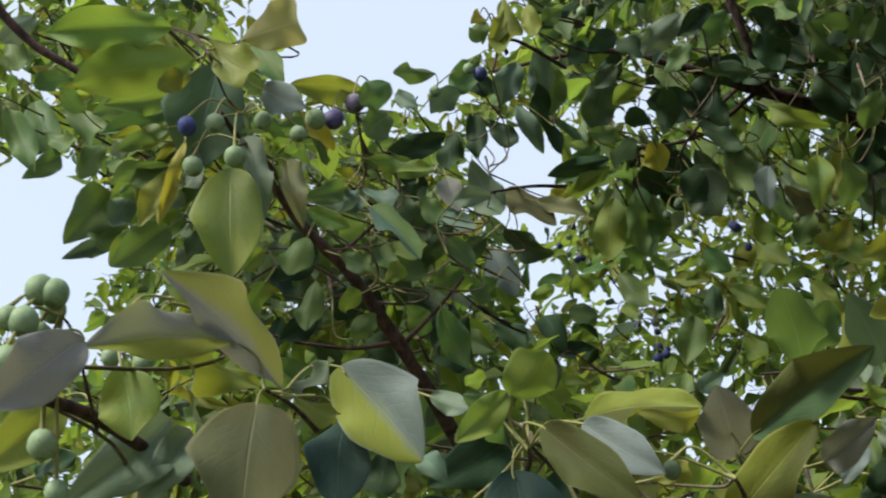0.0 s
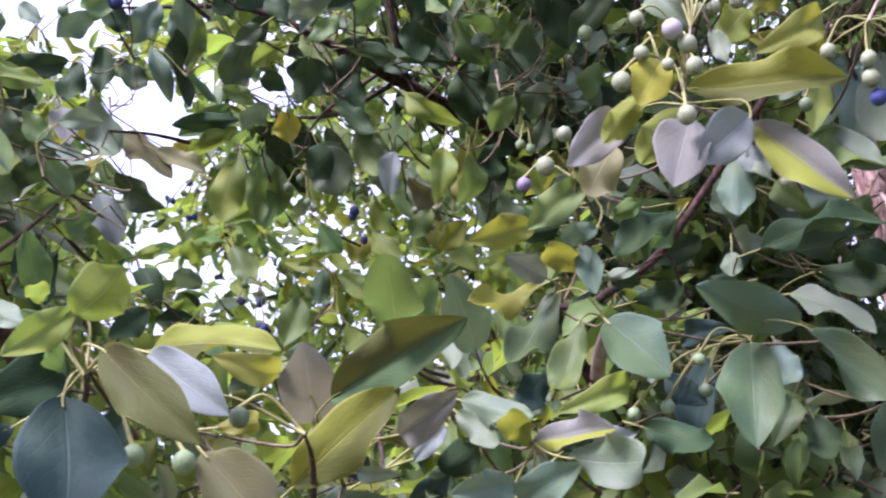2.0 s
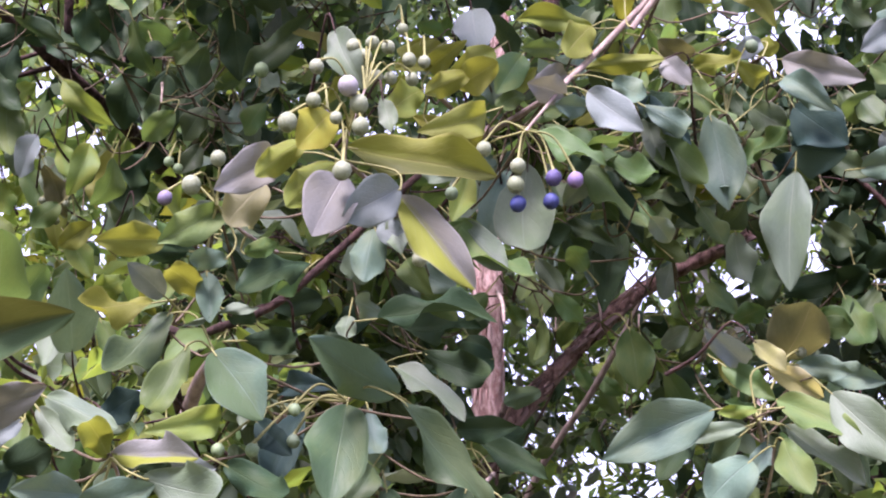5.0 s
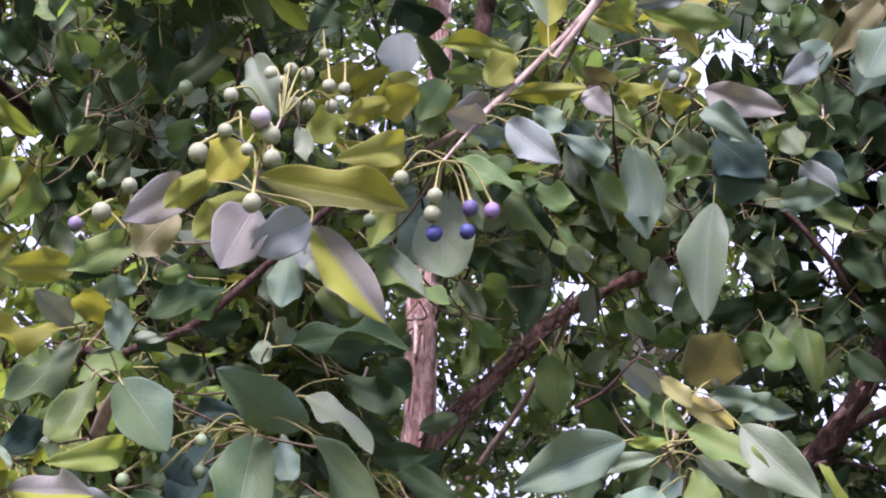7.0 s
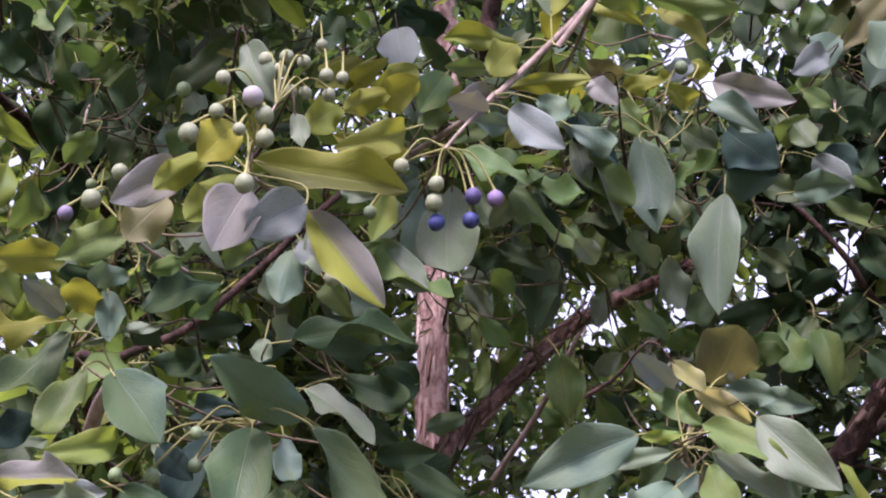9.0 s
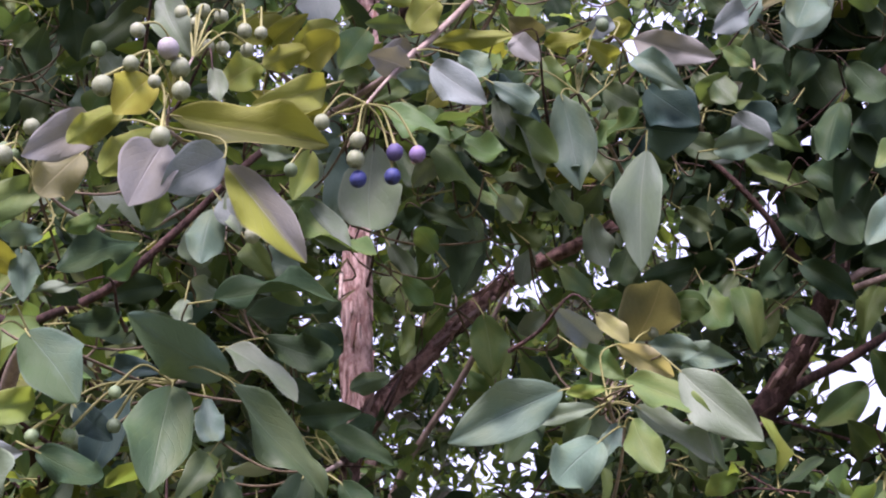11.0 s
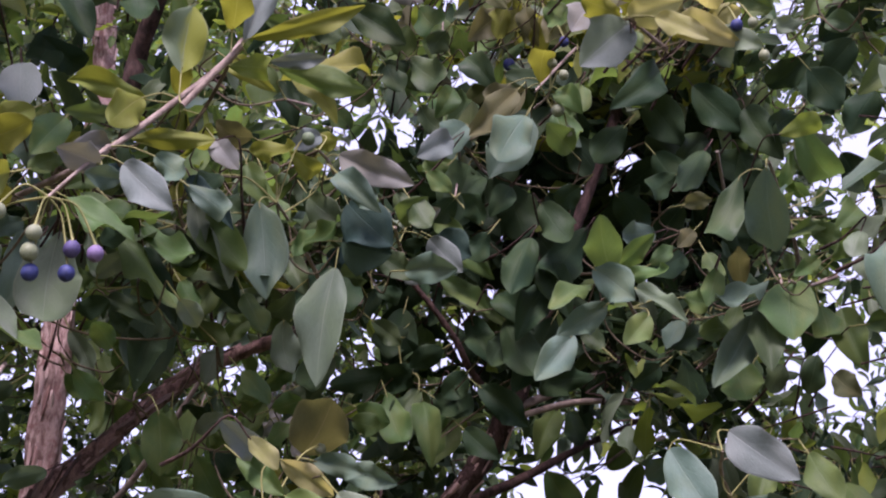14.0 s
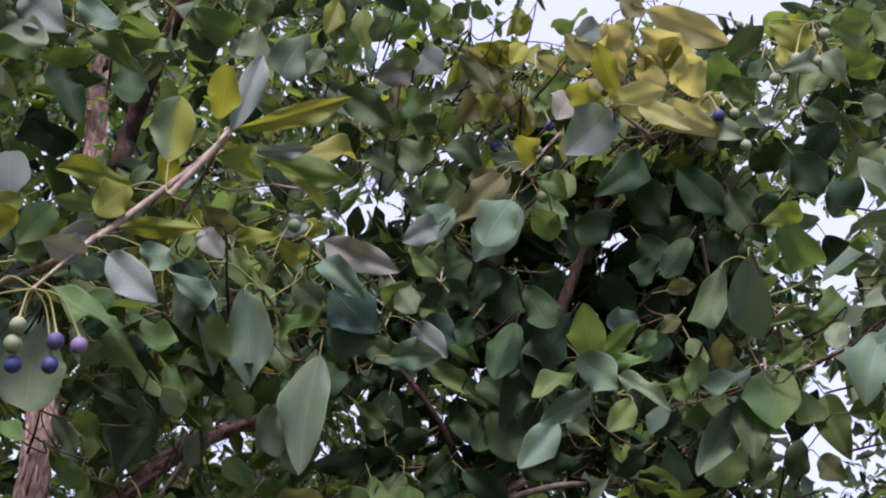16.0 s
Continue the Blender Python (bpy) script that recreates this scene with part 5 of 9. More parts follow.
s.leaf((0.483, 0.894, 2.018), (0.492, 0.846, 2.026), 0.017, 134, 'g')
s.leaf((0.457, 0.884, 2.008), (0.475, 0.857, 1.976), 0.029, 85, 'b')
s.leaf((0.460, 0.892, 1.998), (0.417, 0.881, 1.961), 0.019, -49, 'g')
s.leaf((0.476, 0.904, 1.988), (0.432, 0.892, 1.954), 0.023, -86, 'b')
s.leaf((0.459, 0.932, 1.972), (0.424, 0.920, 1.927), 0.028, -71, 'b')
s.leaf((0.496, 0.892, 2.000), (0.519, 0.856, 1.967), 0.018, 61, 'p')
s.leaf((0.498, 0.912, 2.021), (0.521, 0.871, 2.008), 0.016, 79, 'g')
s.leaf((0.560, 0.935, 2.019), (0.574, 0.909, 2.006), 0.021, 101, 'g')
s.leaf((0.600, 0.935, 1.997), (0.563, 0.925, 1.983), 0.021, -100, 'g')
s.leaf((0.536, 0.951, 2.007), (0.511, 0.944, 1.976), 0.024, -72, 'g')
s = Sprig(right_tree, (0.249, 1.003, 1.795, 0.0021), (0.225, 0.919, 1.789, 0.0015), (0.213, 0.876, 1.789, 0.0011))
s.leaf((0.250, 0.946, 1.855), (0.259, 0.886, 1.882), 0.045, 151, 'o', 5)
s.leaf((0.212, 0.898, 1.834), (0.174, 0.854, 1.846), 0.019, -136, 'v')
s.leaf((0.221, 0.876, 1.828), (0.261, 0.884, 1.808), 0.017, 122, 'k')
s.leaf((0.253, 0.923, 1.844), (0.280, 0.892, 1.830), 0.018, 99, 'b')
s.leaf((0.273, 0.927, 1.840), (0.304, 0.892, 1.824), 0.020, 98, 'b')
s.leaf((0.226, 0.876, 1.804), (0.268, 0.832, 1.768), 0.023, 67, 'g')
s.leaf((0.254, 0.846, 1.801), (0.298, 0.826, 1.750), 0.033, 95, 'p', 13)
s.leaf((0.196, 0.898, 1.834), (0.222, 0.871, 1.804), 0.019, 83, 'g')
s.leaf((0.205, 0.877, 1.785), (0.163, 0.883, 1.775), 0.013, -93, 'p')
s.leaf((0.179, 0.853, 1.789), (0.105, 0.853, 1.753), 0.035, -100, 'b', 13)
s.leaf((0.232, 0.882, 1.788), (0.271, 0.843, 1.746), 0.023, 44, 'p')
s.berry((0.258, 0.923, 1.853), 0.0040, 'pale')
s = Sprig(right_tree, (0.790, 1.437, 2.073, 0.0027), (0.707, 1.359, 2.029, 0.0019), (0.684, 1.371, 2.012, 0.0019))
s.leaf((0.605, 1.359, 1.992), (0.631, 1.340, 1.928), 0.039, 84, 'g')
s.leaf((0.733, 1.388, 2.020), (0.694, 1.367, 1.952), 0.027, -47, 'g')
s.leaf((0.603, 1.379, 1.960), (0.539, 1.358, 1.911), 0.039, -78, 'g')
s.leaf((0.693, 1.392, 2.013), (0.707, 1.337, 2.028), 0.030, 128, 'g')
s.leaf((0.491, 0.863, 1.797), (0.424, 0.838, 1.749), 0.037, -73, 'b')
s.leaf((0.766, 1.372, 2.023), (0.720, 1.355, 1.989), 0.032, -76, 'g')
s.leaf((0.723, 1.528, 1.955), (0.759, 1.465, 1.960), 0.028, 109, 'd')
s.leaf((0.592, 1.354, 1.885), (0.553, 1.311, 1.897), 0.036, -140, 'g')
s = Sprig(right_tree, (0.552, 1.117, 2.382, 0.0017), (0.496, 1.053, 2.298, 0.0016), (0.466, 1.022, 2.253, 0.0010))
s.leaf((0.471, 1.050, 2.248), (0.431, 1.039, 2.171), 0.043, -73, 'b')
s.leaf((0.466, 1.050, 2.271), (0.407, 1.040, 2.205), 0.029, -93, 'o')
s.leaf((0.494, 1.043, 2.247), (0.507, 1.020, 2.192), 0.032, 72, 'g')
s.leaf((0.456, 1.061, 2.283), (0.424, 1.049, 2.244), 0.022, -85, 'o')
s = Sprig(right_tree, (0.516, 1.191, 2.228, 0.0017), (0.444, 1.103, 2.204, 0.0016), (0.421, 1.074, 2.203, 0.0011))
s.leaf((0.425, 1.091, 2.230), (0.382, 1.074, 2.201), 0.033, -101, 'b')
s.leaf((0.425, 1.092, 2.228), (0.413, 1.050, 2.244), 0.025, 176, 'p')
s.leaf((0.421, 1.098, 2.218), (0.375, 1.080, 2.188), 0.020, -102, 'g')
s.leaf((0.434, 1.097, 2.212), (0.397, 1.082, 2.179), 0.019, -92, 'p')
s.leaf((0.567, 1.136, 2.021), (0.488, 1.110, 1.989), 0.029, -96, 'd')
s.leaf((0.421, 1.084, 2.198), (0.393, 1.064, 2.119), 0.038, -47, 'd')
s.leaf((0.444, 1.074, 2.188), (0.472, 1.064, 2.114), 0.041, 104, 'd')
s.leaf((0.453, 1.140, 2.176), (0.410, 1.088, 2.193), 0.034, -156, 'd')
s = Sprig(right_tree, (0.471, 1.037, 2.244, 0.0011), (0.454, 0.966, 2.210, 0.0010), (0.450, 0.946, 2.206, 0.0010))
s.berry((0.448, 0.935, 2.226), 0.0045, 'pale')
s.berry((0.459, 0.936, 2.217), 0.0045, 'pale')
s.berry((0.459, 0.952, 2.190), 0.0055, 'pale')
s.berry((0.470, 0.957, 2.174), 0.0050, 'pale')
s.leaf((0.445, 0.958, 2.219), (0.436, 0.918, 2.231), 0.023, 171, 'y')
s.leaf((0.460, 0.953, 2.213), (0.474, 0.936, 2.183), 0.021, 87, 'g')
s = Sprig(right_tree, (0.484, 1.170, 2.423, 0.0012), (0.491, 1.175, 2.409, 0.0012))
s.berry((0.500, 1.183, 2.390), 0.0069, 'blue')
s.berry((0.504, 1.039, 2.328), 0.0051, 'blue')
s = Sprig(centre_tree, (-0.172, 1.060, 2.113, 0.0010), (-0.156, 0.986, 2.086, 0.0009))
s.berry((-0.152, 0.963, 2.089), 0.0060, 'green')
s.berry((-0.242, 1.072, 2.056), 0.0045, 'green')
s.berry((-0.234, 1.075, 2.051), 0.0045, 'green')
s = Sprig(left_tree, (-0.329, 0.558, 1.712, 0.0014), (-0.308, 0.495, 1.717, 0.0010), (-0.291, 0.456, 1.716, 0.0007))
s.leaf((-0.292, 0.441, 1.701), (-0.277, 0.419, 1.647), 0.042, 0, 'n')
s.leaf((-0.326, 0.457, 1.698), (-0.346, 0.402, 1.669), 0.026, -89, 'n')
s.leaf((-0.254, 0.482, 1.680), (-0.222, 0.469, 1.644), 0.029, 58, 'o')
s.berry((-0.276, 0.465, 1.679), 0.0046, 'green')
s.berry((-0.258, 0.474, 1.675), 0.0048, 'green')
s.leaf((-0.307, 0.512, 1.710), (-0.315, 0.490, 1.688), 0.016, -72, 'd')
s = Sprig(right_tree, (0.675, 1.032, 1.819, 0.0024), (0.580, 0.925, 1.860, 0.0017), (0.550, 0.872, 1.868, 0.0012))
s.leaf((0.523, 0.904, 1.876), (0.542, 0.872, 1.816), 0.033, 72, 'b')
s.leaf((0.564, 0.885, 1.889), (0.597, 0.845, 1.843), 0.035, 91, 'v')
s.leaf((0.624, 0.873, 1.874), (0.632, 0.844, 1.827), 0.026, 63, 'g')
s.leaf((0.579, 0.902, 1.840), (0.603, 0.855, 1.822), 0.022, 95, 'b')
s.leaf((0.621, 0.924, 1.882), (0.598, 0.911, 1.836), 0.023, -37, 'g')
s = Sprig(right_tree, (0.235, 1.005, 1.732, 0.0017), (0.226, 0.910, 1.753, 0.0011), (0.224, 0.881, 1.773, 0.0011))
s.leaf((0.202, 0.855, 1.757), (0.162, 0.827, 1.717), 0.034, -67, 'b')
s.leaf((0.227, 0.869, 1.775), (0.238, 0.844, 1.731), 0.023, 50, 'g')
s = Sprig(left_tree, (-0.687, 0.710, 2.082, 0.0010), (-0.695, 0.641, 2.080, 0.0009))
s.leaf((-0.651, 0.563, 2.063), (-0.656, 0.542, 2.042), 0.013, -94, 'p')
s.leaf((-0.597, 0.549, 2.044), (-0.606, 0.516, 2.020), 0.016, -101, 'y')
s.leaf((-0.613, 0.560, 2.007), (-0.622, 0.516, 1.991), 0.016, -109, 'g')
s.leaf((-0.565, 0.534, 1.975), (-0.570, 0.512, 1.959), 0.012, -96, 'p')
s.leaf((-0.570, 0.533, 1.977), (-0.576, 0.507, 1.951), 0.016, -90, 'l')
s.leaf((-0.778, 0.616, 2.195), (-0.785, 0.574, 2.177), 0.018, -113, 'g')
s.leaf((-0.807, 0.575, 2.238), (-0.786, 0.571, 2.181), 0.022, 34, 'g')
s.leaf((-0.786, 0.583, 2.248), (-0.793, 0.553, 2.211), 0.023, -96, 'p')
s.leaf((-0.708, 0.621, 2.142), (-0.716, 0.586, 2.123), 0.019, -108, 'g')
s.leaf((-0.811, 0.655, 2.190), (-0.802, 0.624, 2.198), 0.018, -143, 'g')
s = Sprig(left_tree, (-0.662, 0.993, 2.202, 0.0012), (-0.644, 0.934, 2.213, 0.0011))
s.leaf((-0.603, 0.913, 2.231), (-0.619, 0.859, 2.215), 0.019, -88, 'g')
s.leaf((-0.636, 0.889, 2.215), (-0.612, 0.888, 2.189), 0.017, 85, 'b')
s.leaf((-0.531, 0.676, 2.008), (-0.493, 0.675, 1.983), 0.015, 54, 'b')
s.leaf((-0.667, 1.252, 2.232), (-0.679, 1.224, 2.206), 0.021, -85, 'Y')
s.leaf((-0.584, 1.194, 2.234), (-0.610, 1.134, 2.184), 0.029, -89, 'g')
s.leaf((-0.546, 0.978, 2.302), (-0.556, 0.950, 2.255), 0.021, -74, 'y')
s.leaf((-0.530, 0.986, 2.304), (-0.520, 0.976, 2.255), 0.021, 22, 'y')
s.leaf((-0.566, 0.964, 2.293), (-0.576, 0.939, 2.258), 0.021, -81, 'g')
s.leaf((-0.520, 0.996, 2.283), (-0.494, 0.986, 2.279), 0.021, 126, 'g')
s.leaf((-0.566, 0.955, 2.299), (-0.567, 0.939, 2.283), 0.015, -78, 'Y')
s = Sprig(left_tree, (-0.488, 1.441, 2.322, 0.0021), (-0.469, 1.338, 2.292, 0.0013))
s.leaf((-0.444, 1.171, 2.330), (-0.465, 1.126, 2.268), 0.026, -60, 'b')
s.leaf((-0.413, 1.186, 2.331), (-0.437, 1.139, 2.288), 0.028, -91, 'd')
s.leaf((-0.607, 1.647, 2.579), (-0.583, 1.639, 2.529), 0.035, 71, 'l')
s.leaf((-0.361, 1.285, 2.340), (-0.351, 1.267, 2.272), 0.032, 16, 'd')
s.leaf((-0.444, 1.368, 2.303), (-0.395, 1.390, 2.250), 0.035, 113, 'g')
s.leaf((-0.630, 1.598, 2.400), (-0.600, 1.587, 2.339), 0.037, 64, 'l')
s.leaf((-0.690, 1.554, 2.398), (-0.669, 1.543, 2.345), 0.037, 52, 'y')
s.leaf((-0.432, 1.324, 2.175), (-0.401, 1.313, 2.107), 0.026, 65, 'p')
s.leaf((-0.522, 1.168, 2.342), (-0.541, 1.127, 2.313), 0.026, -100, 'd')
s.leaf((-0.316, 1.409, 2.286), (-0.341, 1.361, 2.227), 0.040, -71, 'd')
s.leaf((-0.557, 1.626, 2.427), (-0.575, 1.588, 2.386), 0.030, -78, 'l')
s.leaf((-0.332, 1.411, 2.380), (-0.358, 1.362, 2.341), 0.035, -92, 'd')
s = Sprig(left_tree, (-0.676, 1.659, 2.157, 0.0024), (-0.624, 1.477, 2.071, 0.0014))
s.leaf((-0.383, 0.858, 1.832), (-0.356, 0.848, 1.835), 0.016, 116, 'b')
s.leaf((-0.631, 1.609, 2.107), (-0.615, 1.594, 2.059), 0.031, 30, 'l')
s.leaf((-0.679, 1.569, 2.140), (-0.688, 1.530, 2.071), 0.043, -48, 'g')
s.leaf((-0.607, 1.480, 2.139), (-0.606, 1.455, 2.083), 0.026, -25, 'd')
s.leaf((-0.822, 1.660, 2.275), (-0.785, 1.663, 2.209), 0.039, 81, 'g')
s.leaf((-0.848, 1.647, 2.277), (-0.874, 1.580, 2.244), 0.035, -94, 'l')
s.leaf((-0.779, 1.487, 2.157), (-0.793, 1.424, 2.156), 0.028, -118, 'b')
s.leaf((-0.220, 0.791, 1.821), (-0.226, 0.759, 1.769), 0.021, 12, 'p')
s.leaf((-0.763, 1.676, 2.336), (-0.793, 1.609, 2.293), 0.035, -91, 'l')
s.leaf((-0.652, 1.772, 2.290), (-0.671, 1.723, 2.231), 0.035, -65, 'y')
s.berry((-0.836, 1.778, 2.227), 0.0070, 'blue')
s.berry((-0.859, 1.762, 2.227), 0.0061, 'blue')
s.berry((-0.846, 1.790, 2.190), 0.0079, 'blue')
s.berry((-0.837, 1.799, 2.185), 0.0061, 'blue')
s.berry((-0.656, 1.726, 2.309), 0.0067, 'blue')
s.berry((-0.649, 1.748, 2.276), 0.0058, 'blue')
s.berry((-0.597, 1.413, 2.232), 0.0064, 'dgreen')
s = Sprig(left_tree, (-0.638, 0.881, 1.940, 0.0015), (-0.584, 0.794, 1.926, 0.0009))
s.leaf((-0.581, 0.739, 1.955), (-0.594, 0.693, 1.936), 0.025, -99, 'd')
s.leaf((-0.560, 0.755, 1.949), (-0.519, 0.753, 1.920), 0.023, 87, 'd')
s.leaf((-0.889, 1.507, 2.224), (-0.837, 1.494, 2.224), 0.021, 117, 'l')
s.leaf((-0.577, 0.718, 1.909), (-0.552, 0.716, 1.883), 0.019, 72, 'd')
s.leaf((-0.622, 0.901, 1.965), (-0.582, 0.898, 1.935), 0.021, 84, 'g')
s.leaf((-0.592, 0.922, 1.970), (-0.554, 0.917, 1.930), 0.023, 74, 'd')
s.leaf((-0.601, 1.029, 2.001), (-0.578, 1.020, 1.957), 0.023, 50, 'd')
s.leaf((-0.459, 0.794, 1.867), (-0.469, 0.764, 1.843), 0.021, -79, 'd')
s.leaf((-0.621, 0.714, 1.942), (-0.630, 0.682, 1.920), 0.021, -90, 'd')
s.leaf((-0.570, 0.719, 1.992), (-0.565, 0.688, 2.001), 0.020, -145, 'g')
s.leaf((-0.576, 0.724, 1.981), (-0.546, 0.723, 1.951), 0.023, 78, 'g')
s = Sprig(centre_tree, (-0.237, 1.451, 2.195, 0.0020), (-0.251, 1.327, 2.232, 0.0012))
s.leaf((-0.218, 1.225, 2.303), (-0.212, 1.200, 2.221), 0.044, 2, 'd')
s.leaf((-0.153, 1.134, 2.250), (-0.171, 1.114, 2.209), 0.026, -76, 'b')
s.leaf((-0.247, 1.207, 2.311), (-0.253, 1.190, 2.261), 0.027, -42, 'd')
s.leaf((-0.291, 1.232, 2.236), (-0.301, 1.222, 2.155), 0.043, -66, 'd')
s.leaf((-0.200, 1.162, 2.166), (-0.200, 1.145, 2.115), 0.020, -15, 'b')
s.leaf((-0.202, 1.260, 2.190), (-0.174, 1.243, 2.149), 0.027, 76, 'd')
s.leaf((-0.285, 1.316, 2.302), (-0.243, 1.295, 2.264), 0.026, 93, 'd')
s.leaf((-0.287, 1.261, 2.158), (-0.311, 1.235, 2.124), 0.026, -86, 'd')
s.leaf((-0.344, 1.294, 2.341), (-0.362, 1.269, 2.286), 0.033, -73, 'd')
s.leaf((-0.398, 1.300, 2.315), (-0.357, 1.250, 2.331), 0.035, 154, 'd')
s.leaf((0.054, 0.867, 2.023), (0.030, 0.848, 2.000), 0.016, -92, 'g')
s.leaf((0.103, 0.886, 1.986), (0.086, 0.872, 1.963), 0.016, -76, 'd')
s = Sprig(centre_tree, (0.190, 1.495, 1.952, 0.0019), (0.171, 1.399, 1.915, 0.0012))
s.leaf((0.126, 1.353, 1.812), (0.180, 1.304, 1.811), 0.028, 103, 'd')
s.leaf((0.116, 1.248, 1.768), (0.142, 1.218, 1.776), 0.026, 113, 'p')
s.leaf((0.156, 1.349, 1.795), (0.177, 1.325, 1.794), 0.025, 102, 'g')
s.leaf((0.236, 1.445, 1.854), (0.215, 1.425, 1.827), 0.022, -56, 'g')
s.leaf((0.175, 0.899, 1.782), (0.143, 0.870, 1.740), 0.020, -39, 'd')
s = Sprig(centre_tree, (0.326, 2.074, 2.338, 0.0027), (0.305, 1.995, 2.270, 0.0017))
s.leaf((0.281, 1.924, 2.208), (0.274, 1.943, 2.118), 0.054, -154, 'g')
s.leaf((0.238, 1.955, 2.164), (0.256, 1.932, 2.119), 0.028, 58, 'l')
s.leaf((0.304, 1.642, 2.631), (0.296, 1.632, 2.546), 0.049, -32, 'g')
s.leaf((0.332, 1.646, 2.621), (0.347, 1.633, 2.539), 0.041, 67, 'd')
s.leaf((0.496, 1.636, 2.641), (0.494, 1.615, 2.563), 0.042, 12, 'd')
s.leaf((0.568, 1.634, 2.639), (0.552, 1.614, 2.561), 0.041, -26, 'g')
s.leaf((0.175, 2.134, 2.276), (0.155, 2.107, 2.208), 0.048, -41, 'g')
s.leaf((0.144, 2.105, 2.343), (0.170, 2.078, 2.275), 0.048, 61, 'g')
s.leaf((0.202, 2.125, 2.293), (0.223, 2.054, 2.326), 0.042, 153, 'g')
s = Sprig(centre_tree, (0.044, 1.044, 2.090, 0.0014), (0.051, 0.948, 2.059, 0.0009))
s.leaf((0.052, 0.859, 2.051), (0.033, 0.844, 2.010), 0.025, -72, 'g')
s.leaf((0.040, 0.861, 2.043), (0.021, 0.847, 2.006), 0.021, -77, 'b')
s.leaf((0.150, 0.919, 2.035), (0.158, 0.903, 1.988), 0.017, 42, 'p')
s.leaf((0.083, 0.891, 2.001), (0.134, 0.847, 1.972), 0.024, 45, 'g')
s.leaf((0.122, 0.938, 2.013), (0.165, 0.902, 1.970), 0.023, 72, 'g')
s.leaf((0.116, 0.942, 1.998), (0.142, 0.917, 1.944), 0.022, 49, 'd')
s.leaf((0.083, 1.036, 2.014), (0.109, 1.005, 2.016), 0.019, 126, 'g')
s.leaf((0.016, 0.848, 1.950), (0.006, 0.835, 1.910), 0.019, -46, 'l')
s.leaf((-0.017, 0.844, 1.949), (0.003, 0.829, 1.937), 0.014, 101, 'p')
s.leaf((0.034, 0.885, 1.980), (0.015, 0.872, 1.960), 0.015, -90, 'b')
s.leaf((0.025, 1.135, 2.305), (0.016, 1.119, 2.246), 0.032, -39, 'd')
s.leaf((-0.063, 1.403, 2.459), (-0.085, 1.381, 2.389), 0.040, -66, 'd')
s = Sprig(centre_tree, (0.265, 1.084, 2.233, 0.0016), (0.227, 0.998, 2.182, 0.0010))
s.leaf((0.292, 0.962, 2.198), (0.227, 0.925, 2.161), 0.027, -61, 'y')
s.leaf((0.218, 0.971, 2.183), (0.259, 0.935, 2.136), 0.024, 54, 'y')
s.leaf((0.167, 0.919, 2.160), (0.198, 0.895, 2.125), 0.018, 101, 'y')
s.leaf((0.147, 0.914, 2.047), (0.173, 0.893, 2.009), 0.019, 87, 'b')
s.leaf((0.412, 1.098, 2.118), (0.438, 1.069, 2.077), 0.023, 90, 'g')
s.leaf((0.429, 1.159, 2.103), (0.457, 1.128, 2.066), 0.018, 48, 'p')
s.leaf((0.298, 1.114, 2.087), (0.264, 1.093, 2.037), 0.026, -70, 'd')
s.leaf((0.185, 1.031, 2.026), (0.204, 1.011, 1.988), 0.021, 75, 'd')
s.leaf((0.227, 1.081, 2.030), (0.199, 1.064, 1.995), 0.020, -76, 'g')
s = Sprig(centre_tree, (0.005, 1.075, 1.897, 0.0014), (0.003, 0.983, 1.858, 0.0008))
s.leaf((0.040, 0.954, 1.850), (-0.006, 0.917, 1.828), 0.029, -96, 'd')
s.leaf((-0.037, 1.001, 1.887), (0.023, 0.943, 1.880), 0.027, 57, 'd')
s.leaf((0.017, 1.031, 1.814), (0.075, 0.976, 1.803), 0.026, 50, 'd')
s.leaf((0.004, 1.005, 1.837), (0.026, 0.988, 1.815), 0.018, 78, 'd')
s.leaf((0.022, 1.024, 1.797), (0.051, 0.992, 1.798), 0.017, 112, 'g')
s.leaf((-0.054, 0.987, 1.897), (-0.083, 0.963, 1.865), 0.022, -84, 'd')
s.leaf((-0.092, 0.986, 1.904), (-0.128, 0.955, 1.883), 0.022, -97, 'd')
s = Sprig(right_tree, (0.438, 1.311, 2.078, 0.0017), (0.399, 1.228, 2.020, 0.0011))
s.leaf((0.313, 1.192, 2.037), (0.292, 1.171, 1.978), 0.027, -41, 'd')
s.leaf((0.402, 1.221, 2.082), (0.365, 1.200, 2.037), 0.032, -70, 'd')
s.leaf((0.314, 1.068, 1.926), (0.337, 1.043, 1.914), 0.021, 99, 'g')
s.leaf((0.367, 1.161, 1.988), (0.380, 1.133, 1.926), 0.031, 51, 'g')
s.leaf((0.403, 1.162, 1.984), (0.404, 1.135, 1.917), 0.026, 25, 'g')
s.leaf((0.410, 1.150, 1.985), (0.431, 1.127, 1.962), 0.020, 89, 'd')
s.leaf((0.225, 1.280, 1.951), (0.248, 1.258, 1.923), 0.022, 79, 'd')
s = Sprig(right_tree, (0.298, 1.325, 2.464, 0.0020), (0.268, 1.234, 2.430, 0.0012))
s.leaf((0.279, 1.171, 2.481), (0.249, 1.166, 2.404), 0.044, -87, 'b')
s.leaf((0.194, 1.228, 2.532), (0.157, 1.216, 2.475), 0.039, -96, 'g')
s.leaf((0.313, 1.231, 2.461), (0.349, 1.194, 2.404), 0.032, 93, 'b')
s.leaf((0.328, 1.257, 2.605), (0.316, 1.249, 2.550), 0.028, -59, 'y')
s.leaf((0.228, 1.227, 2.508), (0.200, 1.217, 2.456), 0.029, -90, 'p')
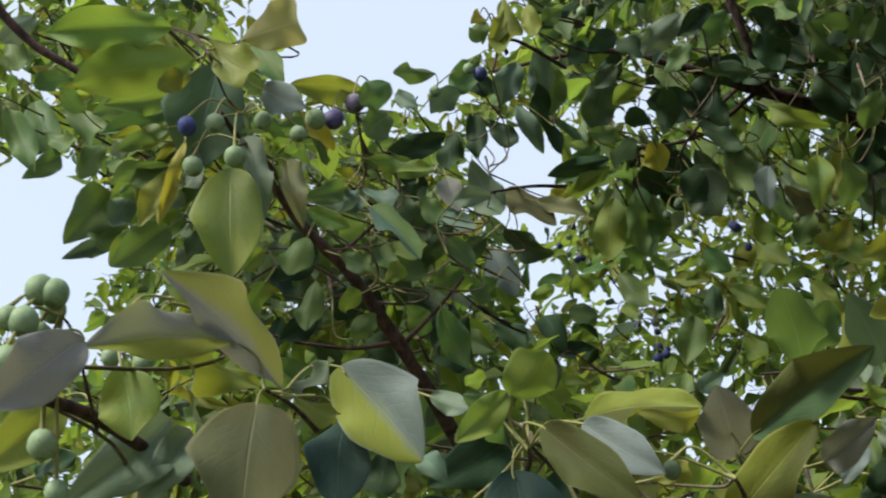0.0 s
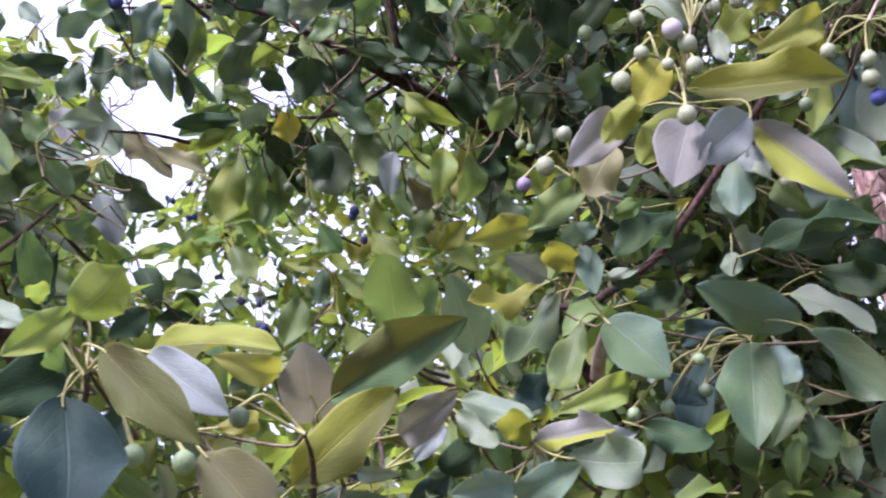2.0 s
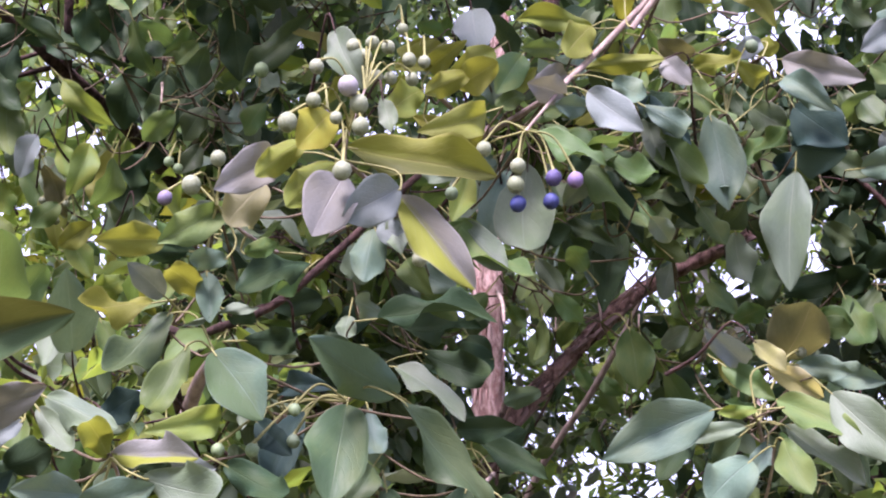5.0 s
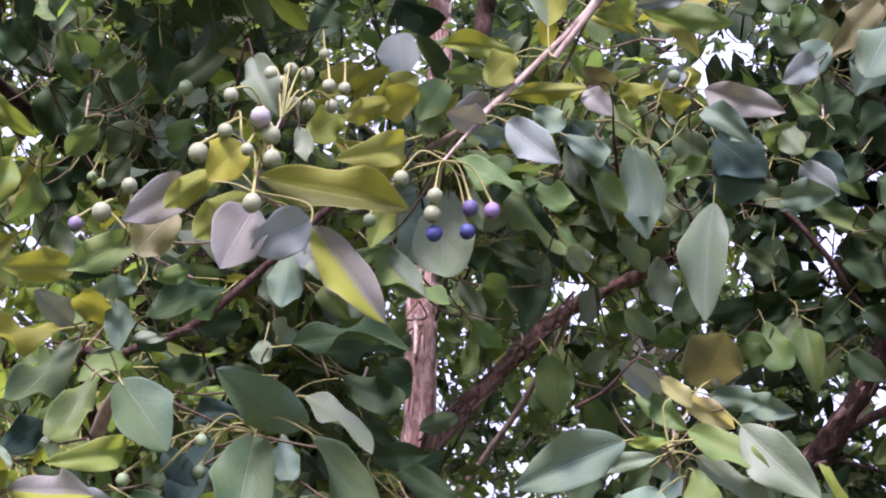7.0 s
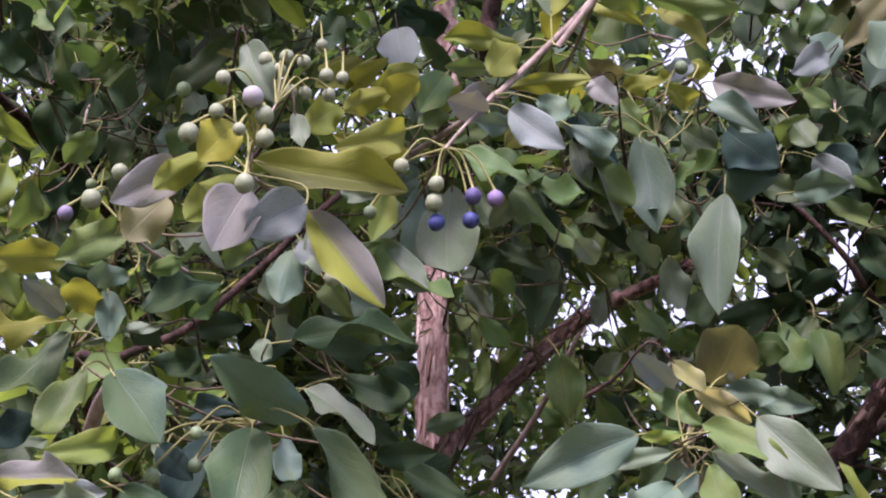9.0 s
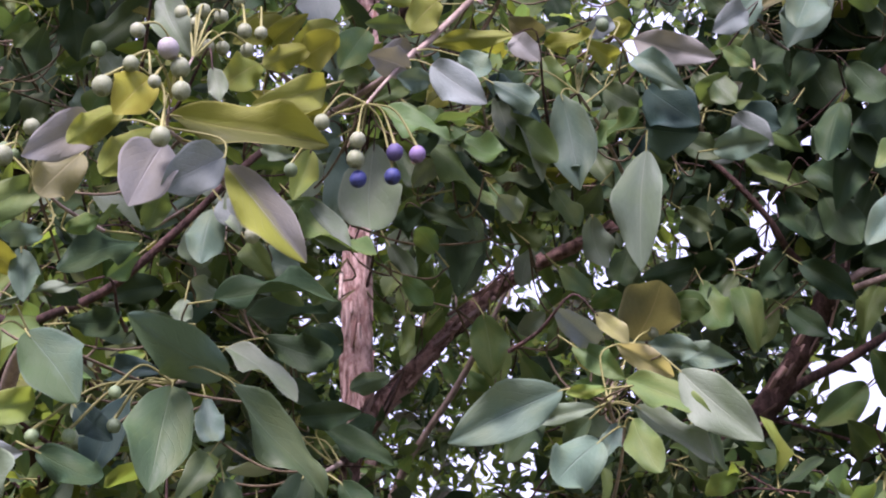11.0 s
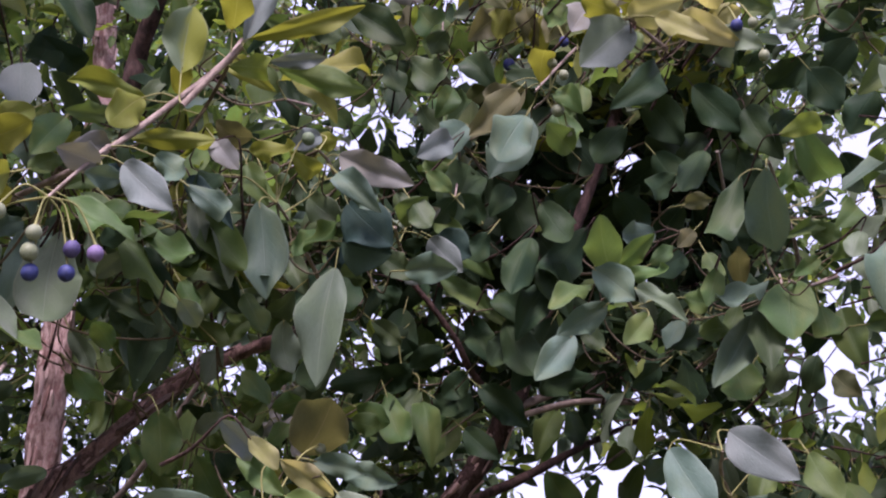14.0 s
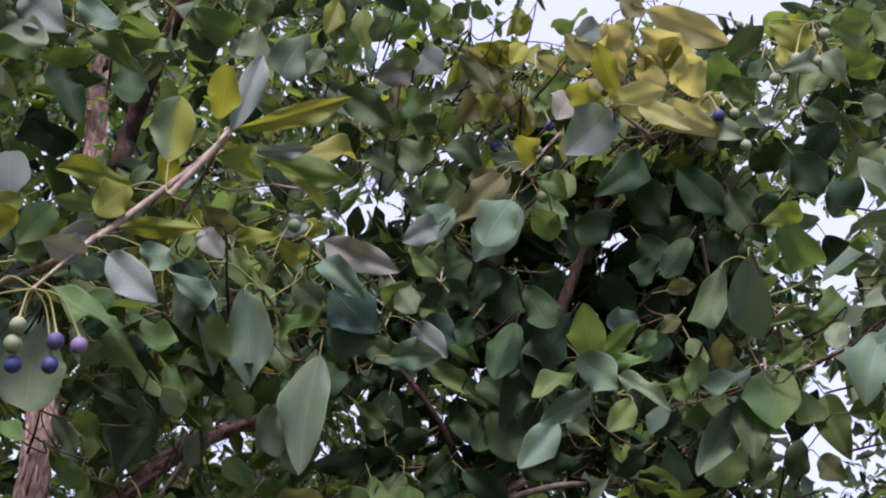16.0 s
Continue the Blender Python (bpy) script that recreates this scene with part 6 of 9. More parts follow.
s.leaf((0.258, 1.168, 2.371), (0.225, 1.148, 2.365), 0.022, -126, 'g')
s.berry((0.357, 1.434, 2.659), 0.0075, 'dgreen')
s.berry((0.381, 1.430, 2.653), 0.0075, 'dgreen')
s.berry((0.395, 1.413, 2.676), 0.0075, 'dgreen')
s.berry((0.403, 1.435, 2.631), 0.0075, 'dgreen')
s.berry((0.420, 1.390, 2.701), 0.0090, 'dgreen')
s = Sprig(right_tree, (0.490, 1.269, 2.455, 0.0020), (0.460, 1.178, 2.422, 0.0012))
s.leaf((0.450, 1.277, 2.508), (0.438, 1.267, 2.442), 0.035, -39, 'g')
s.leaf((0.512, 1.165, 2.453), (0.519, 1.150, 2.400), 0.029, 58, 'o')
s.leaf((0.502, 1.081, 2.392), (0.508, 1.068, 2.346), 0.024, 60, 'c')
s.leaf((0.509, 1.166, 2.448), (0.480, 1.160, 2.412), 0.029, -91, 'y')
s.leaf((0.517, 1.263, 2.497), (0.471, 1.252, 2.449), 0.032, -96, 'g')
s.leaf((0.398, 1.231, 2.405), (0.365, 1.222, 2.355), 0.031, -86, 'd')
s.leaf((0.349, 1.245, 2.403), (0.309, 1.232, 2.372), 0.026, -104, 'g')
s.leaf((0.413, 1.334, 2.631), (0.437, 1.290, 2.623), 0.032, 133, 'g')
s = Sprig(right_tree, (0.476, 1.334, 2.136, 0.0019), (0.458, 1.236, 2.109, 0.0012))
s.leaf((0.401, 1.226, 2.103), (0.383, 1.215, 2.031), 0.039, -50, 'd')
s.leaf((0.488, 1.445, 2.179), (0.483, 1.432, 2.134), 0.024, -5, 'g')
s.leaf((0.359, 1.230, 2.016), (0.401, 1.158, 2.014), 0.028, 116, 'd')
s.leaf((0.440, 1.161, 2.084), (0.471, 1.118, 2.055), 0.020, 62, 'g')
s.leaf((0.580, 1.252, 2.268), (0.545, 1.241, 2.216), 0.023, -74, 'l')
s.leaf((0.569, 1.242, 2.269), (0.581, 1.213, 2.268), 0.022, 124, 'l')
s.leaf((0.570, 1.262, 2.243), (0.587, 1.221, 2.241), 0.019, 123, 'l')
s.leaf((0.559, 1.400, 2.215), (0.578, 1.375, 2.186), 0.028, 86, 'l')
s.leaf((0.569, 1.429, 2.152), (0.562, 1.420, 2.120), 0.017, -20, 'l')
s.leaf((0.517, 1.195, 2.090), (0.488, 1.182, 2.034), 0.029, -59, 'd')
s = Sprig(right_tree, (0.670, 1.137, 2.164, 0.0017), (0.623, 1.046, 2.141, 0.0011))
s.leaf((0.581, 0.963, 2.123), (0.593, 0.937, 2.118), 0.016, 116, 'o')
s.leaf((0.543, 0.945, 2.081), (0.499, 0.933, 2.063), 0.025, -104, 'b')
s.leaf((0.574, 0.900, 2.033), (0.560, 0.893, 1.998), 0.019, -45, 'g')
s.leaf((0.848, 1.156, 2.064), (0.859, 1.132, 2.036), 0.030, 81, 'o')
s.leaf((0.574, 0.955, 2.149), (0.538, 0.948, 2.122), 0.023, -93, 'd')
s.leaf((0.627, 1.013, 2.027), (0.574, 1.000, 1.999), 0.021, -92, 'd')
s.leaf((0.594, 0.970, 2.103), (0.574, 0.965, 2.081), 0.016, -79, 'o')
s.leaf((0.713, 0.996, 2.010), (0.704, 0.939, 2.031), 0.026, 148, 'd')
s = Sprig(right_tree, (0.553, 1.475, 2.074, 0.0020), (0.520, 1.374, 2.065, 0.0012))
s.leaf((0.430, 1.159, 2.005), (0.441, 1.137, 1.961), 0.026, 60, 'd')
s.leaf((0.479, 1.311, 2.040), (0.455, 1.287, 1.969), 0.036, -35, 'g')
s.leaf((0.444, 1.304, 2.048), (0.428, 1.288, 1.998), 0.030, -36, 'g')
s.leaf((0.589, 1.289, 2.037), (0.561, 1.270, 1.980), 0.030, -45, 'g')
s.leaf((0.602, 1.284, 2.036), (0.607, 1.262, 1.989), 0.024, 44, 'd')
s.leaf((0.478, 1.257, 2.390), (0.451, 1.244, 2.335), 0.030, -66, 'g')
s.leaf((0.672, 1.255, 2.322), (0.694, 1.226, 2.285), 0.026, 95, 'g')
s.leaf((0.659, 1.111, 2.152), (0.612, 1.095, 2.116), 0.032, -86, 'd')
# near-black leaves paint the shade inside the right crown
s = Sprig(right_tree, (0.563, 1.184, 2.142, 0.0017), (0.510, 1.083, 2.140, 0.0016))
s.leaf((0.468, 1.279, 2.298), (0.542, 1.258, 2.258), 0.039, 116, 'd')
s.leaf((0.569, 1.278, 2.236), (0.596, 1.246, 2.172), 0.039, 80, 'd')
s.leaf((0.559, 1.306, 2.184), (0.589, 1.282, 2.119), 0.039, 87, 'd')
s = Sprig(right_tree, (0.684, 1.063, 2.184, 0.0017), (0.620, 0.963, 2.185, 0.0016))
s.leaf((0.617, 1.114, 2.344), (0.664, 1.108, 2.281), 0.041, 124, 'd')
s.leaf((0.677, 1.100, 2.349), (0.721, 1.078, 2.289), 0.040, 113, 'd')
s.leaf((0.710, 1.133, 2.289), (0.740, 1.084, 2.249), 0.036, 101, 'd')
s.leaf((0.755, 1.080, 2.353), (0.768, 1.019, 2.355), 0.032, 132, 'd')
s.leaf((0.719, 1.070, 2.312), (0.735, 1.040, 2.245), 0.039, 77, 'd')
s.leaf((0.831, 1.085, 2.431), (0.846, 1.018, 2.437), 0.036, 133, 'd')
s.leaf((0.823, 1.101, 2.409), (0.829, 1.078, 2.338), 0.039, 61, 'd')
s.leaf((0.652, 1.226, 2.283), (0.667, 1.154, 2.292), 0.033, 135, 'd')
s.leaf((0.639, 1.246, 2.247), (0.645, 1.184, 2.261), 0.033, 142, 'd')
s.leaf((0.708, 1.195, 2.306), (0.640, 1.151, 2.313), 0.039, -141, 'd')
s = Sprig(right_tree, (0.633, 1.034, 2.370, 0.0017), (0.573, 0.955, 2.332, 0.0011))
s.leaf((0.558, 0.970, 2.358), (0.511, 0.930, 2.366), 0.026, -154, 'k')
s.leaf((0.566, 0.960, 2.367), (0.583, 0.910, 2.363), 0.023, 133, 'k')
s.leaf((0.576, 0.927, 2.308), (0.534, 0.899, 2.311), 0.024, -148, 'c')
s.leaf((0.585, 0.920, 2.318), (0.597, 0.876, 2.317), 0.022, 134, 'k')
s.leaf((0.577, 0.889, 2.271), (0.594, 0.849, 2.261), 0.019, 123, 'k')
s.leaf((0.518, 0.973, 2.364), (0.482, 0.944, 2.369), 0.023, -151, 'c')
s.leaf((0.513, 0.939, 2.320), (0.487, 0.934, 2.280), 0.024, -83, 'c')
s.leaf((0.596, 0.868, 2.293), (0.613, 0.844, 2.262), 0.021, 102, 'g')
s.leaf((0.634, 0.887, 2.346), (0.610, 0.883, 2.299), 0.022, -71, 'g')
s.leaf((0.532, 1.060, 2.413), (0.491, 1.038, 2.410), 0.022, -137, 'c')
s.leaf((0.507, 1.160, 2.475), (0.449, 1.128, 2.469), 0.023, -135, 'c')
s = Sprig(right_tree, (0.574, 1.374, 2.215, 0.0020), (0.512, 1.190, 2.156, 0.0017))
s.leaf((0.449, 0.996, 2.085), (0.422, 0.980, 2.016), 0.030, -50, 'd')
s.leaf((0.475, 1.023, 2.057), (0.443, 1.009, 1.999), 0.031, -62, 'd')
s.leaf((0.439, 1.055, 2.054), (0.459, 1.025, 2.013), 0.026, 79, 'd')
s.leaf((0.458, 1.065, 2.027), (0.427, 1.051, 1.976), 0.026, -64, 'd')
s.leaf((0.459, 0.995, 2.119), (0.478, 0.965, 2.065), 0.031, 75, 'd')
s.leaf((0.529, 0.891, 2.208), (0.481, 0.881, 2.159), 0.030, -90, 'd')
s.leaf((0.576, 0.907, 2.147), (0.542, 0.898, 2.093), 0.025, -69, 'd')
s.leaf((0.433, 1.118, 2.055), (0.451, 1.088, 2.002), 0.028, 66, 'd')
s = Sprig(centre_tree, (-0.096, 0.952, 1.936, 0.0012), (-0.070, 0.900, 1.928, 0.0012))
s.leaf((0.024, 0.873, 1.986), (-0.020, 0.830, 1.981), 0.025, -122, 'y')
s.leaf((-0.117, 0.978, 2.152), (-0.171, 0.982, 2.095), 0.026, -103, 'e')
s.leaf((-0.048, 0.870, 1.915), (-0.053, 0.852, 1.865), 0.026, -25, 'b')
s.leaf((-0.038, 0.859, 1.923), (-0.029, 0.847, 1.891), 0.016, 43, 'p')
s.leaf((-0.031, 0.957, 1.922), (0.015, 0.923, 1.891), 0.025, 93, 'b')
s.leaf((-0.062, 0.866, 1.849), (-0.064, 0.858, 1.827), 0.015, -24, 'p')
s.berry((-0.033, 0.798, 2.032), 0.0040, 'pale')
s.berry((-0.068, 0.681, 1.904), 0.0028, 'purple')
s.berry((-0.102, 0.759, 1.728), 0.0049, 'dgreen')
s.berry((-0.081, 0.777, 1.735), 0.0038, 'dgreen')
s = Sprig(centre_tree, (-0.112, 0.910, 1.783, 0.0011), (-0.091, 0.807, 1.766, 0.0007))
s.leaf((-0.098, 0.817, 1.778), (-0.066, 0.787, 1.777), 0.015, 82, 'n')
s.leaf((-0.090, 0.904, 1.825), (-0.112, 0.885, 1.808), 0.012, -89, 'l')
s.leaf((-0.163, 0.722, 1.750), (-0.180, 0.702, 1.727), 0.019, -79, 'n')
s.leaf((-0.144, 0.689, 1.700), (-0.107, 0.660, 1.696), 0.017, 105, 'v')
s.leaf((-0.046, 0.869, 1.786), (-0.035, 0.851, 1.747), 0.018, 36, 'b')
s = Sprig(centre_tree, (0.148, 0.958, 2.029, 0.0013), (0.136, 0.889, 2.012, 0.0008))
s.leaf((0.095, 0.848, 2.014), (0.072, 0.834, 1.990), 0.014, -92, 'n')
s.leaf((0.141, 0.900, 2.038), (0.174, 0.872, 1.998), 0.019, 60, 'n')
s.leaf((0.374, 0.986, 2.164), (0.335, 0.968, 2.129), 0.025, -92, 'v')
s.leaf((0.404, 1.115, 2.209), (0.423, 1.098, 2.134), 0.041, 80, 'd')
s.leaf((0.439, 1.118, 2.207), (0.454, 1.092, 2.138), 0.039, 64, 'd')
s.leaf((0.284, 1.066, 2.073), (0.319, 1.030, 2.052), 0.026, 106, 'n')
s.leaf((0.084, 0.913, 2.044), (0.058, 0.897, 2.017), 0.017, -92, 'g')
s.leaf((0.114, 0.918, 2.007), (0.155, 0.884, 1.965), 0.022, 65, 'g')
s.leaf((0.101, 0.913, 1.990), (0.143, 0.892, 1.927), 0.026, 45, 'g')
s.leaf((0.162, 0.927, 2.028), (0.178, 0.905, 1.971), 0.026, 60, 'g')
s.leaf((0.191, 0.958, 2.066), (0.172, 0.943, 2.023), 0.023, -60, 'd')
s.leaf((0.205, 0.966, 2.097), (0.228, 0.939, 2.028), 0.026, 25, 'g')
s = Sprig(right_tree, (0.574, 1.261, 2.051, 0.0017), (0.501, 1.122, 2.017, 0.0016))
s.leaf((0.443, 1.046, 2.026), (0.460, 1.013, 1.961), 0.034, 65, 'd')
s.leaf((0.487, 1.040, 2.031), (0.448, 1.035, 1.959), 0.034, -74, 'd')
s.leaf((0.436, 1.098, 1.982), (0.464, 1.059, 1.938), 0.028, 84, 'd')
s.leaf((0.467, 1.018, 2.073), (0.481, 0.990, 2.014), 0.030, 64, 'd')
s.leaf((0.505, 1.000, 2.106), (0.455, 0.980, 2.038), 0.034, -70, 'd')
s.leaf((0.433, 1.129, 1.950), (0.456, 1.098, 1.915), 0.024, 81, 'd')
s = Sprig(right_tree, (0.676, 1.079, 2.476, 0.0019), (0.622, 1.002, 2.431, 0.0017))
s.leaf((0.519, 0.966, 2.385), (0.544, 0.920, 2.367), 0.028, 123, 'k')
s.leaf((0.581, 0.963, 2.437), (0.656, 0.940, 2.397), 0.036, 129, 'k', 0)
s.leaf((0.621, 0.947, 2.370), (0.544, 0.914, 2.369), 0.029, -140, 'k', 0)
s.leaf((0.581, 0.924, 2.319), (0.590, 0.872, 2.322), 0.031, 139, 'k')
s.leaf((0.575, 0.882, 2.278), (0.567, 0.846, 2.288), 0.024, 162, 'k')
s.leaf((0.589, 0.878, 2.284), (0.595, 0.833, 2.288), 0.031, 141, 'g')
s.leaf((0.567, 0.965, 2.349), (0.573, 0.924, 2.354), 0.028, 144, 'k')
s.leaf((0.627, 0.896, 2.343), (0.635, 0.845, 2.345), 0.027, 139, 'e')
s.leaf((0.618, 0.867, 2.290), (0.621, 0.819, 2.296), 0.025, 143, 'e')
s.leaf((0.523, 0.952, 2.395), (0.492, 0.947, 2.362), 0.026, -98, 'v')
s.leaf((0.497, 1.151, 2.483), (0.511, 1.109, 2.482), 0.027, 138, 'y')
s.leaf((0.492, 1.175, 2.449), (0.453, 1.167, 2.405), 0.039, -95, 'c')
s.leaf((0.501, 1.078, 2.397), (0.519, 1.056, 2.362), 0.030, 95, 'g')
s = Sprig(right_tree, (0.221, 1.307, 2.539, 0.0020), (0.221, 1.215, 2.490, 0.0012))
s.leaf((0.211, 1.235, 2.509), (0.161, 1.200, 2.503), 0.039, -132, 'g')
s.leaf((0.228, 1.181, 2.483), (0.218, 1.169, 2.427), 0.038, -41, 'p')
s.leaf((0.190, 1.250, 2.484), (0.154, 1.218, 2.484), 0.032, -136, 'b')
s.leaf((0.247, 1.244, 2.566), (0.216, 1.235, 2.527), 0.034, -102, 'g')
s.leaf((0.359, 1.261, 2.582), (0.330, 1.249, 2.541), 0.035, -90, 'g')
s.leaf((0.396, 1.246, 2.598), (0.365, 1.230, 2.545), 0.042, -79, 'g')
s.leaf((0.473, 1.222, 2.583), (0.436, 1.214, 2.547), 0.032, -104, 'g')
s.leaf((0.431, 1.224, 2.599), (0.453, 1.202, 2.563), 0.028, 99, 'l')
s.leaf((0.401, 1.203, 2.456), (0.419, 1.172, 2.410), 0.039, 79, 'g')
s.leaf((0.320, 1.187, 2.427), (0.369, 1.149, 2.370), 0.038, 103, 'e')
s.leaf((0.281, 1.203, 2.413), (0.313, 1.170, 2.371), 0.031, 97, 'e')
s.leaf((0.377, 1.152, 2.352), (0.409, 1.115, 2.303), 0.036, 95, 'e')
s.leaf((0.432, 1.130, 2.351), (0.454, 1.104, 2.305), 0.029, 88, 'e')
s.leaf((0.290, 1.136, 2.317), (0.268, 1.126, 2.261), 0.032, -69, 'd')
s.leaf((0.357, 1.257, 2.596), (0.363, 1.242, 2.528), 0.028, 42, 'l')
s = Sprig(right_tree, (0.327, 1.118, 2.180, 0.0016), (0.286, 0.987, 2.119, 0.0010))
s.leaf((0.281, 0.978, 2.081), (0.311, 0.942, 2.030), 0.041, 81, 'n', 0)
s.leaf((0.259, 0.923, 2.077), (0.285, 0.893, 2.035), 0.021, 85, 'b')
s.leaf((0.319, 1.027, 2.062), (0.343, 0.999, 2.033), 0.024, 88, 'e')
s.leaf((0.333, 0.983, 2.030), (0.361, 0.940, 2.017), 0.027, 109, 'b')
s.leaf((0.363, 1.004, 2.075), (0.385, 0.977, 2.051), 0.030, 94, 'n')
s.leaf((0.339, 0.996, 2.105), (0.354, 0.976, 2.067), 0.024, 73, 'e')
s.leaf((0.257, 1.024, 2.105), (0.282, 0.996, 2.069), 0.027, 86, 'e')
s.leaf((0.174, 1.024, 2.059), (0.209, 0.986, 2.008), 0.029, 80, 'e')
s.leaf((0.216, 1.015, 2.041), (0.174, 0.984, 2.041), 0.024, -122, 'd')
s = Sprig(right_tree, (0.808, 0.936, 2.445, 0.0017), (0.741, 0.878, 2.373, 0.0016))
s.leaf((0.702, 0.901, 2.392), (0.651, 0.877, 2.389), 0.028, -145, 'l')
s.leaf((0.744, 0.888, 2.393), (0.753, 0.843, 2.390), 0.034, 133, 'g')
s.leaf((0.747, 0.856, 2.338), (0.705, 0.829, 2.342), 0.032, -157, 'g')
s.leaf((0.759, 0.899, 2.358), (0.771, 0.863, 2.350), 0.028, 123, 'l')
s.leaf((0.702, 0.890, 2.300), (0.718, 0.864, 2.275), 0.021, 105, 'e')
s.leaf((0.804, 0.924, 2.298), (0.756, 0.918, 2.253), 0.034, -87, 'g')
s.leaf((0.728, 0.909, 2.364), (0.695, 0.905, 2.314), 0.028, -77, 'g')
s.leaf((0.802, 0.897, 2.443), (0.806, 0.884, 2.400), 0.029, 71, 'g')
s = Sprig(centre_tree, (0.223, 1.050, 2.063, 0.0014), (0.189, 0.962, 2.043, 0.0013))
s.leaf((0.069, 0.902, 2.016), (0.111, 0.869, 1.981), 0.021, 43, 'g')
s.leaf((0.164, 0.928, 2.036), (0.183, 0.902, 1.968), 0.025, 30, 'p')
s.leaf((0.240, 1.006, 2.049), (0.276, 0.951, 2.050), 0.021, 76, 'g')
s.leaf((0.333, 1.024, 2.122), (0.346, 1.009, 2.093), 0.018, 82, 'e')
s.leaf((0.089, 0.928, 2.028), (0.124, 0.900, 1.985), 0.021, 38, 'e')
s.leaf((0.130, 0.950, 2.015), (0.118, 0.935, 1.969), 0.016, -31, 'e')
s.leaf((0.162, 1.035, 2.027), (0.199, 1.003, 1.999), 0.018, 70, 'e')
s.leaf((0.231, 1.051, 2.027), (0.194, 1.029, 1.995), 0.019, -88, 'e')
s.leaf((0.254, 1.064, 2.066), (0.264, 1.049, 2.028), 0.022, 58, 'e')
s.leaf((0.199, 0.970, 2.038), (0.169, 0.952, 2.003), 0.016, -82, 'e')
s.leaf((0.262, 1.008, 2.068), (0.239, 0.994, 2.031), 0.017, -70, 'g')
s.leaf((0.103, 1.046, 1.999), (0.137, 1.018, 1.973), 0.017, 79, 'e')
s.leaf((0.080, 0.984, 2.025), (0.101, 0.962, 1.972), 0.020, 39, 'e')
s = Sprig(left_tree, (-0.398, 1.376, 2.005, 0.0019), (-0.382, 1.271, 1.988, 0.0012))
s.leaf((-0.300, 1.212, 1.997), (-0.326, 1.168, 1.963), 0.025, -82, 'l')
s.leaf((-0.407, 1.358, 2.098), (-0.371, 1.344, 2.049), 0.029, 72, 'l')
s.leaf((-0.455, 1.426, 2.170), (-0.431, 1.407, 2.106), 0.030, 44, 'y')
s.leaf((-0.544, 1.497, 2.182), (-0.501, 1.482, 2.126), 0.029, 72, 'l')
s.leaf((-0.294, 1.301, 2.078), (-0.323, 1.254, 2.040), 0.027, -84, 'l')
s.leaf((-0.365, 1.359, 2.140), (-0.330, 1.346, 2.097), 0.026, 78, 'g')
s.leaf((-0.473, 1.451, 2.088), (-0.441, 1.434, 2.031), 0.028, 59, 'l')
s.leaf((-0.626, 1.582, 2.167), (-0.578, 1.568, 2.118), 0.028, 77, 'l')
s.leaf((-0.322, 1.219, 1.958), (-0.292, 1.204, 1.911), 0.028, 63, 'g')
s = Sprig(left_tree, (-0.699, 0.660, 2.090, 0.0016), (-0.641, 0.603, 2.042, 0.0012), (-0.610, 0.572, 2.008, 0.0008))
s.leaf((-0.612, 0.530, 1.966), (-0.632, 0.518, 1.942), 0.020, -114, 'l')
s.leaf((-0.603, 0.564, 1.982), (-0.614, 0.536, 1.953), 0.017, -125, 'g')
s.leaf((-0.611, 0.604, 2.016), (-0.634, 0.582, 2.003), 0.012, -109, 'l')
s.leaf((-0.616, 0.543, 2.017), (-0.636, 0.525, 1.996), 0.015, -105, 'l')
s.leaf((-0.620, 0.594, 2.034), (-0.662, 0.582, 2.034), 0.013, -152, 'l')
s.leaf((-0.597, 0.554, 2.043), (-0.626, 0.531, 2.040), 0.014, -150, 'g')
s.leaf((-0.566, 0.549, 1.955), (-0.579, 0.538, 1.936), 0.016, -98, 'e')
s.leaf((-0.553, 0.533, 1.978), (-0.576, 0.522, 1.973), 0.012, -140, 'g')
s = Sprig(left_tree, (-0.668, 0.620, 2.106, 0.0016), (-0.612, 0.565, 2.056, 0.0012), (-0.580, 0.534, 2.020, 0.0008))
s.leaf((-0.547, 0.513, 1.999), (-0.564, 0.498, 1.938), 0.010, -108, 'Y')
s.leaf((-0.580, 0.530, 2.001), (-0.600, 0.492, 1.986), 0.014, -138, 'g')
s.leaf((-0.555, 0.509, 2.012), (-0.594, 0.499, 2.010), 0.013, -130, 'g')
s.leaf((-0.582, 0.523, 2.018), (-0.591, 0.491, 2.015), 0.012, -98, 'y')
s.leaf((-0.574, 0.535, 2.021), (-0.613, 0.523, 1.982), 0.014, -160, 'y')
s = Sprig(left_tree, (-0.728, 0.870, 2.061, 0.0016), (-0.675, 0.806, 2.020, 0.0012), (-0.646, 0.769, 1.989, 0.0008))
s.leaf((-0.688, 0.750, 1.972), (-0.698, 0.742, 1.934), 0.021, -73, 'd')
s.leaf((-0.603, 0.761, 1.931), (-0.577, 0.763, 1.894), 0.023, 102, 'd')
s.leaf((-0.645, 0.740, 1.936), (-0.645, 0.770, 1.912), 0.020, 143, 'e')
s.leaf((-0.642, 0.773, 1.989), (-0.613, 0.794, 1.960), 0.025, 90, 'd')
s.leaf((-0.588, 0.799, 1.994), (-0.597, 0.787, 1.959), 0.023, -110, 'e')
s.leaf((-0.650, 0.742, 2.003), (-0.673, 0.775, 1.957), 0.022, -174, 'e')
s.leaf((-0.666, 0.725, 2.005), (-0.662, 0.736, 1.971), 0.022, 90, 'd')
s.leaf((-0.592, 0.751, 2.022), (-0.609, 0.731, 2.001), 0.020, -77, 'g')
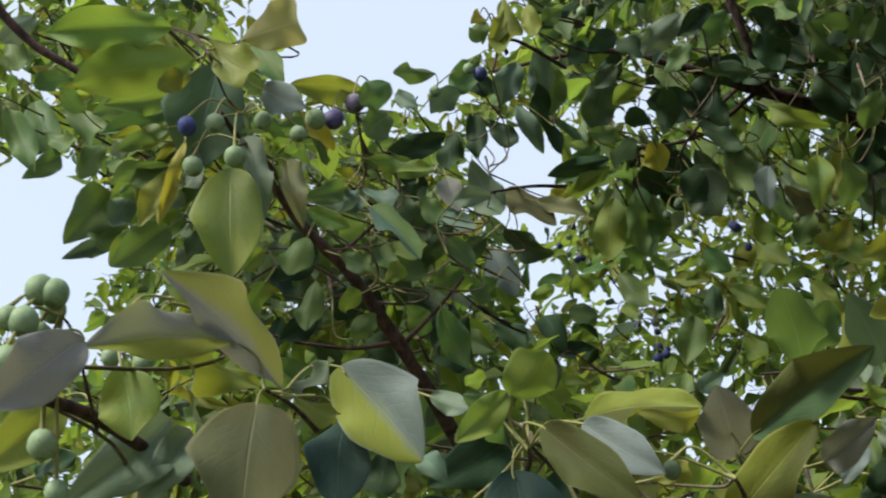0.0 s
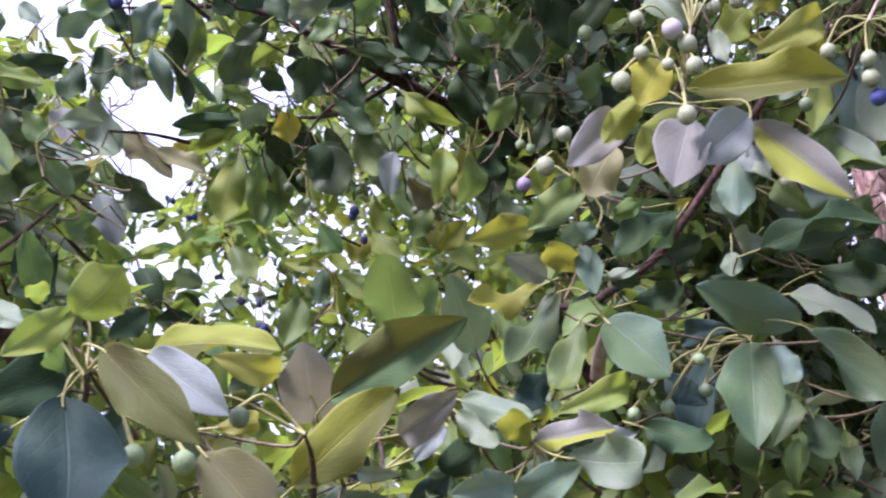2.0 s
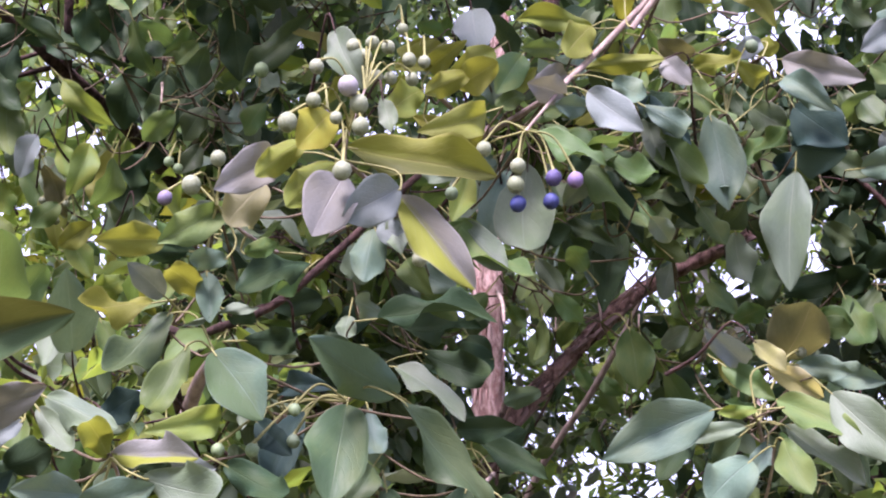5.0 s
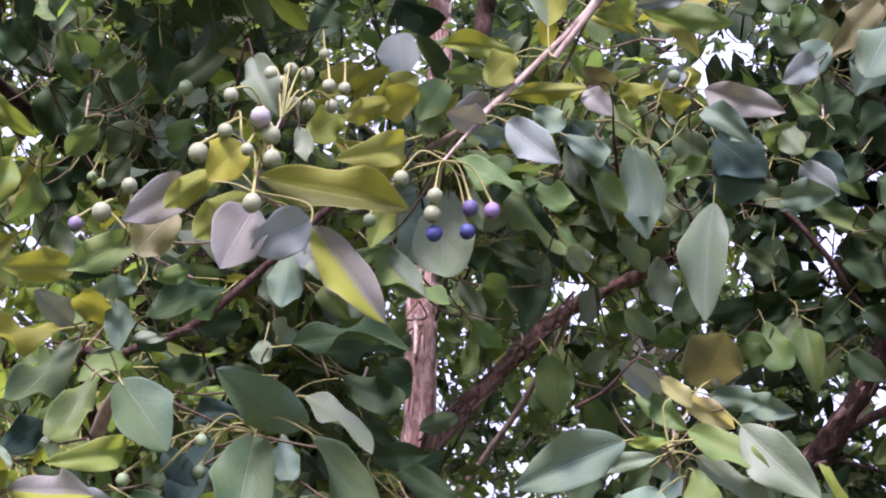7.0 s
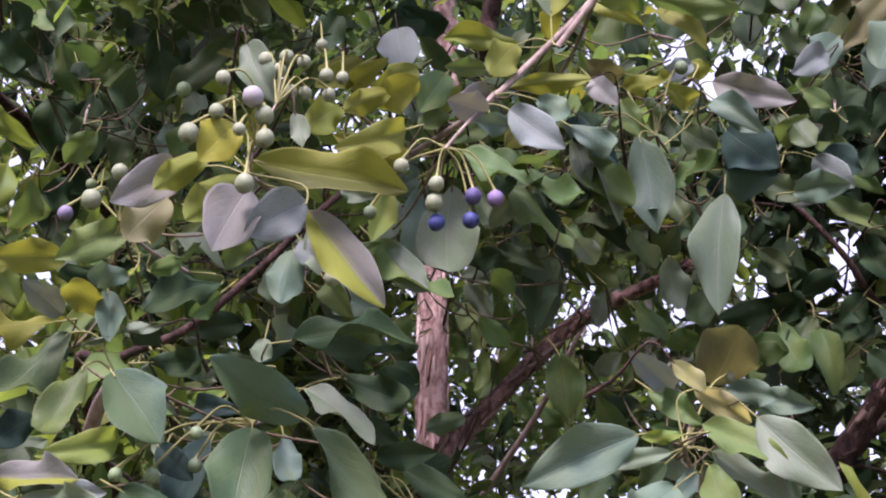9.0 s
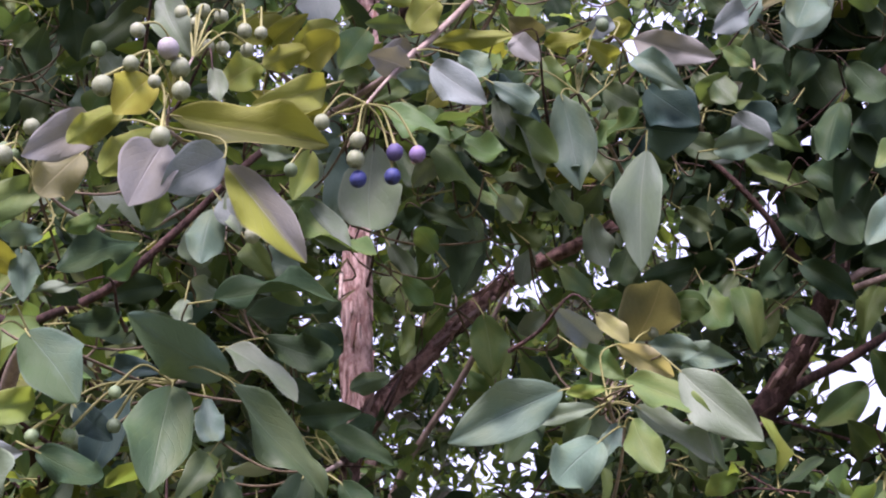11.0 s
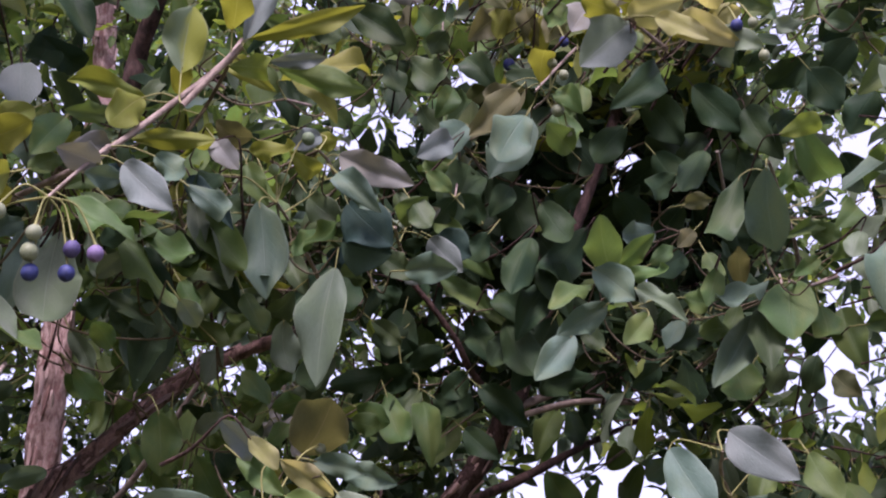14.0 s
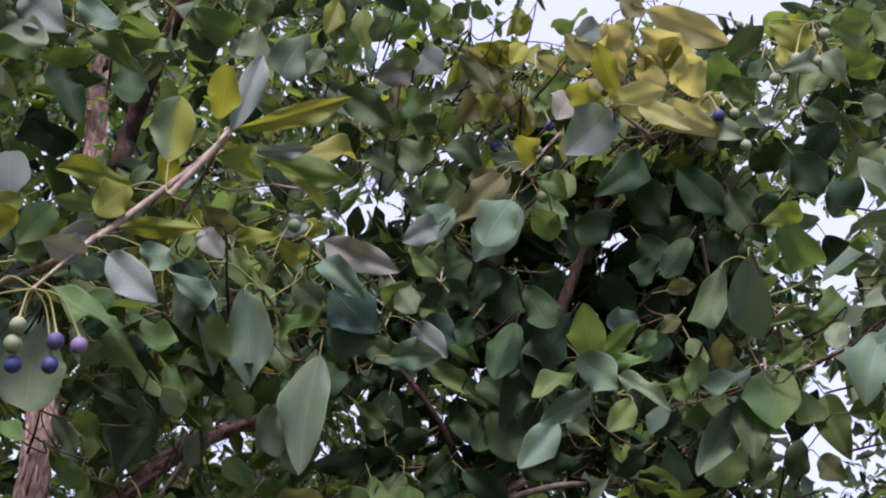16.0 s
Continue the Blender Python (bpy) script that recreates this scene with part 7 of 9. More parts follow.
s = Sprig(left_tree, (-0.660, 0.864, 2.097, 0.0016), (-0.611, 0.798, 2.053, 0.0012), (-0.584, 0.761, 2.020, 0.0008))
s.leaf((-0.630, 0.739, 2.033), (-0.653, 0.733, 2.011), 0.020, -118, 'e')
s.leaf((-0.641, 0.697, 2.034), (-0.645, 0.672, 2.009), 0.016, -70, 'g')
s.leaf((-0.592, 0.699, 2.041), (-0.575, 0.725, 2.023), 0.017, 142, 'd')
s.leaf((-0.631, 0.772, 2.055), (-0.595, 0.794, 2.036), 0.017, 84, 'g')
s.leaf((-0.521, 0.829, 1.967), (-0.532, 0.797, 1.939), 0.020, -99, 'g')
s.leaf((-0.496, 0.782, 1.981), (-0.522, 0.767, 1.962), 0.019, -129, 'e')
s.leaf((-0.569, 0.718, 1.992), (-0.541, 0.719, 1.958), 0.022, 51, 'g')
s.leaf((-0.507, 0.739, 1.993), (-0.539, 0.735, 1.980), 0.020, -111, 'e')
s = Sprig(left_tree, (-0.633, 0.904, 2.111, 0.0016), (-0.587, 0.837, 2.066, 0.0012), (-0.561, 0.799, 2.033, 0.0008))
s.leaf((-0.562, 0.844, 1.996), (-0.578, 0.819, 1.970), 0.023, -116, 'g')
s.leaf((-0.525, 0.781, 2.002), (-0.563, 0.784, 1.982), 0.022, -140, 'e')
s.leaf((-0.567, 0.760, 2.002), (-0.559, 0.796, 1.984), 0.022, 156, 'd')
s.leaf((-0.544, 0.730, 2.025), (-0.532, 0.749, 1.994), 0.021, 127, 'e')
s.leaf((-0.550, 0.794, 2.051), (-0.564, 0.769, 2.065), 0.019, -149, 'd')
s.leaf((-0.558, 0.795, 2.073), (-0.566, 0.789, 2.034), 0.022, -78, 'e')
s = Sprig(left_tree, (-0.742, 1.209, 2.294, 0.0016), (-0.700, 1.141, 2.245, 0.0012), (-0.677, 1.103, 2.211, 0.0008))
s.leaf((-0.687, 1.096, 2.120), (-0.674, 1.107, 2.064), 0.036, 86, 'v')
s.leaf((-0.709, 1.097, 2.277), (-0.720, 1.087, 2.222), 0.029, -70, 'd')
s.leaf((-0.678, 1.121, 2.284), (-0.648, 1.132, 2.243), 0.025, 95, 'd')
s.leaf((-0.659, 1.082, 2.131), (-0.623, 1.108, 2.091), 0.030, 137, 'e')
s.leaf((-0.623, 1.099, 2.155), (-0.573, 1.110, 2.125), 0.022, 77, 'c')
s.leaf((-0.667, 1.102, 2.184), (-0.609, 1.107, 2.122), 0.032, 59, 'o')
s.leaf((-0.667, 1.056, 2.210), (-0.652, 1.064, 2.134), 0.036, 75, 'p')
s.leaf((-0.650, 1.046, 2.256), (-0.649, 1.038, 2.202), 0.025, -14, 'd')
s = Sprig(left_tree, (-0.663, 1.245, 2.337, 0.0016), (-0.626, 1.175, 2.286, 0.0012), (-0.605, 1.136, 2.251, 0.0008))
s.leaf((-0.635, 1.117, 2.283), (-0.627, 1.142, 2.228), 0.021, 140, 'b')
s.leaf((-0.657, 1.044, 2.290), (-0.699, 1.040, 2.278), 0.030, -148, 'b')
s.leaf((-0.605, 1.117, 2.299), (-0.622, 1.157, 2.227), 0.026, 144, 'd')
s.leaf((-0.603, 1.079, 2.309), (-0.630, 1.076, 2.268), 0.032, -125, 'b')
s.leaf((-0.661, 1.126, 2.315), (-0.689, 1.106, 2.332), 0.026, -95, 'd')
s.leaf((-0.540, 1.113, 2.129), (-0.558, 1.105, 2.057), 0.036, -99, 'l')
s.leaf((-0.531, 1.145, 2.138), (-0.549, 1.168, 2.081), 0.025, 175, 'g')
s.leaf((-0.545, 1.220, 2.167), (-0.563, 1.252, 2.120), 0.025, -178, 'g')
s = Sprig(left_tree, (-0.601, 1.275, 2.313, 0.0016), (-0.567, 1.202, 2.264, 0.0012), (-0.548, 1.162, 2.229, 0.0008))
s.leaf((-0.549, 1.137, 2.177), (-0.602, 1.114, 2.149), 0.023, -134, 'l')
s.leaf((-0.545, 1.135, 2.184), (-0.604, 1.097, 2.176), 0.020, -116, 'd')
s.leaf((-0.504, 1.118, 2.184), (-0.541, 1.132, 2.174), 0.027, -166, 'b')
s.leaf((-0.509, 1.160, 2.196), (-0.504, 1.171, 2.164), 0.030, 112, 'Y')
s.leaf((-0.536, 1.213, 2.199), (-0.563, 1.238, 2.170), 0.034, -156, 'd')
s.leaf((-0.555, 1.117, 2.215), (-0.530, 1.141, 2.202), 0.020, 105, 'g')
s.leaf((-0.540, 1.159, 2.290), (-0.580, 1.185, 2.253), 0.040, -152, 'e')
s.leaf((-0.582, 1.131, 2.312), (-0.613, 1.153, 2.275), 0.030, -156, 'g')
s = Sprig(left_tree, (-0.520, 1.299, 2.285, 0.0016), (-0.490, 1.224, 2.236, 0.0012), (-0.473, 1.182, 2.202, 0.0008))
s.leaf((-0.585, 1.096, 2.327), (-0.607, 1.129, 2.279), 0.029, -175, 'b')
s.leaf((-0.472, 1.162, 2.148), (-0.454, 1.167, 2.093), 0.047, 92, 'e')
s.leaf((-0.423, 1.155, 2.160), (-0.413, 1.168, 2.099), 0.031, 129, 'g')
s.leaf((-0.422, 1.232, 2.161), (-0.437, 1.252, 2.119), 0.026, -142, 'p')
s.leaf((-0.429, 1.224, 2.179), (-0.449, 1.249, 2.136), 0.038, -130, 'g')
s.leaf((-0.478, 1.203, 2.188), (-0.466, 1.236, 2.136), 0.024, 145, 'e')
s.leaf((-0.444, 1.143, 2.190), (-0.404, 1.151, 2.135), 0.021, 89, 'd')
s.leaf((-0.480, 1.111, 2.191), (-0.496, 1.078, 2.195), 0.021, -128, 'd')
s = Sprig(left_tree, (-0.508, 1.275, 2.340, 0.0016), (-0.479, 1.202, 2.289, 0.0012), (-0.462, 1.161, 2.253, 0.0008))
s.leaf((-0.450, 1.101, 2.216), (-0.476, 1.128, 2.183), 0.026, -158, 'd')
s.leaf((-0.486, 1.135, 2.255), (-0.525, 1.126, 2.237), 0.024, -121, 'l')
s.leaf((-0.432, 1.199, 2.259), (-0.476, 1.206, 2.227), 0.037, -130, 'd')
s = Sprig(left_tree, (-0.494, 1.256, 2.276, 0.0016), (-0.464, 1.181, 2.227, 0.0012), (-0.448, 1.140, 2.192, 0.0008))
s.leaf((-0.514, 1.067, 2.263), (-0.524, 1.052, 2.282), 0.025, -124, 'd')
s.leaf((-0.467, 1.139, 2.051), (-0.449, 1.149, 2.022), 0.023, 128, 'g')
s.leaf((-0.430, 1.201, 2.091), (-0.423, 1.210, 2.056), 0.025, 102, 'l')
s.leaf((-0.416, 1.117, 2.224), (-0.365, 1.127, 2.206), 0.020, 146, 'e')
s.leaf((-0.492, 1.085, 2.254), (-0.519, 1.077, 2.237), 0.021, -106, 'e')
s.leaf((-0.467, 1.097, 2.255), (-0.490, 1.096, 2.286), 0.024, -75, 'd')
s.leaf((-0.408, 1.077, 2.272), (-0.451, 1.056, 2.232), 0.028, -109, 'p')
s.leaf((-0.337, 1.203, 2.050), (-0.371, 1.213, 2.029), 0.024, -121, 'y')
s = Sprig(left_tree, (-0.410, 1.304, 2.254, 0.0016), (-0.386, 1.227, 2.207, 0.0012), (-0.372, 1.184, 2.173, 0.0008))
s.leaf((-0.374, 1.212, 2.073), (-0.397, 1.203, 2.042), 0.024, -98, 'g')
s.leaf((-0.393, 1.206, 2.111), (-0.374, 1.232, 2.065), 0.025, 165, 'o')
s.leaf((-0.330, 1.209, 2.133), (-0.345, 1.217, 2.074), 0.032, -104, 'y')
s.leaf((-0.387, 1.208, 2.137), (-0.357, 1.206, 2.097), 0.023, 110, 'l')
s.leaf((-0.358, 1.112, 2.155), (-0.312, 1.124, 2.115), 0.023, 130, 'l')
s.leaf((-0.396, 1.055, 2.223), (-0.429, 1.057, 2.203), 0.021, -95, 'g')
s.leaf((-0.381, 1.170, 2.228), (-0.314, 1.174, 2.204), 0.014, 137, 'e')
s.leaf((-0.315, 1.164, 2.252), (-0.294, 1.183, 2.201), 0.025, 144, 'g')
s = Sprig(left_tree, (-0.349, 1.277, 2.273, 0.0016), (-0.328, 1.200, 2.223, 0.0012), (-0.316, 1.157, 2.188, 0.0008))
s.leaf((-0.339, 1.142, 2.255), (-0.355, 1.169, 2.217), 0.030, -168, 'd')
s.leaf((-0.350, 1.106, 2.258), (-0.331, 1.115, 2.233), 0.026, 145, 'd')
s.leaf((-0.372, 1.102, 2.268), (-0.404, 1.119, 2.246), 0.026, -137, 'g')
s.leaf((-0.289, 1.160, 2.050), (-0.276, 1.161, 2.007), 0.025, 90, 'e')
s.leaf((-0.281, 1.151, 2.099), (-0.295, 1.139, 2.058), 0.030, -100, 'd')
s.leaf((-0.306, 1.166, 2.123), (-0.329, 1.190, 2.065), 0.026, -122, 'l')
s.leaf((-0.271, 1.173, 2.173), (-0.291, 1.152, 2.131), 0.025, -77, 'e')
s.leaf((-0.283, 1.121, 2.205), (-0.272, 1.113, 2.180), 0.020, 42, 'd')
s = Sprig(left_tree, (-0.310, 1.263, 2.333, 0.0016), (-0.292, 1.187, 2.281, 0.0012), (-0.281, 1.145, 2.244, 0.0008))
s.leaf((-0.271, 1.161, 2.223), (-0.302, 1.138, 2.237), 0.024, -142, 'g')
s.leaf((-0.252, 1.143, 2.230), (-0.267, 1.122, 2.191), 0.024, -93, 'g')
s.leaf((-0.308, 1.082, 2.248), (-0.289, 1.088, 2.209), 0.027, 135, 'e')
s = Sprig(left_tree, (-0.532, 1.404, 2.445, 0.0016), (-0.504, 1.331, 2.392, 0.0012), (-0.489, 1.291, 2.356, 0.0008))
s.leaf((-0.521, 1.256, 2.338), (-0.491, 1.262, 2.290), 0.033, 68, 'g')
s.leaf((-0.538, 1.202, 2.341), (-0.571, 1.213, 2.319), 0.026, -128, 'd')
s.leaf((-0.520, 1.273, 2.383), (-0.567, 1.282, 2.377), 0.029, -102, 'e')
s.leaf((-0.442, 1.260, 2.314), (-0.488, 1.272, 2.303), 0.025, -125, 'd')
s.leaf((-0.421, 1.337, 2.327), (-0.452, 1.319, 2.287), 0.029, -126, 'e')
s.leaf((-0.487, 1.273, 2.346), (-0.547, 1.282, 2.334), 0.028, -128, 'd')
s.leaf((-0.448, 1.321, 2.370), (-0.430, 1.344, 2.340), 0.029, 108, 'g')
s = Sprig(left_tree, (-0.612, 1.199, 2.165, 0.0012), (-0.592, 1.159, 2.137, 0.0008))
s.berry((-0.615, 1.153, 2.136), 0.0035, 'blue')
s.berry((-0.617, 1.144, 2.122), 0.0035, 'green')
s.berry((-0.611, 1.162, 2.130), 0.0029, 'green')
s.berry((-0.639, 1.160, 2.124), 0.0035, 'blue')
s.berry((-0.625, 1.150, 2.106), 0.0035, 'green')
s.berry((-0.606, 1.170, 2.118), 0.0035, 'green')
s.berry((-0.620, 1.159, 2.100), 0.0035, 'blue')
s.berry((-0.615, 1.162, 2.101), 0.0035, 'blue')
s.berry((-0.616, 1.176, 2.098), 0.0029, 'green')
s = Sprig(left_tree, (-0.513, 1.224, 2.162, 0.0012), (-0.496, 1.184, 2.135, 0.0008))
s.berry((-0.504, 1.187, 2.128), 0.0047, 'dgreen')
s.berry((-0.513, 1.173, 2.115), 0.0047, 'dgreen')
s.berry((-0.499, 1.189, 2.101), 0.0041, 'green')
s.berry((-0.495, 1.194, 2.095), 0.0041, 'pale')
s = Sprig(left_tree, (-0.460, 1.250, 2.129, 0.0012), (-0.445, 1.208, 2.103, 0.0008))
s.berry((-0.454, 1.203, 2.086), 0.0052, 'blue')
s.berry((-0.439, 1.194, 2.109), 0.0035, 'pale')
s.berry((-0.445, 1.197, 2.105), 0.0035, 'green')
s.berry((-0.442, 1.216, 2.086), 0.0035, 'pale')
s.berry((-0.431, 1.209, 2.063), 0.0035, 'green')
s = Sprig(left_tree, (-0.390, 1.269, 2.123, 0.0012), (-0.377, 1.227, 2.097, 0.0008))
s.berry((-0.396, 1.225, 2.081), 0.0035, 'pale')
s.berry((-0.386, 1.227, 2.073), 0.0035, 'green')
s.berry((-0.370, 1.219, 2.076), 0.0035, 'pale')
s.berry((-0.381, 1.230, 2.062), 0.0035, 'pale')
s.berry((-0.366, 1.239, 2.068), 0.0035, 'green')
s = Sprig(left_tree, (-0.585, 1.248, 2.054, 0.0012), (-0.566, 1.207, 2.030, 0.0008))
s.berry((-0.579, 1.217, 1.984), 0.0052, 'blue')
s.berry((-0.565, 1.209, 1.983), 0.0047, 'blue')
s.berry((-0.570, 1.216, 2.024), 0.0035, 'dgreen')
s.berry((-0.591, 1.207, 2.019), 0.0035, 'dgreen')
s.berry((-0.574, 1.219, 2.013), 0.0035, 'blue')
s.berry((-0.576, 1.190, 2.027), 0.0035, 'green')
s.berry((-0.546, 1.204, 2.020), 0.0035, 'green')
s = Sprig(right_tree, (0.382, 1.343, 2.506, 0.0016), (0.365, 1.270, 2.449, 0.0012), (0.355, 1.229, 2.409, 0.0008))
s.leaf((0.294, 1.162, 2.455), (0.279, 1.155, 2.417), 0.024, -72, 'e')
s.leaf((0.403, 1.195, 2.326), (0.433, 1.208, 2.304), 0.030, 107, 'e')
s.leaf((0.322, 1.281, 2.358), (0.351, 1.289, 2.339), 0.029, 99, 'g')
s.leaf((0.362, 1.189, 2.364), (0.381, 1.188, 2.332), 0.028, 100, 'e')
s.leaf((0.365, 1.250, 2.372), (0.343, 1.260, 2.351), 0.025, -115, 'g')
s.leaf((0.338, 1.259, 2.432), (0.366, 1.258, 2.406), 0.030, 152, 'e')
s.leaf((0.392, 1.214, 2.438), (0.392, 1.232, 2.404), 0.029, -148, 'g')
s.leaf((0.335, 1.151, 2.443), (0.311, 1.157, 2.463), 0.026, -125, 'g')
s = Sprig(right_tree, (0.466, 1.322, 2.533, 0.0016), (0.444, 1.251, 2.475, 0.0012), (0.432, 1.211, 2.435, 0.0008))
s.leaf((0.363, 1.209, 2.459), (0.358, 1.236, 2.437), 0.031, -125, 'g')
s.leaf((0.371, 1.177, 2.532), (0.361, 1.209, 2.521), 0.026, -167, 'p')
s.leaf((0.431, 1.167, 2.337), (0.414, 1.168, 2.299), 0.025, -95, 'g')
s.leaf((0.473, 1.254, 2.374), (0.492, 1.231, 2.387), 0.027, 102, 'u')
s.leaf((0.424, 1.167, 2.407), (0.411, 1.186, 2.387), 0.026, -148, 'e')
s.leaf((0.429, 1.246, 2.413), (0.410, 1.270, 2.392), 0.030, -149, 'e')
s.leaf((0.444, 1.190, 2.428), (0.460, 1.219, 2.409), 0.028, 162, 'g')
s.leaf((0.484, 1.150, 2.440), (0.470, 1.150, 2.394), 0.030, -113, 'y')
s = Sprig(right_tree, (0.489, 1.244, 2.608, 0.0016), (0.466, 1.177, 2.546, 0.0012), (0.453, 1.139, 2.503, 0.0008))
s.leaf((0.432, 1.111, 2.449), (0.472, 1.108, 2.405), 0.021, 128, 'o')
s.leaf((0.495, 1.083, 2.458), (0.477, 1.075, 2.423), 0.022, -68, 'Y')
s.leaf((0.409, 1.177, 2.471), (0.383, 1.191, 2.490), 0.025, -115, 'g')
s.leaf((0.453, 1.082, 2.481), (0.433, 1.067, 2.486), 0.020, -123, 'g')
s.leaf((0.489, 1.075, 2.499), (0.479, 1.080, 2.464), 0.020, -137, 'y')
s.leaf((0.439, 1.159, 2.512), (0.416, 1.148, 2.514), 0.022, -143, 'g')
s.leaf((0.451, 1.136, 2.522), (0.428, 1.125, 2.524), 0.023, -142, 'e')
s.leaf((0.415, 1.169, 2.537), (0.390, 1.153, 2.543), 0.029, -130, 'g')
s = Sprig(right_tree, (0.574, 1.243, 2.575, 0.0016), (0.546, 1.176, 2.514, 0.0012), (0.531, 1.138, 2.473, 0.0008))
s.leaf((0.521, 1.119, 2.421), (0.524, 1.156, 2.392), 0.023, -157, 'y')
s.leaf((0.549, 1.085, 2.427), (0.515, 1.082, 2.409), 0.024, -146, 'g')
s.leaf((0.504, 1.143, 2.440), (0.515, 1.139, 2.391), 0.024, 122, 'o')
s.leaf((0.496, 1.123, 2.455), (0.456, 1.125, 2.480), 0.020, -154, 'y')
s.leaf((0.554, 1.133, 2.483), (0.531, 1.133, 2.492), 0.017, -141, 'g')
s.leaf((0.523, 1.135, 2.543), (0.513, 1.150, 2.521), 0.021, -160, 'y')
s = Sprig(right_tree, (0.640, 1.077, 2.492, 0.0016), (0.606, 1.013, 2.432, 0.0012), (0.587, 0.977, 2.390, 0.0008))
s.leaf((0.583, 0.948, 2.356), (0.593, 0.918, 2.364), 0.021, 117, 'y')
s.leaf((0.557, 0.951, 2.386), (0.538, 0.948, 2.400), 0.022, -140, 'c')
s.leaf((0.500, 0.970, 2.392), (0.479, 0.961, 2.400), 0.024, -179, 'g')
s.leaf((0.535, 1.009, 2.407), (0.528, 1.036, 2.396), 0.023, -177, 'p')
s.leaf((0.578, 0.965, 2.429), (0.557, 0.972, 2.452), 0.023, -97, 'o')
s.leaf((0.604, 0.960, 2.310), (0.565, 0.942, 2.303), 0.019, -141, 'k')
s.leaf((0.622, 0.963, 2.362), (0.611, 0.990, 2.357), 0.019, -130, 'p')
s.leaf((0.654, 0.938, 2.387), (0.681, 0.936, 2.413), 0.021, 129, 'k')
s = Sprig(right_tree, (0.768, 1.054, 2.514, 0.0016), (0.727, 0.993, 2.454, 0.0012), (0.705, 0.959, 2.413, 0.0008))
s.leaf((0.600, 0.986, 2.414), (0.627, 0.993, 2.390), 0.019, 144, 'k')
s.leaf((0.651, 0.985, 2.433), (0.610, 0.976, 2.452), 0.026, -158, 'k')
s.leaf((0.680, 1.011, 2.373), (0.657, 1.010, 2.339), 0.020, -76, 'p')
s.leaf((0.758, 0.864, 2.381), (0.729, 0.865, 2.348), 0.028, -127, 'e')
s.leaf((0.737, 0.887, 2.392), (0.748, 0.864, 2.398), 0.024, 109, 'g')
s.leaf((0.702, 0.923, 2.395), (0.711, 0.912, 2.356), 0.022, 80, 'y')
s.leaf((0.702, 0.977, 2.397), (0.695, 1.002, 2.377), 0.024, -115, 'g')
s.leaf((0.736, 0.931, 2.423), (0.699, 0.912, 2.421), 0.026, -177, 'y')
s = Sprig(centre_tree, (0.215, 1.334, 2.072, 0.0016), (0.202, 1.251, 2.033, 0.0012), (0.194, 1.204, 2.003, 0.0008))
s.leaf((0.176, 1.183, 1.957), (0.179, 1.193, 1.899), 0.026, 173, 'g')
s.leaf((0.217, 1.226, 1.966), (0.184, 1.195, 1.972), 0.019, -156, 'd')
s.leaf((0.211, 1.158, 2.013), (0.198, 1.146, 1.967), 0.021, -43, 'p')
s.leaf((0.162, 1.177, 2.050), (0.152, 1.206, 1.986), 0.035, -180, 'b')
s = Sprig(centre_tree, (0.166, 1.854, 2.198, 0.0016), (0.158, 1.769, 2.161, 0.0012), (0.154, 1.722, 2.133, 0.0008))
s.leaf((0.129, 1.649, 2.128), (0.124, 1.656, 2.069), 0.021, -117, 'g')
s.leaf((0.088, 1.671, 2.150), (0.111, 1.685, 2.124), 0.022, 120, 'g')
s.leaf((0.117, 1.670, 2.198), (0.102, 1.662, 2.155), 0.031, -44, 'g')
s.leaf((0.218, 1.763, 2.066), (0.244, 1.792, 2.044), 0.027, 124, 'g')
s.leaf((0.141, 1.781, 2.069), (0.120, 1.797, 2.041), 0.024, -138, 'e')
s.leaf((0.183, 1.736, 2.089), (0.206, 1.740, 2.059), 0.021, 119, 'g')
s.leaf((0.180, 1.708, 2.153), (0.162, 1.742, 2.120), 0.026, -153, 'g')
s.leaf((0.161, 1.649, 2.160), (0.136, 1.646, 2.127), 0.025, -121, 'e')
s = Sprig(centre_tree, (0.286, 1.852, 2.207, 0.0016), (0.273, 1.768, 2.170, 0.0012), (0.265, 1.721, 2.142, 0.0008))
s.leaf((0.148, 1.644, 2.197), (0.162, 1.680, 2.156), 0.028, 172, 'g')
s.leaf((0.198, 1.713, 2.218), (0.174, 1.724, 2.188), 0.025, -140, 'g')
s.leaf((0.238, 1.694, 2.040), (0.208, 1.692, 2.065), 0.022, -115, 'g')
s.leaf((0.286, 1.763, 2.045), (0.315, 1.753, 2.067), 0.024, 127, 'e')
s.leaf((0.280, 1.725, 2.111), (0.307, 1.749, 2.088), 0.023, 139, 'g')
s.leaf((0.302, 1.715, 2.158), (0.335, 1.734, 2.141), 0.028, 161, 'g')
s.leaf((0.301, 1.606, 2.227), (0.269, 1.600, 2.185), 0.026, -90, 'g')
s.leaf((0.348, 1.760, 2.093), (0.305, 1.740, 2.094), 0.025, -98, 'e')
s = Sprig(centre_tree, (0.398, 1.836, 2.238, 0.0016), (0.380, 1.754, 2.200, 0.0012), (0.370, 1.708, 2.171, 0.0008))
s.leaf((0.320, 1.730, 2.100), (0.346, 1.704, 2.124), 0.027, 121, 'e')
s.leaf((0.338, 1.658, 2.139), (0.311, 1.649, 2.088), 0.025, -73, 'g')
s.leaf((0.391, 1.747, 2.140), (0.361, 1.753, 2.108), 0.030, -71, 'g')
s.leaf((0.363, 1.632, 2.177), (0.330, 1.625, 2.141), 0.029, -118, 'g')
s.leaf((0.340, 1.702, 2.187), (0.309, 1.712, 2.155), 0.028, -118, 'g')
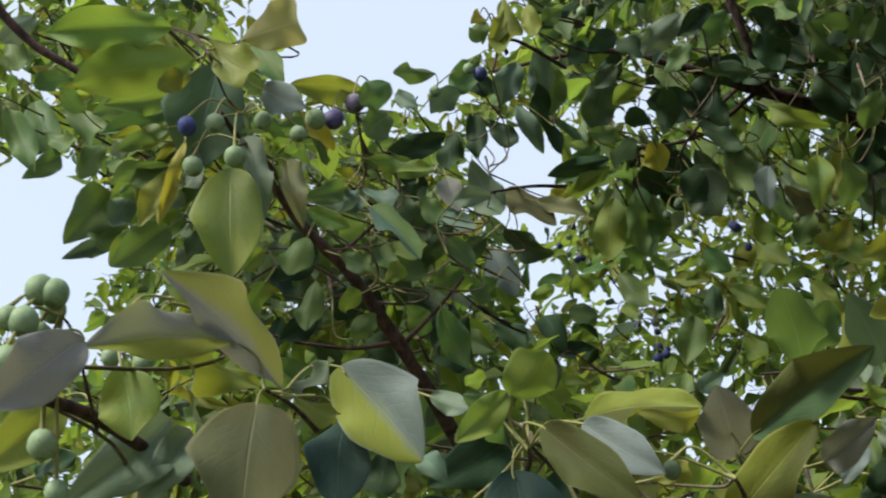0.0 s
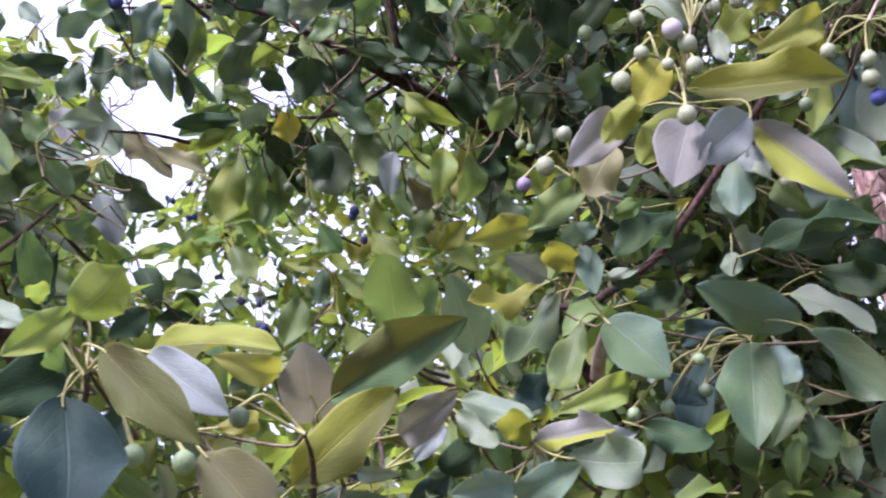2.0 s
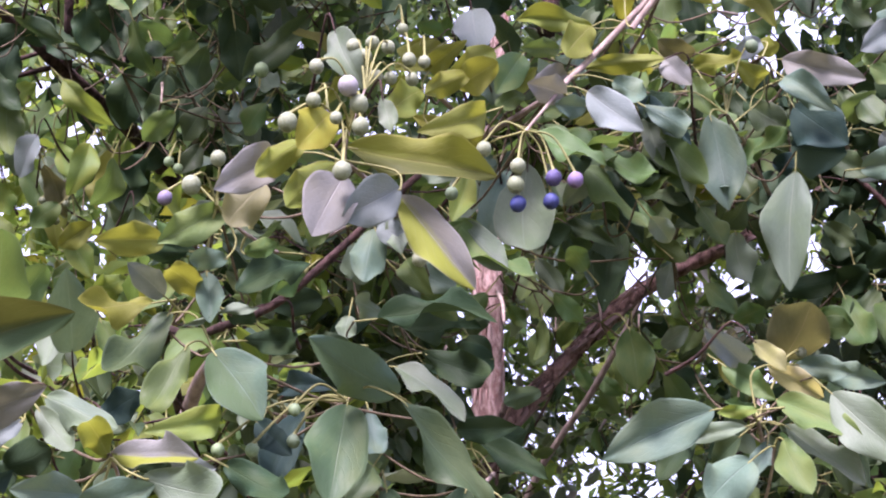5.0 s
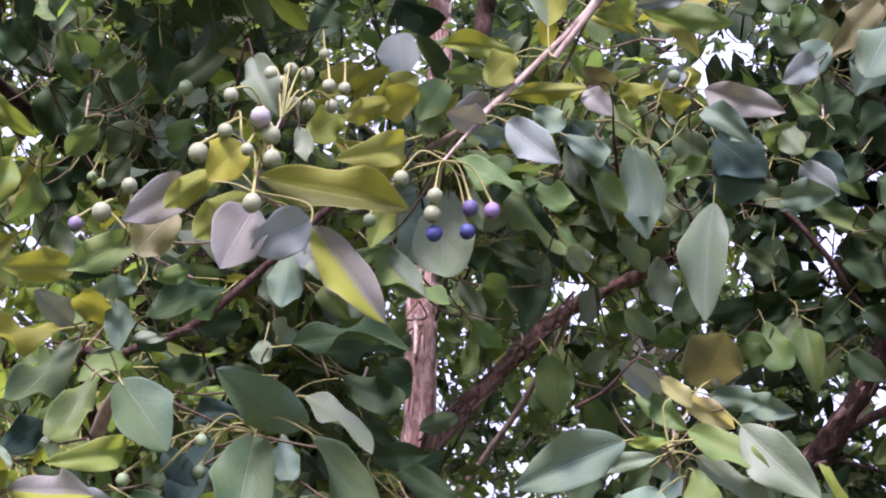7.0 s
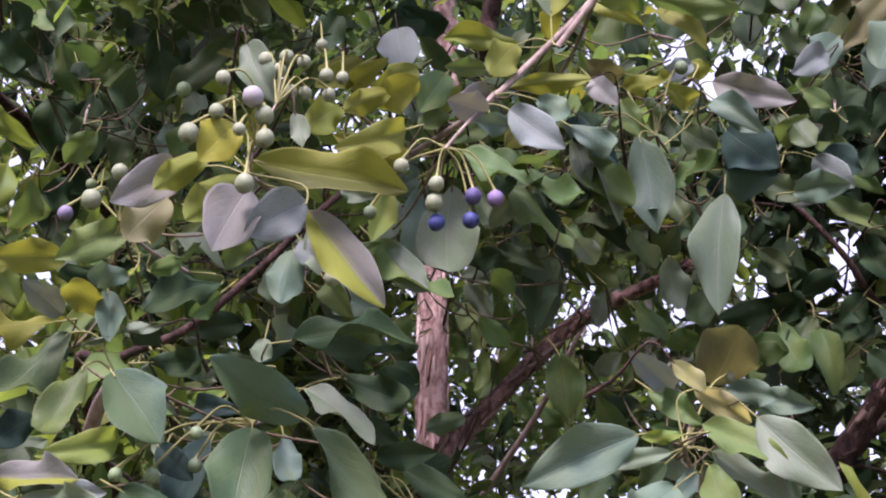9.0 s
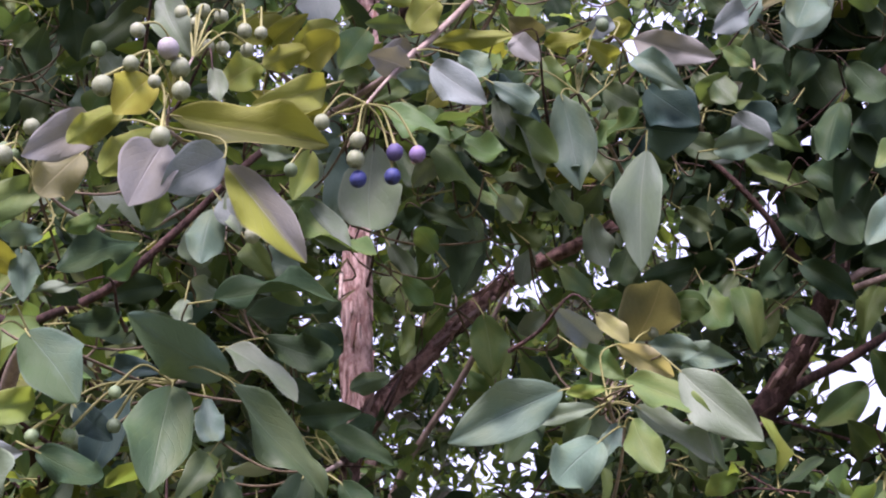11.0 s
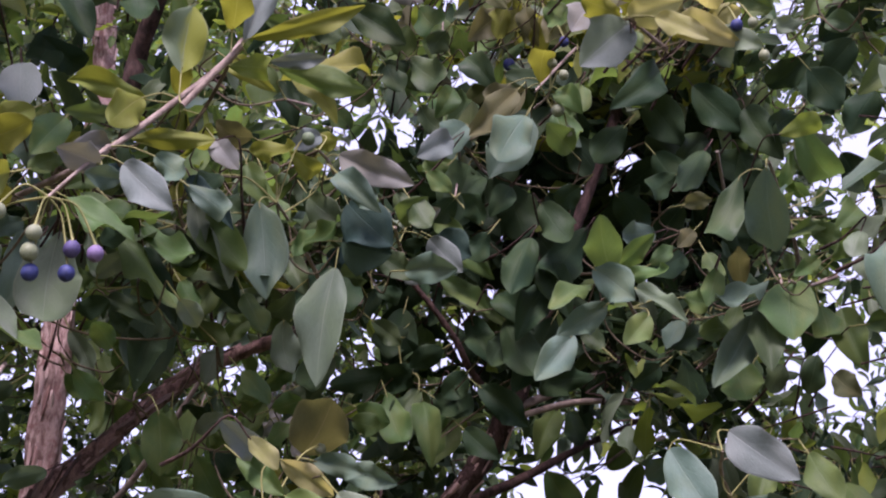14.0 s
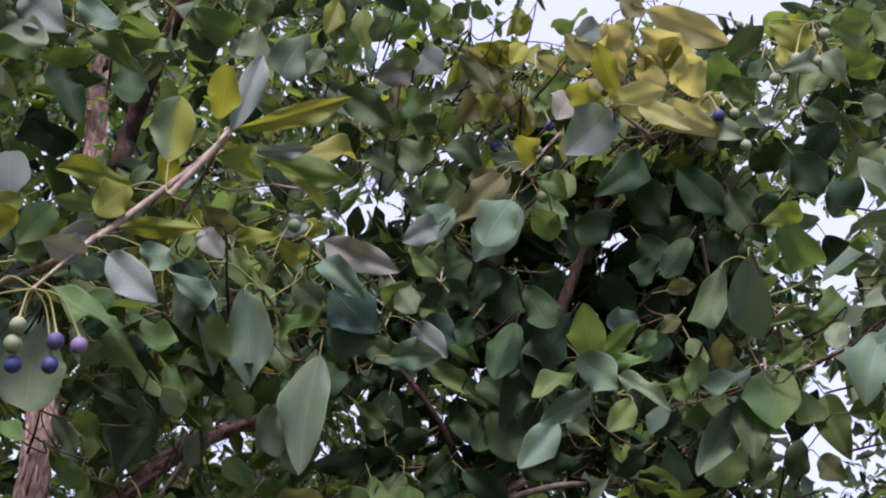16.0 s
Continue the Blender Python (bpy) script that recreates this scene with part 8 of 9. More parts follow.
s.leaf((0.339, 1.619, 2.226), (0.320, 1.641, 2.194), 0.031, -163, 'e')
s.leaf((0.424, 1.718, 2.155), (0.457, 1.737, 2.123), 0.032, 103, 'e')
s.leaf((0.415, 1.706, 2.191), (0.383, 1.705, 2.155), 0.026, -98, 'e')
s = Sprig(left_tree, (-0.304, 1.293, 2.307, 0.0016), (-0.285, 1.217, 2.255, 0.0012), (-0.273, 1.175, 2.218, 0.0008))
s.leaf((-0.345, 1.108, 2.231), (-0.344, 1.127, 2.192), 0.030, 144, 'd')
s.leaf((-0.339, 1.145, 2.273), (-0.309, 1.129, 2.239), 0.028, 53, 'g')
s.leaf((-0.249, 1.237, 2.154), (-0.266, 1.235, 2.121), 0.023, -92, 'e')
s.leaf((-0.231, 1.160, 2.157), (-0.252, 1.178, 2.129), 0.026, -127, 'e')
s.leaf((-0.226, 1.155, 2.172), (-0.194, 1.139, 2.189), 0.016, 140, 'g')
s.leaf((-0.241, 1.125, 2.209), (-0.259, 1.127, 2.185), 0.022, -110, 'g')
s.leaf((-0.288, 1.218, 2.223), (-0.285, 1.235, 2.158), 0.031, 164, 'd')
s.leaf((-0.235, 1.120, 2.250), (-0.252, 1.099, 2.247), 0.023, -104, 'e')
s = Sprig(left_tree, (-0.247, 1.271, 2.321, 0.0016), (-0.230, 1.195, 2.268, 0.0012), (-0.221, 1.153, 2.230, 0.0008))
s.leaf((-0.313, 1.210, 2.250), (-0.309, 1.230, 2.237), 0.027, 124, 'd')
s.leaf((-0.274, 1.154, 2.257), (-0.292, 1.154, 2.231), 0.022, -110, 'g')
s.leaf((-0.197, 1.153, 2.154), (-0.180, 1.164, 2.119), 0.021, 126, 'p')
s.leaf((-0.179, 1.115, 2.178), (-0.157, 1.101, 2.143), 0.022, 68, 'p')
s.leaf((-0.222, 1.149, 2.200), (-0.210, 1.154, 2.178), 0.022, 81, 'l')
s.leaf((-0.207, 1.097, 2.231), (-0.201, 1.117, 2.178), 0.032, 155, 'd')
s.leaf((-0.199, 1.093, 2.245), (-0.149, 1.105, 2.243), 0.030, 117, 'e')
s.leaf((-0.149, 1.118, 2.245), (-0.178, 1.109, 2.207), 0.022, -131, 'v')
s = Sprig(centre_tree, (0.038, 0.865, 1.869, 0.0016), (0.037, 0.780, 1.831, 0.0012), (0.036, 0.733, 1.802, 0.0008))
s.leaf((-0.101, 0.716, 1.801), (-0.144, 0.712, 1.790), 0.005, -137, 'p')
s.leaf((0.173, 0.713, 1.790), (0.191, 0.713, 1.774), 0.012, 88, 'k')
s = Sprig(centre_tree, (0.253, 1.041, 1.852, 0.0016), (0.234, 0.956, 1.820, 0.0012), (0.223, 0.909, 1.795, 0.0008))
s.leaf((0.224, 0.898, 1.780), (0.208, 0.881, 1.753), 0.015, -35, 'b')
s.leaf((0.205, 0.895, 1.783), (0.190, 0.922, 1.766), 0.018, -109, 'e')
s.leaf((0.205, 0.839, 1.786), (0.181, 0.849, 1.785), 0.009, -95, 'l')
s.leaf((0.224, 0.901, 1.802), (0.196, 0.885, 1.805), 0.011, -90, 'g')
s.leaf((0.238, 0.919, 1.798), (0.268, 0.921, 1.788), 0.012, 117, 'e')
s = Sprig(right_tree, (0.428, 1.315, 2.094, 0.0016), (0.403, 1.235, 2.053, 0.0012), (0.390, 1.191, 2.023, 0.0008))
s.leaf((0.335, 1.142, 1.964), (0.364, 1.123, 1.947), 0.023, 120, 'g')
s.leaf((0.401, 1.168, 1.997), (0.374, 1.158, 1.950), 0.024, -55, 'e')
s.leaf((0.397, 1.197, 2.026), (0.322, 1.210, 2.007), 0.024, -109, 'd')
s.leaf((0.331, 1.230, 2.043), (0.308, 1.234, 1.995), 0.025, -75, 'e')
s.leaf((0.344, 1.134, 2.047), (0.372, 1.130, 2.025), 0.020, 107, 'e')
s.leaf((0.396, 1.205, 2.063), (0.422, 1.227, 2.044), 0.023, 167, 'd')
s.leaf((0.436, 1.184, 1.982), (0.409, 1.178, 1.936), 0.028, -96, 'g')
s.leaf((0.434, 1.124, 2.003), (0.414, 1.133, 1.979), 0.025, -110, 'd')
s = Sprig(right_tree, (0.499, 1.304, 2.136, 0.0016), (0.470, 1.226, 2.093, 0.0012), (0.454, 1.183, 2.062, 0.0008))
s.leaf((0.415, 1.136, 2.029), (0.389, 1.157, 2.015), 0.023, -127, 'd')
s.leaf((0.481, 1.195, 2.080), (0.453, 1.188, 2.041), 0.029, -44, 'd')
s = Sprig(centre_tree, (-0.018, 1.254, 1.997, 0.0016), (-0.015, 1.169, 1.960, 0.0012), (-0.013, 1.121, 1.931, 0.0008))
s.leaf((-0.111, 1.178, 1.907), (-0.091, 1.157, 1.926), 0.021, 160, 'e')
s.leaf((-0.079, 1.056, 1.936), (-0.056, 1.071, 1.923), 0.021, 149, 'e')
s.leaf((-0.043, 1.151, 1.870), (-0.013, 1.162, 1.855), 0.023, 144, 'e')
s.leaf((-0.015, 1.127, 1.899), (0.024, 1.115, 1.882), 0.019, 106, 'e')
s.leaf((0.023, 1.061, 1.903), (0.042, 1.059, 1.879), 0.016, 90, 'd')
s.leaf((0.040, 1.073, 1.927), (0.018, 1.064, 1.904), 0.020, -108, 'e')
s.leaf((-0.017, 1.113, 1.940), (-0.045, 1.126, 1.923), 0.021, -112, 'e')
s.leaf((0.104, 1.061, 2.016), (0.086, 1.073, 1.995), 0.021, -155, 'g')
s = Sprig(centre_tree, (0.235, 1.180, 2.138, 0.0016), (0.221, 1.101, 2.091, 0.0012), (0.213, 1.056, 2.057, 0.0008))
s.leaf((0.104, 1.069, 2.062), (0.083, 1.047, 2.071), 0.019, -163, 'g')
s.leaf((0.157, 1.029, 2.014), (0.173, 1.013, 1.982), 0.019, 61, 'g')
s.leaf((0.137, 1.016, 2.017), (0.118, 1.008, 1.988), 0.019, -112, 'g')
s.leaf((0.199, 0.997, 2.036), (0.178, 0.985, 2.004), 0.020, -98, 'g')
s.leaf((0.254, 1.047, 2.027), (0.234, 1.070, 2.010), 0.023, -163, 'e')
s.leaf((0.314, 1.054, 2.043), (0.293, 1.023, 2.053), 0.020, 176, 'e')
s.leaf((0.233, 1.028, 2.068), (0.209, 0.998, 2.078), 0.017, -157, 'g')
s.leaf((0.283, 1.069, 2.120), (0.262, 1.074, 2.093), 0.022, -73, 'e')
s = Sprig(centre_tree, (0.429, 1.134, 2.212, 0.0016), (0.402, 1.060, 2.161, 0.0012), (0.387, 1.019, 2.125, 0.0008))
s.leaf((0.403, 0.990, 2.088), (0.389, 0.996, 2.117), 0.024, -133, 'd')
s.leaf((0.382, 1.002, 2.115), (0.367, 1.022, 2.098), 0.021, -149, 'd')
s.leaf((0.359, 1.015, 2.143), (0.383, 1.017, 2.129), 0.019, 103, 'g')
s = Sprig(right_tree, (0.574, 1.134, 2.146, 0.0016), (0.540, 1.059, 2.102, 0.0012), (0.521, 1.017, 2.070, 0.0008))
s.leaf((0.457, 1.036, 2.088), (0.438, 1.041, 2.059), 0.022, -105, 'd')
s.leaf((0.422, 1.026, 2.100), (0.402, 1.031, 2.071), 0.022, -104, 'd')
s.leaf((0.492, 0.982, 2.136), (0.480, 1.009, 2.124), 0.022, -134, 'd')
s.leaf((0.442, 1.023, 2.147), (0.422, 1.026, 2.117), 0.023, -82, 'd')
s.leaf((0.558, 0.979, 1.974), (0.530, 0.978, 1.951), 0.022, -118, 'd')
s.leaf((0.518, 1.004, 1.993), (0.502, 1.017, 2.016), 0.018, -83, 'e')
s.leaf((0.560, 0.995, 2.075), (0.585, 0.998, 2.097), 0.015, 82, 'g')
s.leaf((0.663, 0.955, 1.979), (0.645, 0.958, 1.953), 0.024, -109, 'e')
s = Sprig(right_tree, (0.742, 1.073, 2.126, 0.0016), (0.698, 1.002, 2.083, 0.0012), (0.673, 0.963, 2.052, 0.0008))
s.leaf((0.665, 1.014, 1.999), (0.649, 1.031, 1.971), 0.024, -125, 'e')
s.leaf((0.612, 0.934, 2.021), (0.595, 0.936, 1.994), 0.019, -58, 'g')
s.leaf((0.589, 0.993, 2.025), (0.569, 0.988, 1.994), 0.019, -45, 'b')
s.leaf((0.670, 0.897, 2.056), (0.640, 0.887, 2.032), 0.016, -77, 'g')
s.leaf((0.599, 0.961, 2.078), (0.605, 0.947, 2.046), 0.020, 36, 'g')
s.leaf((0.732, 1.008, 2.017), (0.728, 1.026, 1.985), 0.026, -159, 'e')
s.leaf((0.720, 0.880, 2.062), (0.694, 0.887, 2.040), 0.022, -94, 'p')
s.leaf((0.719, 0.895, 2.100), (0.705, 0.912, 2.084), 0.022, -142, 'g')
s = Sprig(centre_tree, (0.149, 1.205, 1.989, 0.0016), (0.139, 1.121, 1.951, 0.0012), (0.134, 1.074, 1.923, 0.0008))
s.leaf((0.077, 1.047, 1.968), (0.097, 1.038, 1.929), 0.019, 108, 'p')
s.leaf((0.223, 1.043, 1.888), (0.253, 1.029, 1.852), 0.020, 93, 'y')
s.leaf((0.191, 1.105, 1.894), (0.220, 1.139, 1.863), 0.023, 138, 'g')
s.leaf((0.151, 1.032, 1.904), (0.158, 1.039, 1.855), 0.031, 148, 'g')
s = Sprig(centre_tree, (0.220, 1.208, 2.058, 0.0016), (0.205, 1.126, 2.016, 0.0012), (0.197, 1.080, 1.985, 0.0008))
s.leaf((0.211, 1.093, 1.928), (0.189, 1.111, 1.916), 0.018, -118, 'p')
s.leaf((0.213, 1.031, 1.944), (0.237, 1.028, 1.918), 0.020, 80, 'g')
s.leaf((0.139, 1.028, 1.996), (0.132, 1.054, 1.935), 0.035, 177, 'b')
s.leaf((0.179, 1.071, 1.998), (0.207, 1.077, 1.982), 0.018, 111, 'g')
s.leaf((0.205, 0.999, 1.998), (0.222, 0.994, 1.961), 0.023, 66, 'g')
s.leaf((0.192, 1.063, 2.035), (0.173, 1.061, 1.998), 0.021, -91, 'g')
s.leaf((0.255, 1.118, 1.945), (0.280, 1.099, 1.952), 0.021, 129, 'g')
s = Sprig(centre_tree, (0.288, 1.236, 2.101, 0.0016), (0.269, 1.156, 2.058, 0.0012), (0.259, 1.111, 2.026, 0.0008))
s.leaf((0.255, 1.093, 2.018), (0.267, 1.109, 1.976), 0.030, 135, 'p')
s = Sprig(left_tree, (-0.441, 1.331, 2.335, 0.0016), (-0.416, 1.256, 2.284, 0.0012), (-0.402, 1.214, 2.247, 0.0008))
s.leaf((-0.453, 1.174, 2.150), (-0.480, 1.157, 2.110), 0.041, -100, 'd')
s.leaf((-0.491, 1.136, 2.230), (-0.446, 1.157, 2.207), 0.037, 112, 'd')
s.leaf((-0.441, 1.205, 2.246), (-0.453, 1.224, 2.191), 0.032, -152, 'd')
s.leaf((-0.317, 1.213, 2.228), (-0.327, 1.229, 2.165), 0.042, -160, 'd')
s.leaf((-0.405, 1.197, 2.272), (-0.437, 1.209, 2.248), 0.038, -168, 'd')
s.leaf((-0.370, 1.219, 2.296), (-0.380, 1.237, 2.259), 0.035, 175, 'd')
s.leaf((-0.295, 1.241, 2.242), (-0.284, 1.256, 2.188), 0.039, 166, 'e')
s = Sprig(centre_tree, (-0.283, 1.184, 2.194, 0.0016), (-0.264, 1.107, 2.145, 0.0012), (-0.253, 1.064, 2.109, 0.0008))
s.leaf((-0.362, 1.079, 2.081), (-0.379, 1.102, 2.049), 0.027, -128, 'v')
s.leaf((-0.281, 1.034, 2.040), (-0.298, 1.056, 2.003), 0.025, 168, 'g')
s.leaf((-0.297, 1.018, 2.045), (-0.307, 1.013, 1.996), 0.023, -89, 'l')
s.leaf((-0.235, 1.040, 2.089), (-0.262, 1.052, 2.064), 0.023, -142, 'g')
s.leaf((-0.161, 1.070, 2.116), (-0.179, 1.090, 2.093), 0.023, -122, 'g')
s.leaf((-0.184, 1.001, 2.151), (-0.175, 1.008, 2.106), 0.030, 107, 'd')
s.leaf((-0.221, 1.082, 2.179), (-0.232, 1.090, 2.137), 0.026, -170, 'e')
s = Sprig(left_tree, (-0.288, 0.778, 1.747, 0.0016), (-0.257, 0.696, 1.719, 0.0012), (-0.239, 0.650, 1.697, 0.0008))
s.leaf((-0.273, 0.636, 1.676), (-0.230, 0.616, 1.675), 0.021, 116, 'b')
s.leaf((-0.243, 0.621, 1.691), (-0.219, 0.616, 1.686), 0.009, 107, 'p')
s.leaf((-0.242, 0.646, 1.693), (-0.253, 0.616, 1.697), 0.013, -104, 'n')
s.leaf((-0.254, 0.632, 1.703), (-0.276, 0.644, 1.699), 0.014, -117, 'n')
s.leaf((-0.229, 0.618, 1.705), (-0.193, 0.615, 1.708), 0.010, 127, 'u')
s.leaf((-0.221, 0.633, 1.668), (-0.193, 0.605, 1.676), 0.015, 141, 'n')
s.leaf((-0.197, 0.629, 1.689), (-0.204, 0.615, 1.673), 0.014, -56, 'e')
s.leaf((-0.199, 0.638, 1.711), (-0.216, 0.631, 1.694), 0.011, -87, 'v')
# more leaves with the crown's shade in their colour
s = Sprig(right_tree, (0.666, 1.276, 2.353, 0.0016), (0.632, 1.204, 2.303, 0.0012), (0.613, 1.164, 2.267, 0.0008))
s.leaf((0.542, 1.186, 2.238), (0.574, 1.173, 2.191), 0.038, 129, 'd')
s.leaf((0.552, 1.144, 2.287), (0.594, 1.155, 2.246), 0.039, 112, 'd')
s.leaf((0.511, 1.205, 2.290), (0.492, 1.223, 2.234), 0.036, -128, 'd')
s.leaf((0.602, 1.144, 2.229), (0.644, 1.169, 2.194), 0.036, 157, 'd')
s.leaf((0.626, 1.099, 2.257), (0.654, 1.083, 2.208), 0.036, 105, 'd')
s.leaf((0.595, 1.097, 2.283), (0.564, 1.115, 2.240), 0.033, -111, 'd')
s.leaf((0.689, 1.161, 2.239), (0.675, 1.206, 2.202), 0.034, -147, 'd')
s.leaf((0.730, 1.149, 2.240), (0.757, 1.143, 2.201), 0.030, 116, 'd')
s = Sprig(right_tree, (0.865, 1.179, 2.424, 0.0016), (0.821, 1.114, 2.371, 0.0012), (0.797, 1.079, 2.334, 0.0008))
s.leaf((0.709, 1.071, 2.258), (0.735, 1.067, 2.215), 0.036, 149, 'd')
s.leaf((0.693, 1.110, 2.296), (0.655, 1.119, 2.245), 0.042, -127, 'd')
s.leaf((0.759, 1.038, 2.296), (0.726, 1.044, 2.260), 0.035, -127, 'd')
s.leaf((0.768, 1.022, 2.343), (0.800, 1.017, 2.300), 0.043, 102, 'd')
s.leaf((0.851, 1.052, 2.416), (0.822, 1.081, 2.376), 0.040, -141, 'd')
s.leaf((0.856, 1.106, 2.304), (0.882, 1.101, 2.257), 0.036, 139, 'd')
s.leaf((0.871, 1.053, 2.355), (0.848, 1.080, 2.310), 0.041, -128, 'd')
s = Sprig(left_tree, (-0.652, 0.774, 2.002, 0.0016), (-0.599, 0.709, 1.961, 0.0012), (-0.569, 0.673, 1.931, 0.0008))
s.leaf((-0.619, 0.634, 1.961), (-0.608, 0.649, 1.979), 0.015, 100, 'l')
s.leaf((-0.549, 0.662, 1.889), (-0.539, 0.681, 1.909), 0.016, 97, 'g')
s.leaf((-0.577, 0.717, 1.900), (-0.606, 0.723, 1.897), 0.016, -139, 'l')
s.leaf((-0.525, 0.652, 1.914), (-0.535, 0.632, 1.903), 0.018, -126, 'l')
s.leaf((-0.532, 0.713, 1.920), (-0.535, 0.744, 1.903), 0.019, 139, 'g')
s.leaf((-0.570, 0.603, 1.927), (-0.578, 0.586, 1.901), 0.018, -115, 'l')
s.leaf((-0.523, 0.629, 1.937), (-0.490, 0.625, 1.915), 0.015, 87, 'g')
s.leaf((-0.568, 0.655, 1.939), (-0.571, 0.643, 1.897), 0.020, -36, 'g')
s = Sprig(left_tree, (-0.611, 0.789, 2.063, 0.0016), (-0.562, 0.724, 2.017, 0.0012), (-0.534, 0.688, 1.985, 0.0008))
s.leaf((-0.546, 0.708, 1.943), (-0.521, 0.705, 1.947), 0.015, 120, 'l')
s.leaf((-0.535, 0.612, 1.951), (-0.545, 0.600, 1.921), 0.023, -69, 'g')
s.leaf((-0.517, 0.682, 1.957), (-0.482, 0.682, 1.938), 0.019, 67, 'l')
s.leaf((-0.530, 0.610, 1.970), (-0.504, 0.622, 1.949), 0.014, 107, 'l')
s.leaf((-0.506, 0.741, 1.973), (-0.496, 0.758, 1.950), 0.021, 102, 'g')
s.leaf((-0.511, 0.719, 2.003), (-0.491, 0.722, 1.976), 0.018, 101, 'g')
s.leaf((-0.543, 0.664, 2.005), (-0.521, 0.669, 1.985), 0.016, 92, 'b')
s.leaf((-0.501, 0.648, 2.010), (-0.469, 0.681, 1.995), 0.013, 94, 'l')
s = Sprig(left_tree, (-0.565, 0.826, 2.023, 0.0016), (-0.519, 0.757, 1.981, 0.0012), (-0.493, 0.719, 1.949, 0.0008))
s.leaf((-0.483, 0.686, 1.896), (-0.487, 0.713, 1.858), 0.022, 150, 'g')
s.leaf((-0.483, 0.721, 1.988), (-0.456, 0.735, 1.988), 0.015, 106, 'p')
s = Sprig(centre_tree, (-0.055, 1.047, 1.985, 0.0016), (-0.047, 0.964, 1.943, 0.0012), (-0.043, 0.918, 1.912, 0.0008))
s.leaf((-0.096, 0.882, 1.886), (-0.113, 0.875, 1.866), 0.017, -120, 'g')
s.leaf((-0.065, 0.894, 1.913), (-0.056, 0.908, 1.887), 0.028, 118, 'p')
s.leaf((-0.080, 0.872, 1.932), (-0.093, 0.899, 1.914), 0.018, -152, 'g')
s.leaf((-0.059, 0.919, 1.963), (-0.045, 0.915, 1.936), 0.016, 80, 'p')
s.leaf((-0.041, 0.883, 1.856), (-0.062, 0.864, 1.860), 0.017, -93, 'p')
s.leaf((-0.015, 0.936, 1.893), (0.010, 0.961, 1.882), 0.016, 120, 'g')
s.leaf((0.033, 0.942, 1.897), (0.018, 0.948, 1.877), 0.016, -128, 'g')
s.leaf((-0.005, 0.866, 1.899), (0.010, 0.840, 1.909), 0.015, 115, 'g')
s = Sprig(centre_tree, (0.028, 1.052, 2.011, 0.0016), (0.029, 0.970, 1.968, 0.0012), (0.030, 0.924, 1.936, 0.0008))
s.leaf((-0.027, 0.909, 1.908), (-0.009, 0.896, 1.878), 0.020, 93, 'g')
s.leaf((0.011, 0.857, 1.917), (0.045, 0.845, 1.876), 0.022, 91, 'p')
s.leaf((-0.043, 0.859, 1.917), (-0.026, 0.857, 1.894), 0.018, 96, 'v')
s.leaf((-0.035, 0.940, 1.956), (-0.018, 0.947, 1.937), 0.016, 97, 'l')
s.leaf((0.015, 0.885, 1.966), (0.010, 0.875, 1.926), 0.026, -63, 'p')
s.leaf((0.082, 0.934, 1.896), (0.104, 0.955, 1.883), 0.016, 134, 'g')
s.leaf((0.106, 0.928, 1.912), (0.088, 0.907, 1.924), 0.018, -144, 'g')
s.leaf((0.130, 0.929, 1.953), (0.114, 0.938, 1.980), 0.017, -99, 'g')
s = Sprig(centre_tree, (0.128, 1.041, 2.033, 0.0016), (0.121, 0.960, 1.988, 0.0012), (0.117, 0.914, 1.955, 0.0008))
s.leaf((0.089, 0.932, 1.966), (0.108, 0.907, 1.978), 0.017, 151, 'p')
s.leaf((0.142, 0.860, 1.927), (0.159, 0.875, 1.914), 0.016, 133, 'p')

for s in SPRIGS:
    s.finish(DARK_BARK if s.tree is left_tree else GREY_TWIG)

# ---- the crowns behind: many small leaves on twigs ----
# openings in the crowns: bearing and height in degrees from where one stands, with half widths
LEFT_GAPS = [
    (34.0, 38.5, 8.0, 3.4), (35.3, 32.8, 6.4, 2.9), (35.0, 35.3, 7.0, 2.9), (30.2, 25.9, 2.3, 2.6), (52.7, 25.5, 3.3, 3.9), (26.8, 27.4, 0.5, 2.1), (23.8, 27.7, 1.6, 1.1),
    (24.8, 20.5, 1.0, 0.8), (29.8, 21.2, 1.0, 0.7),
]
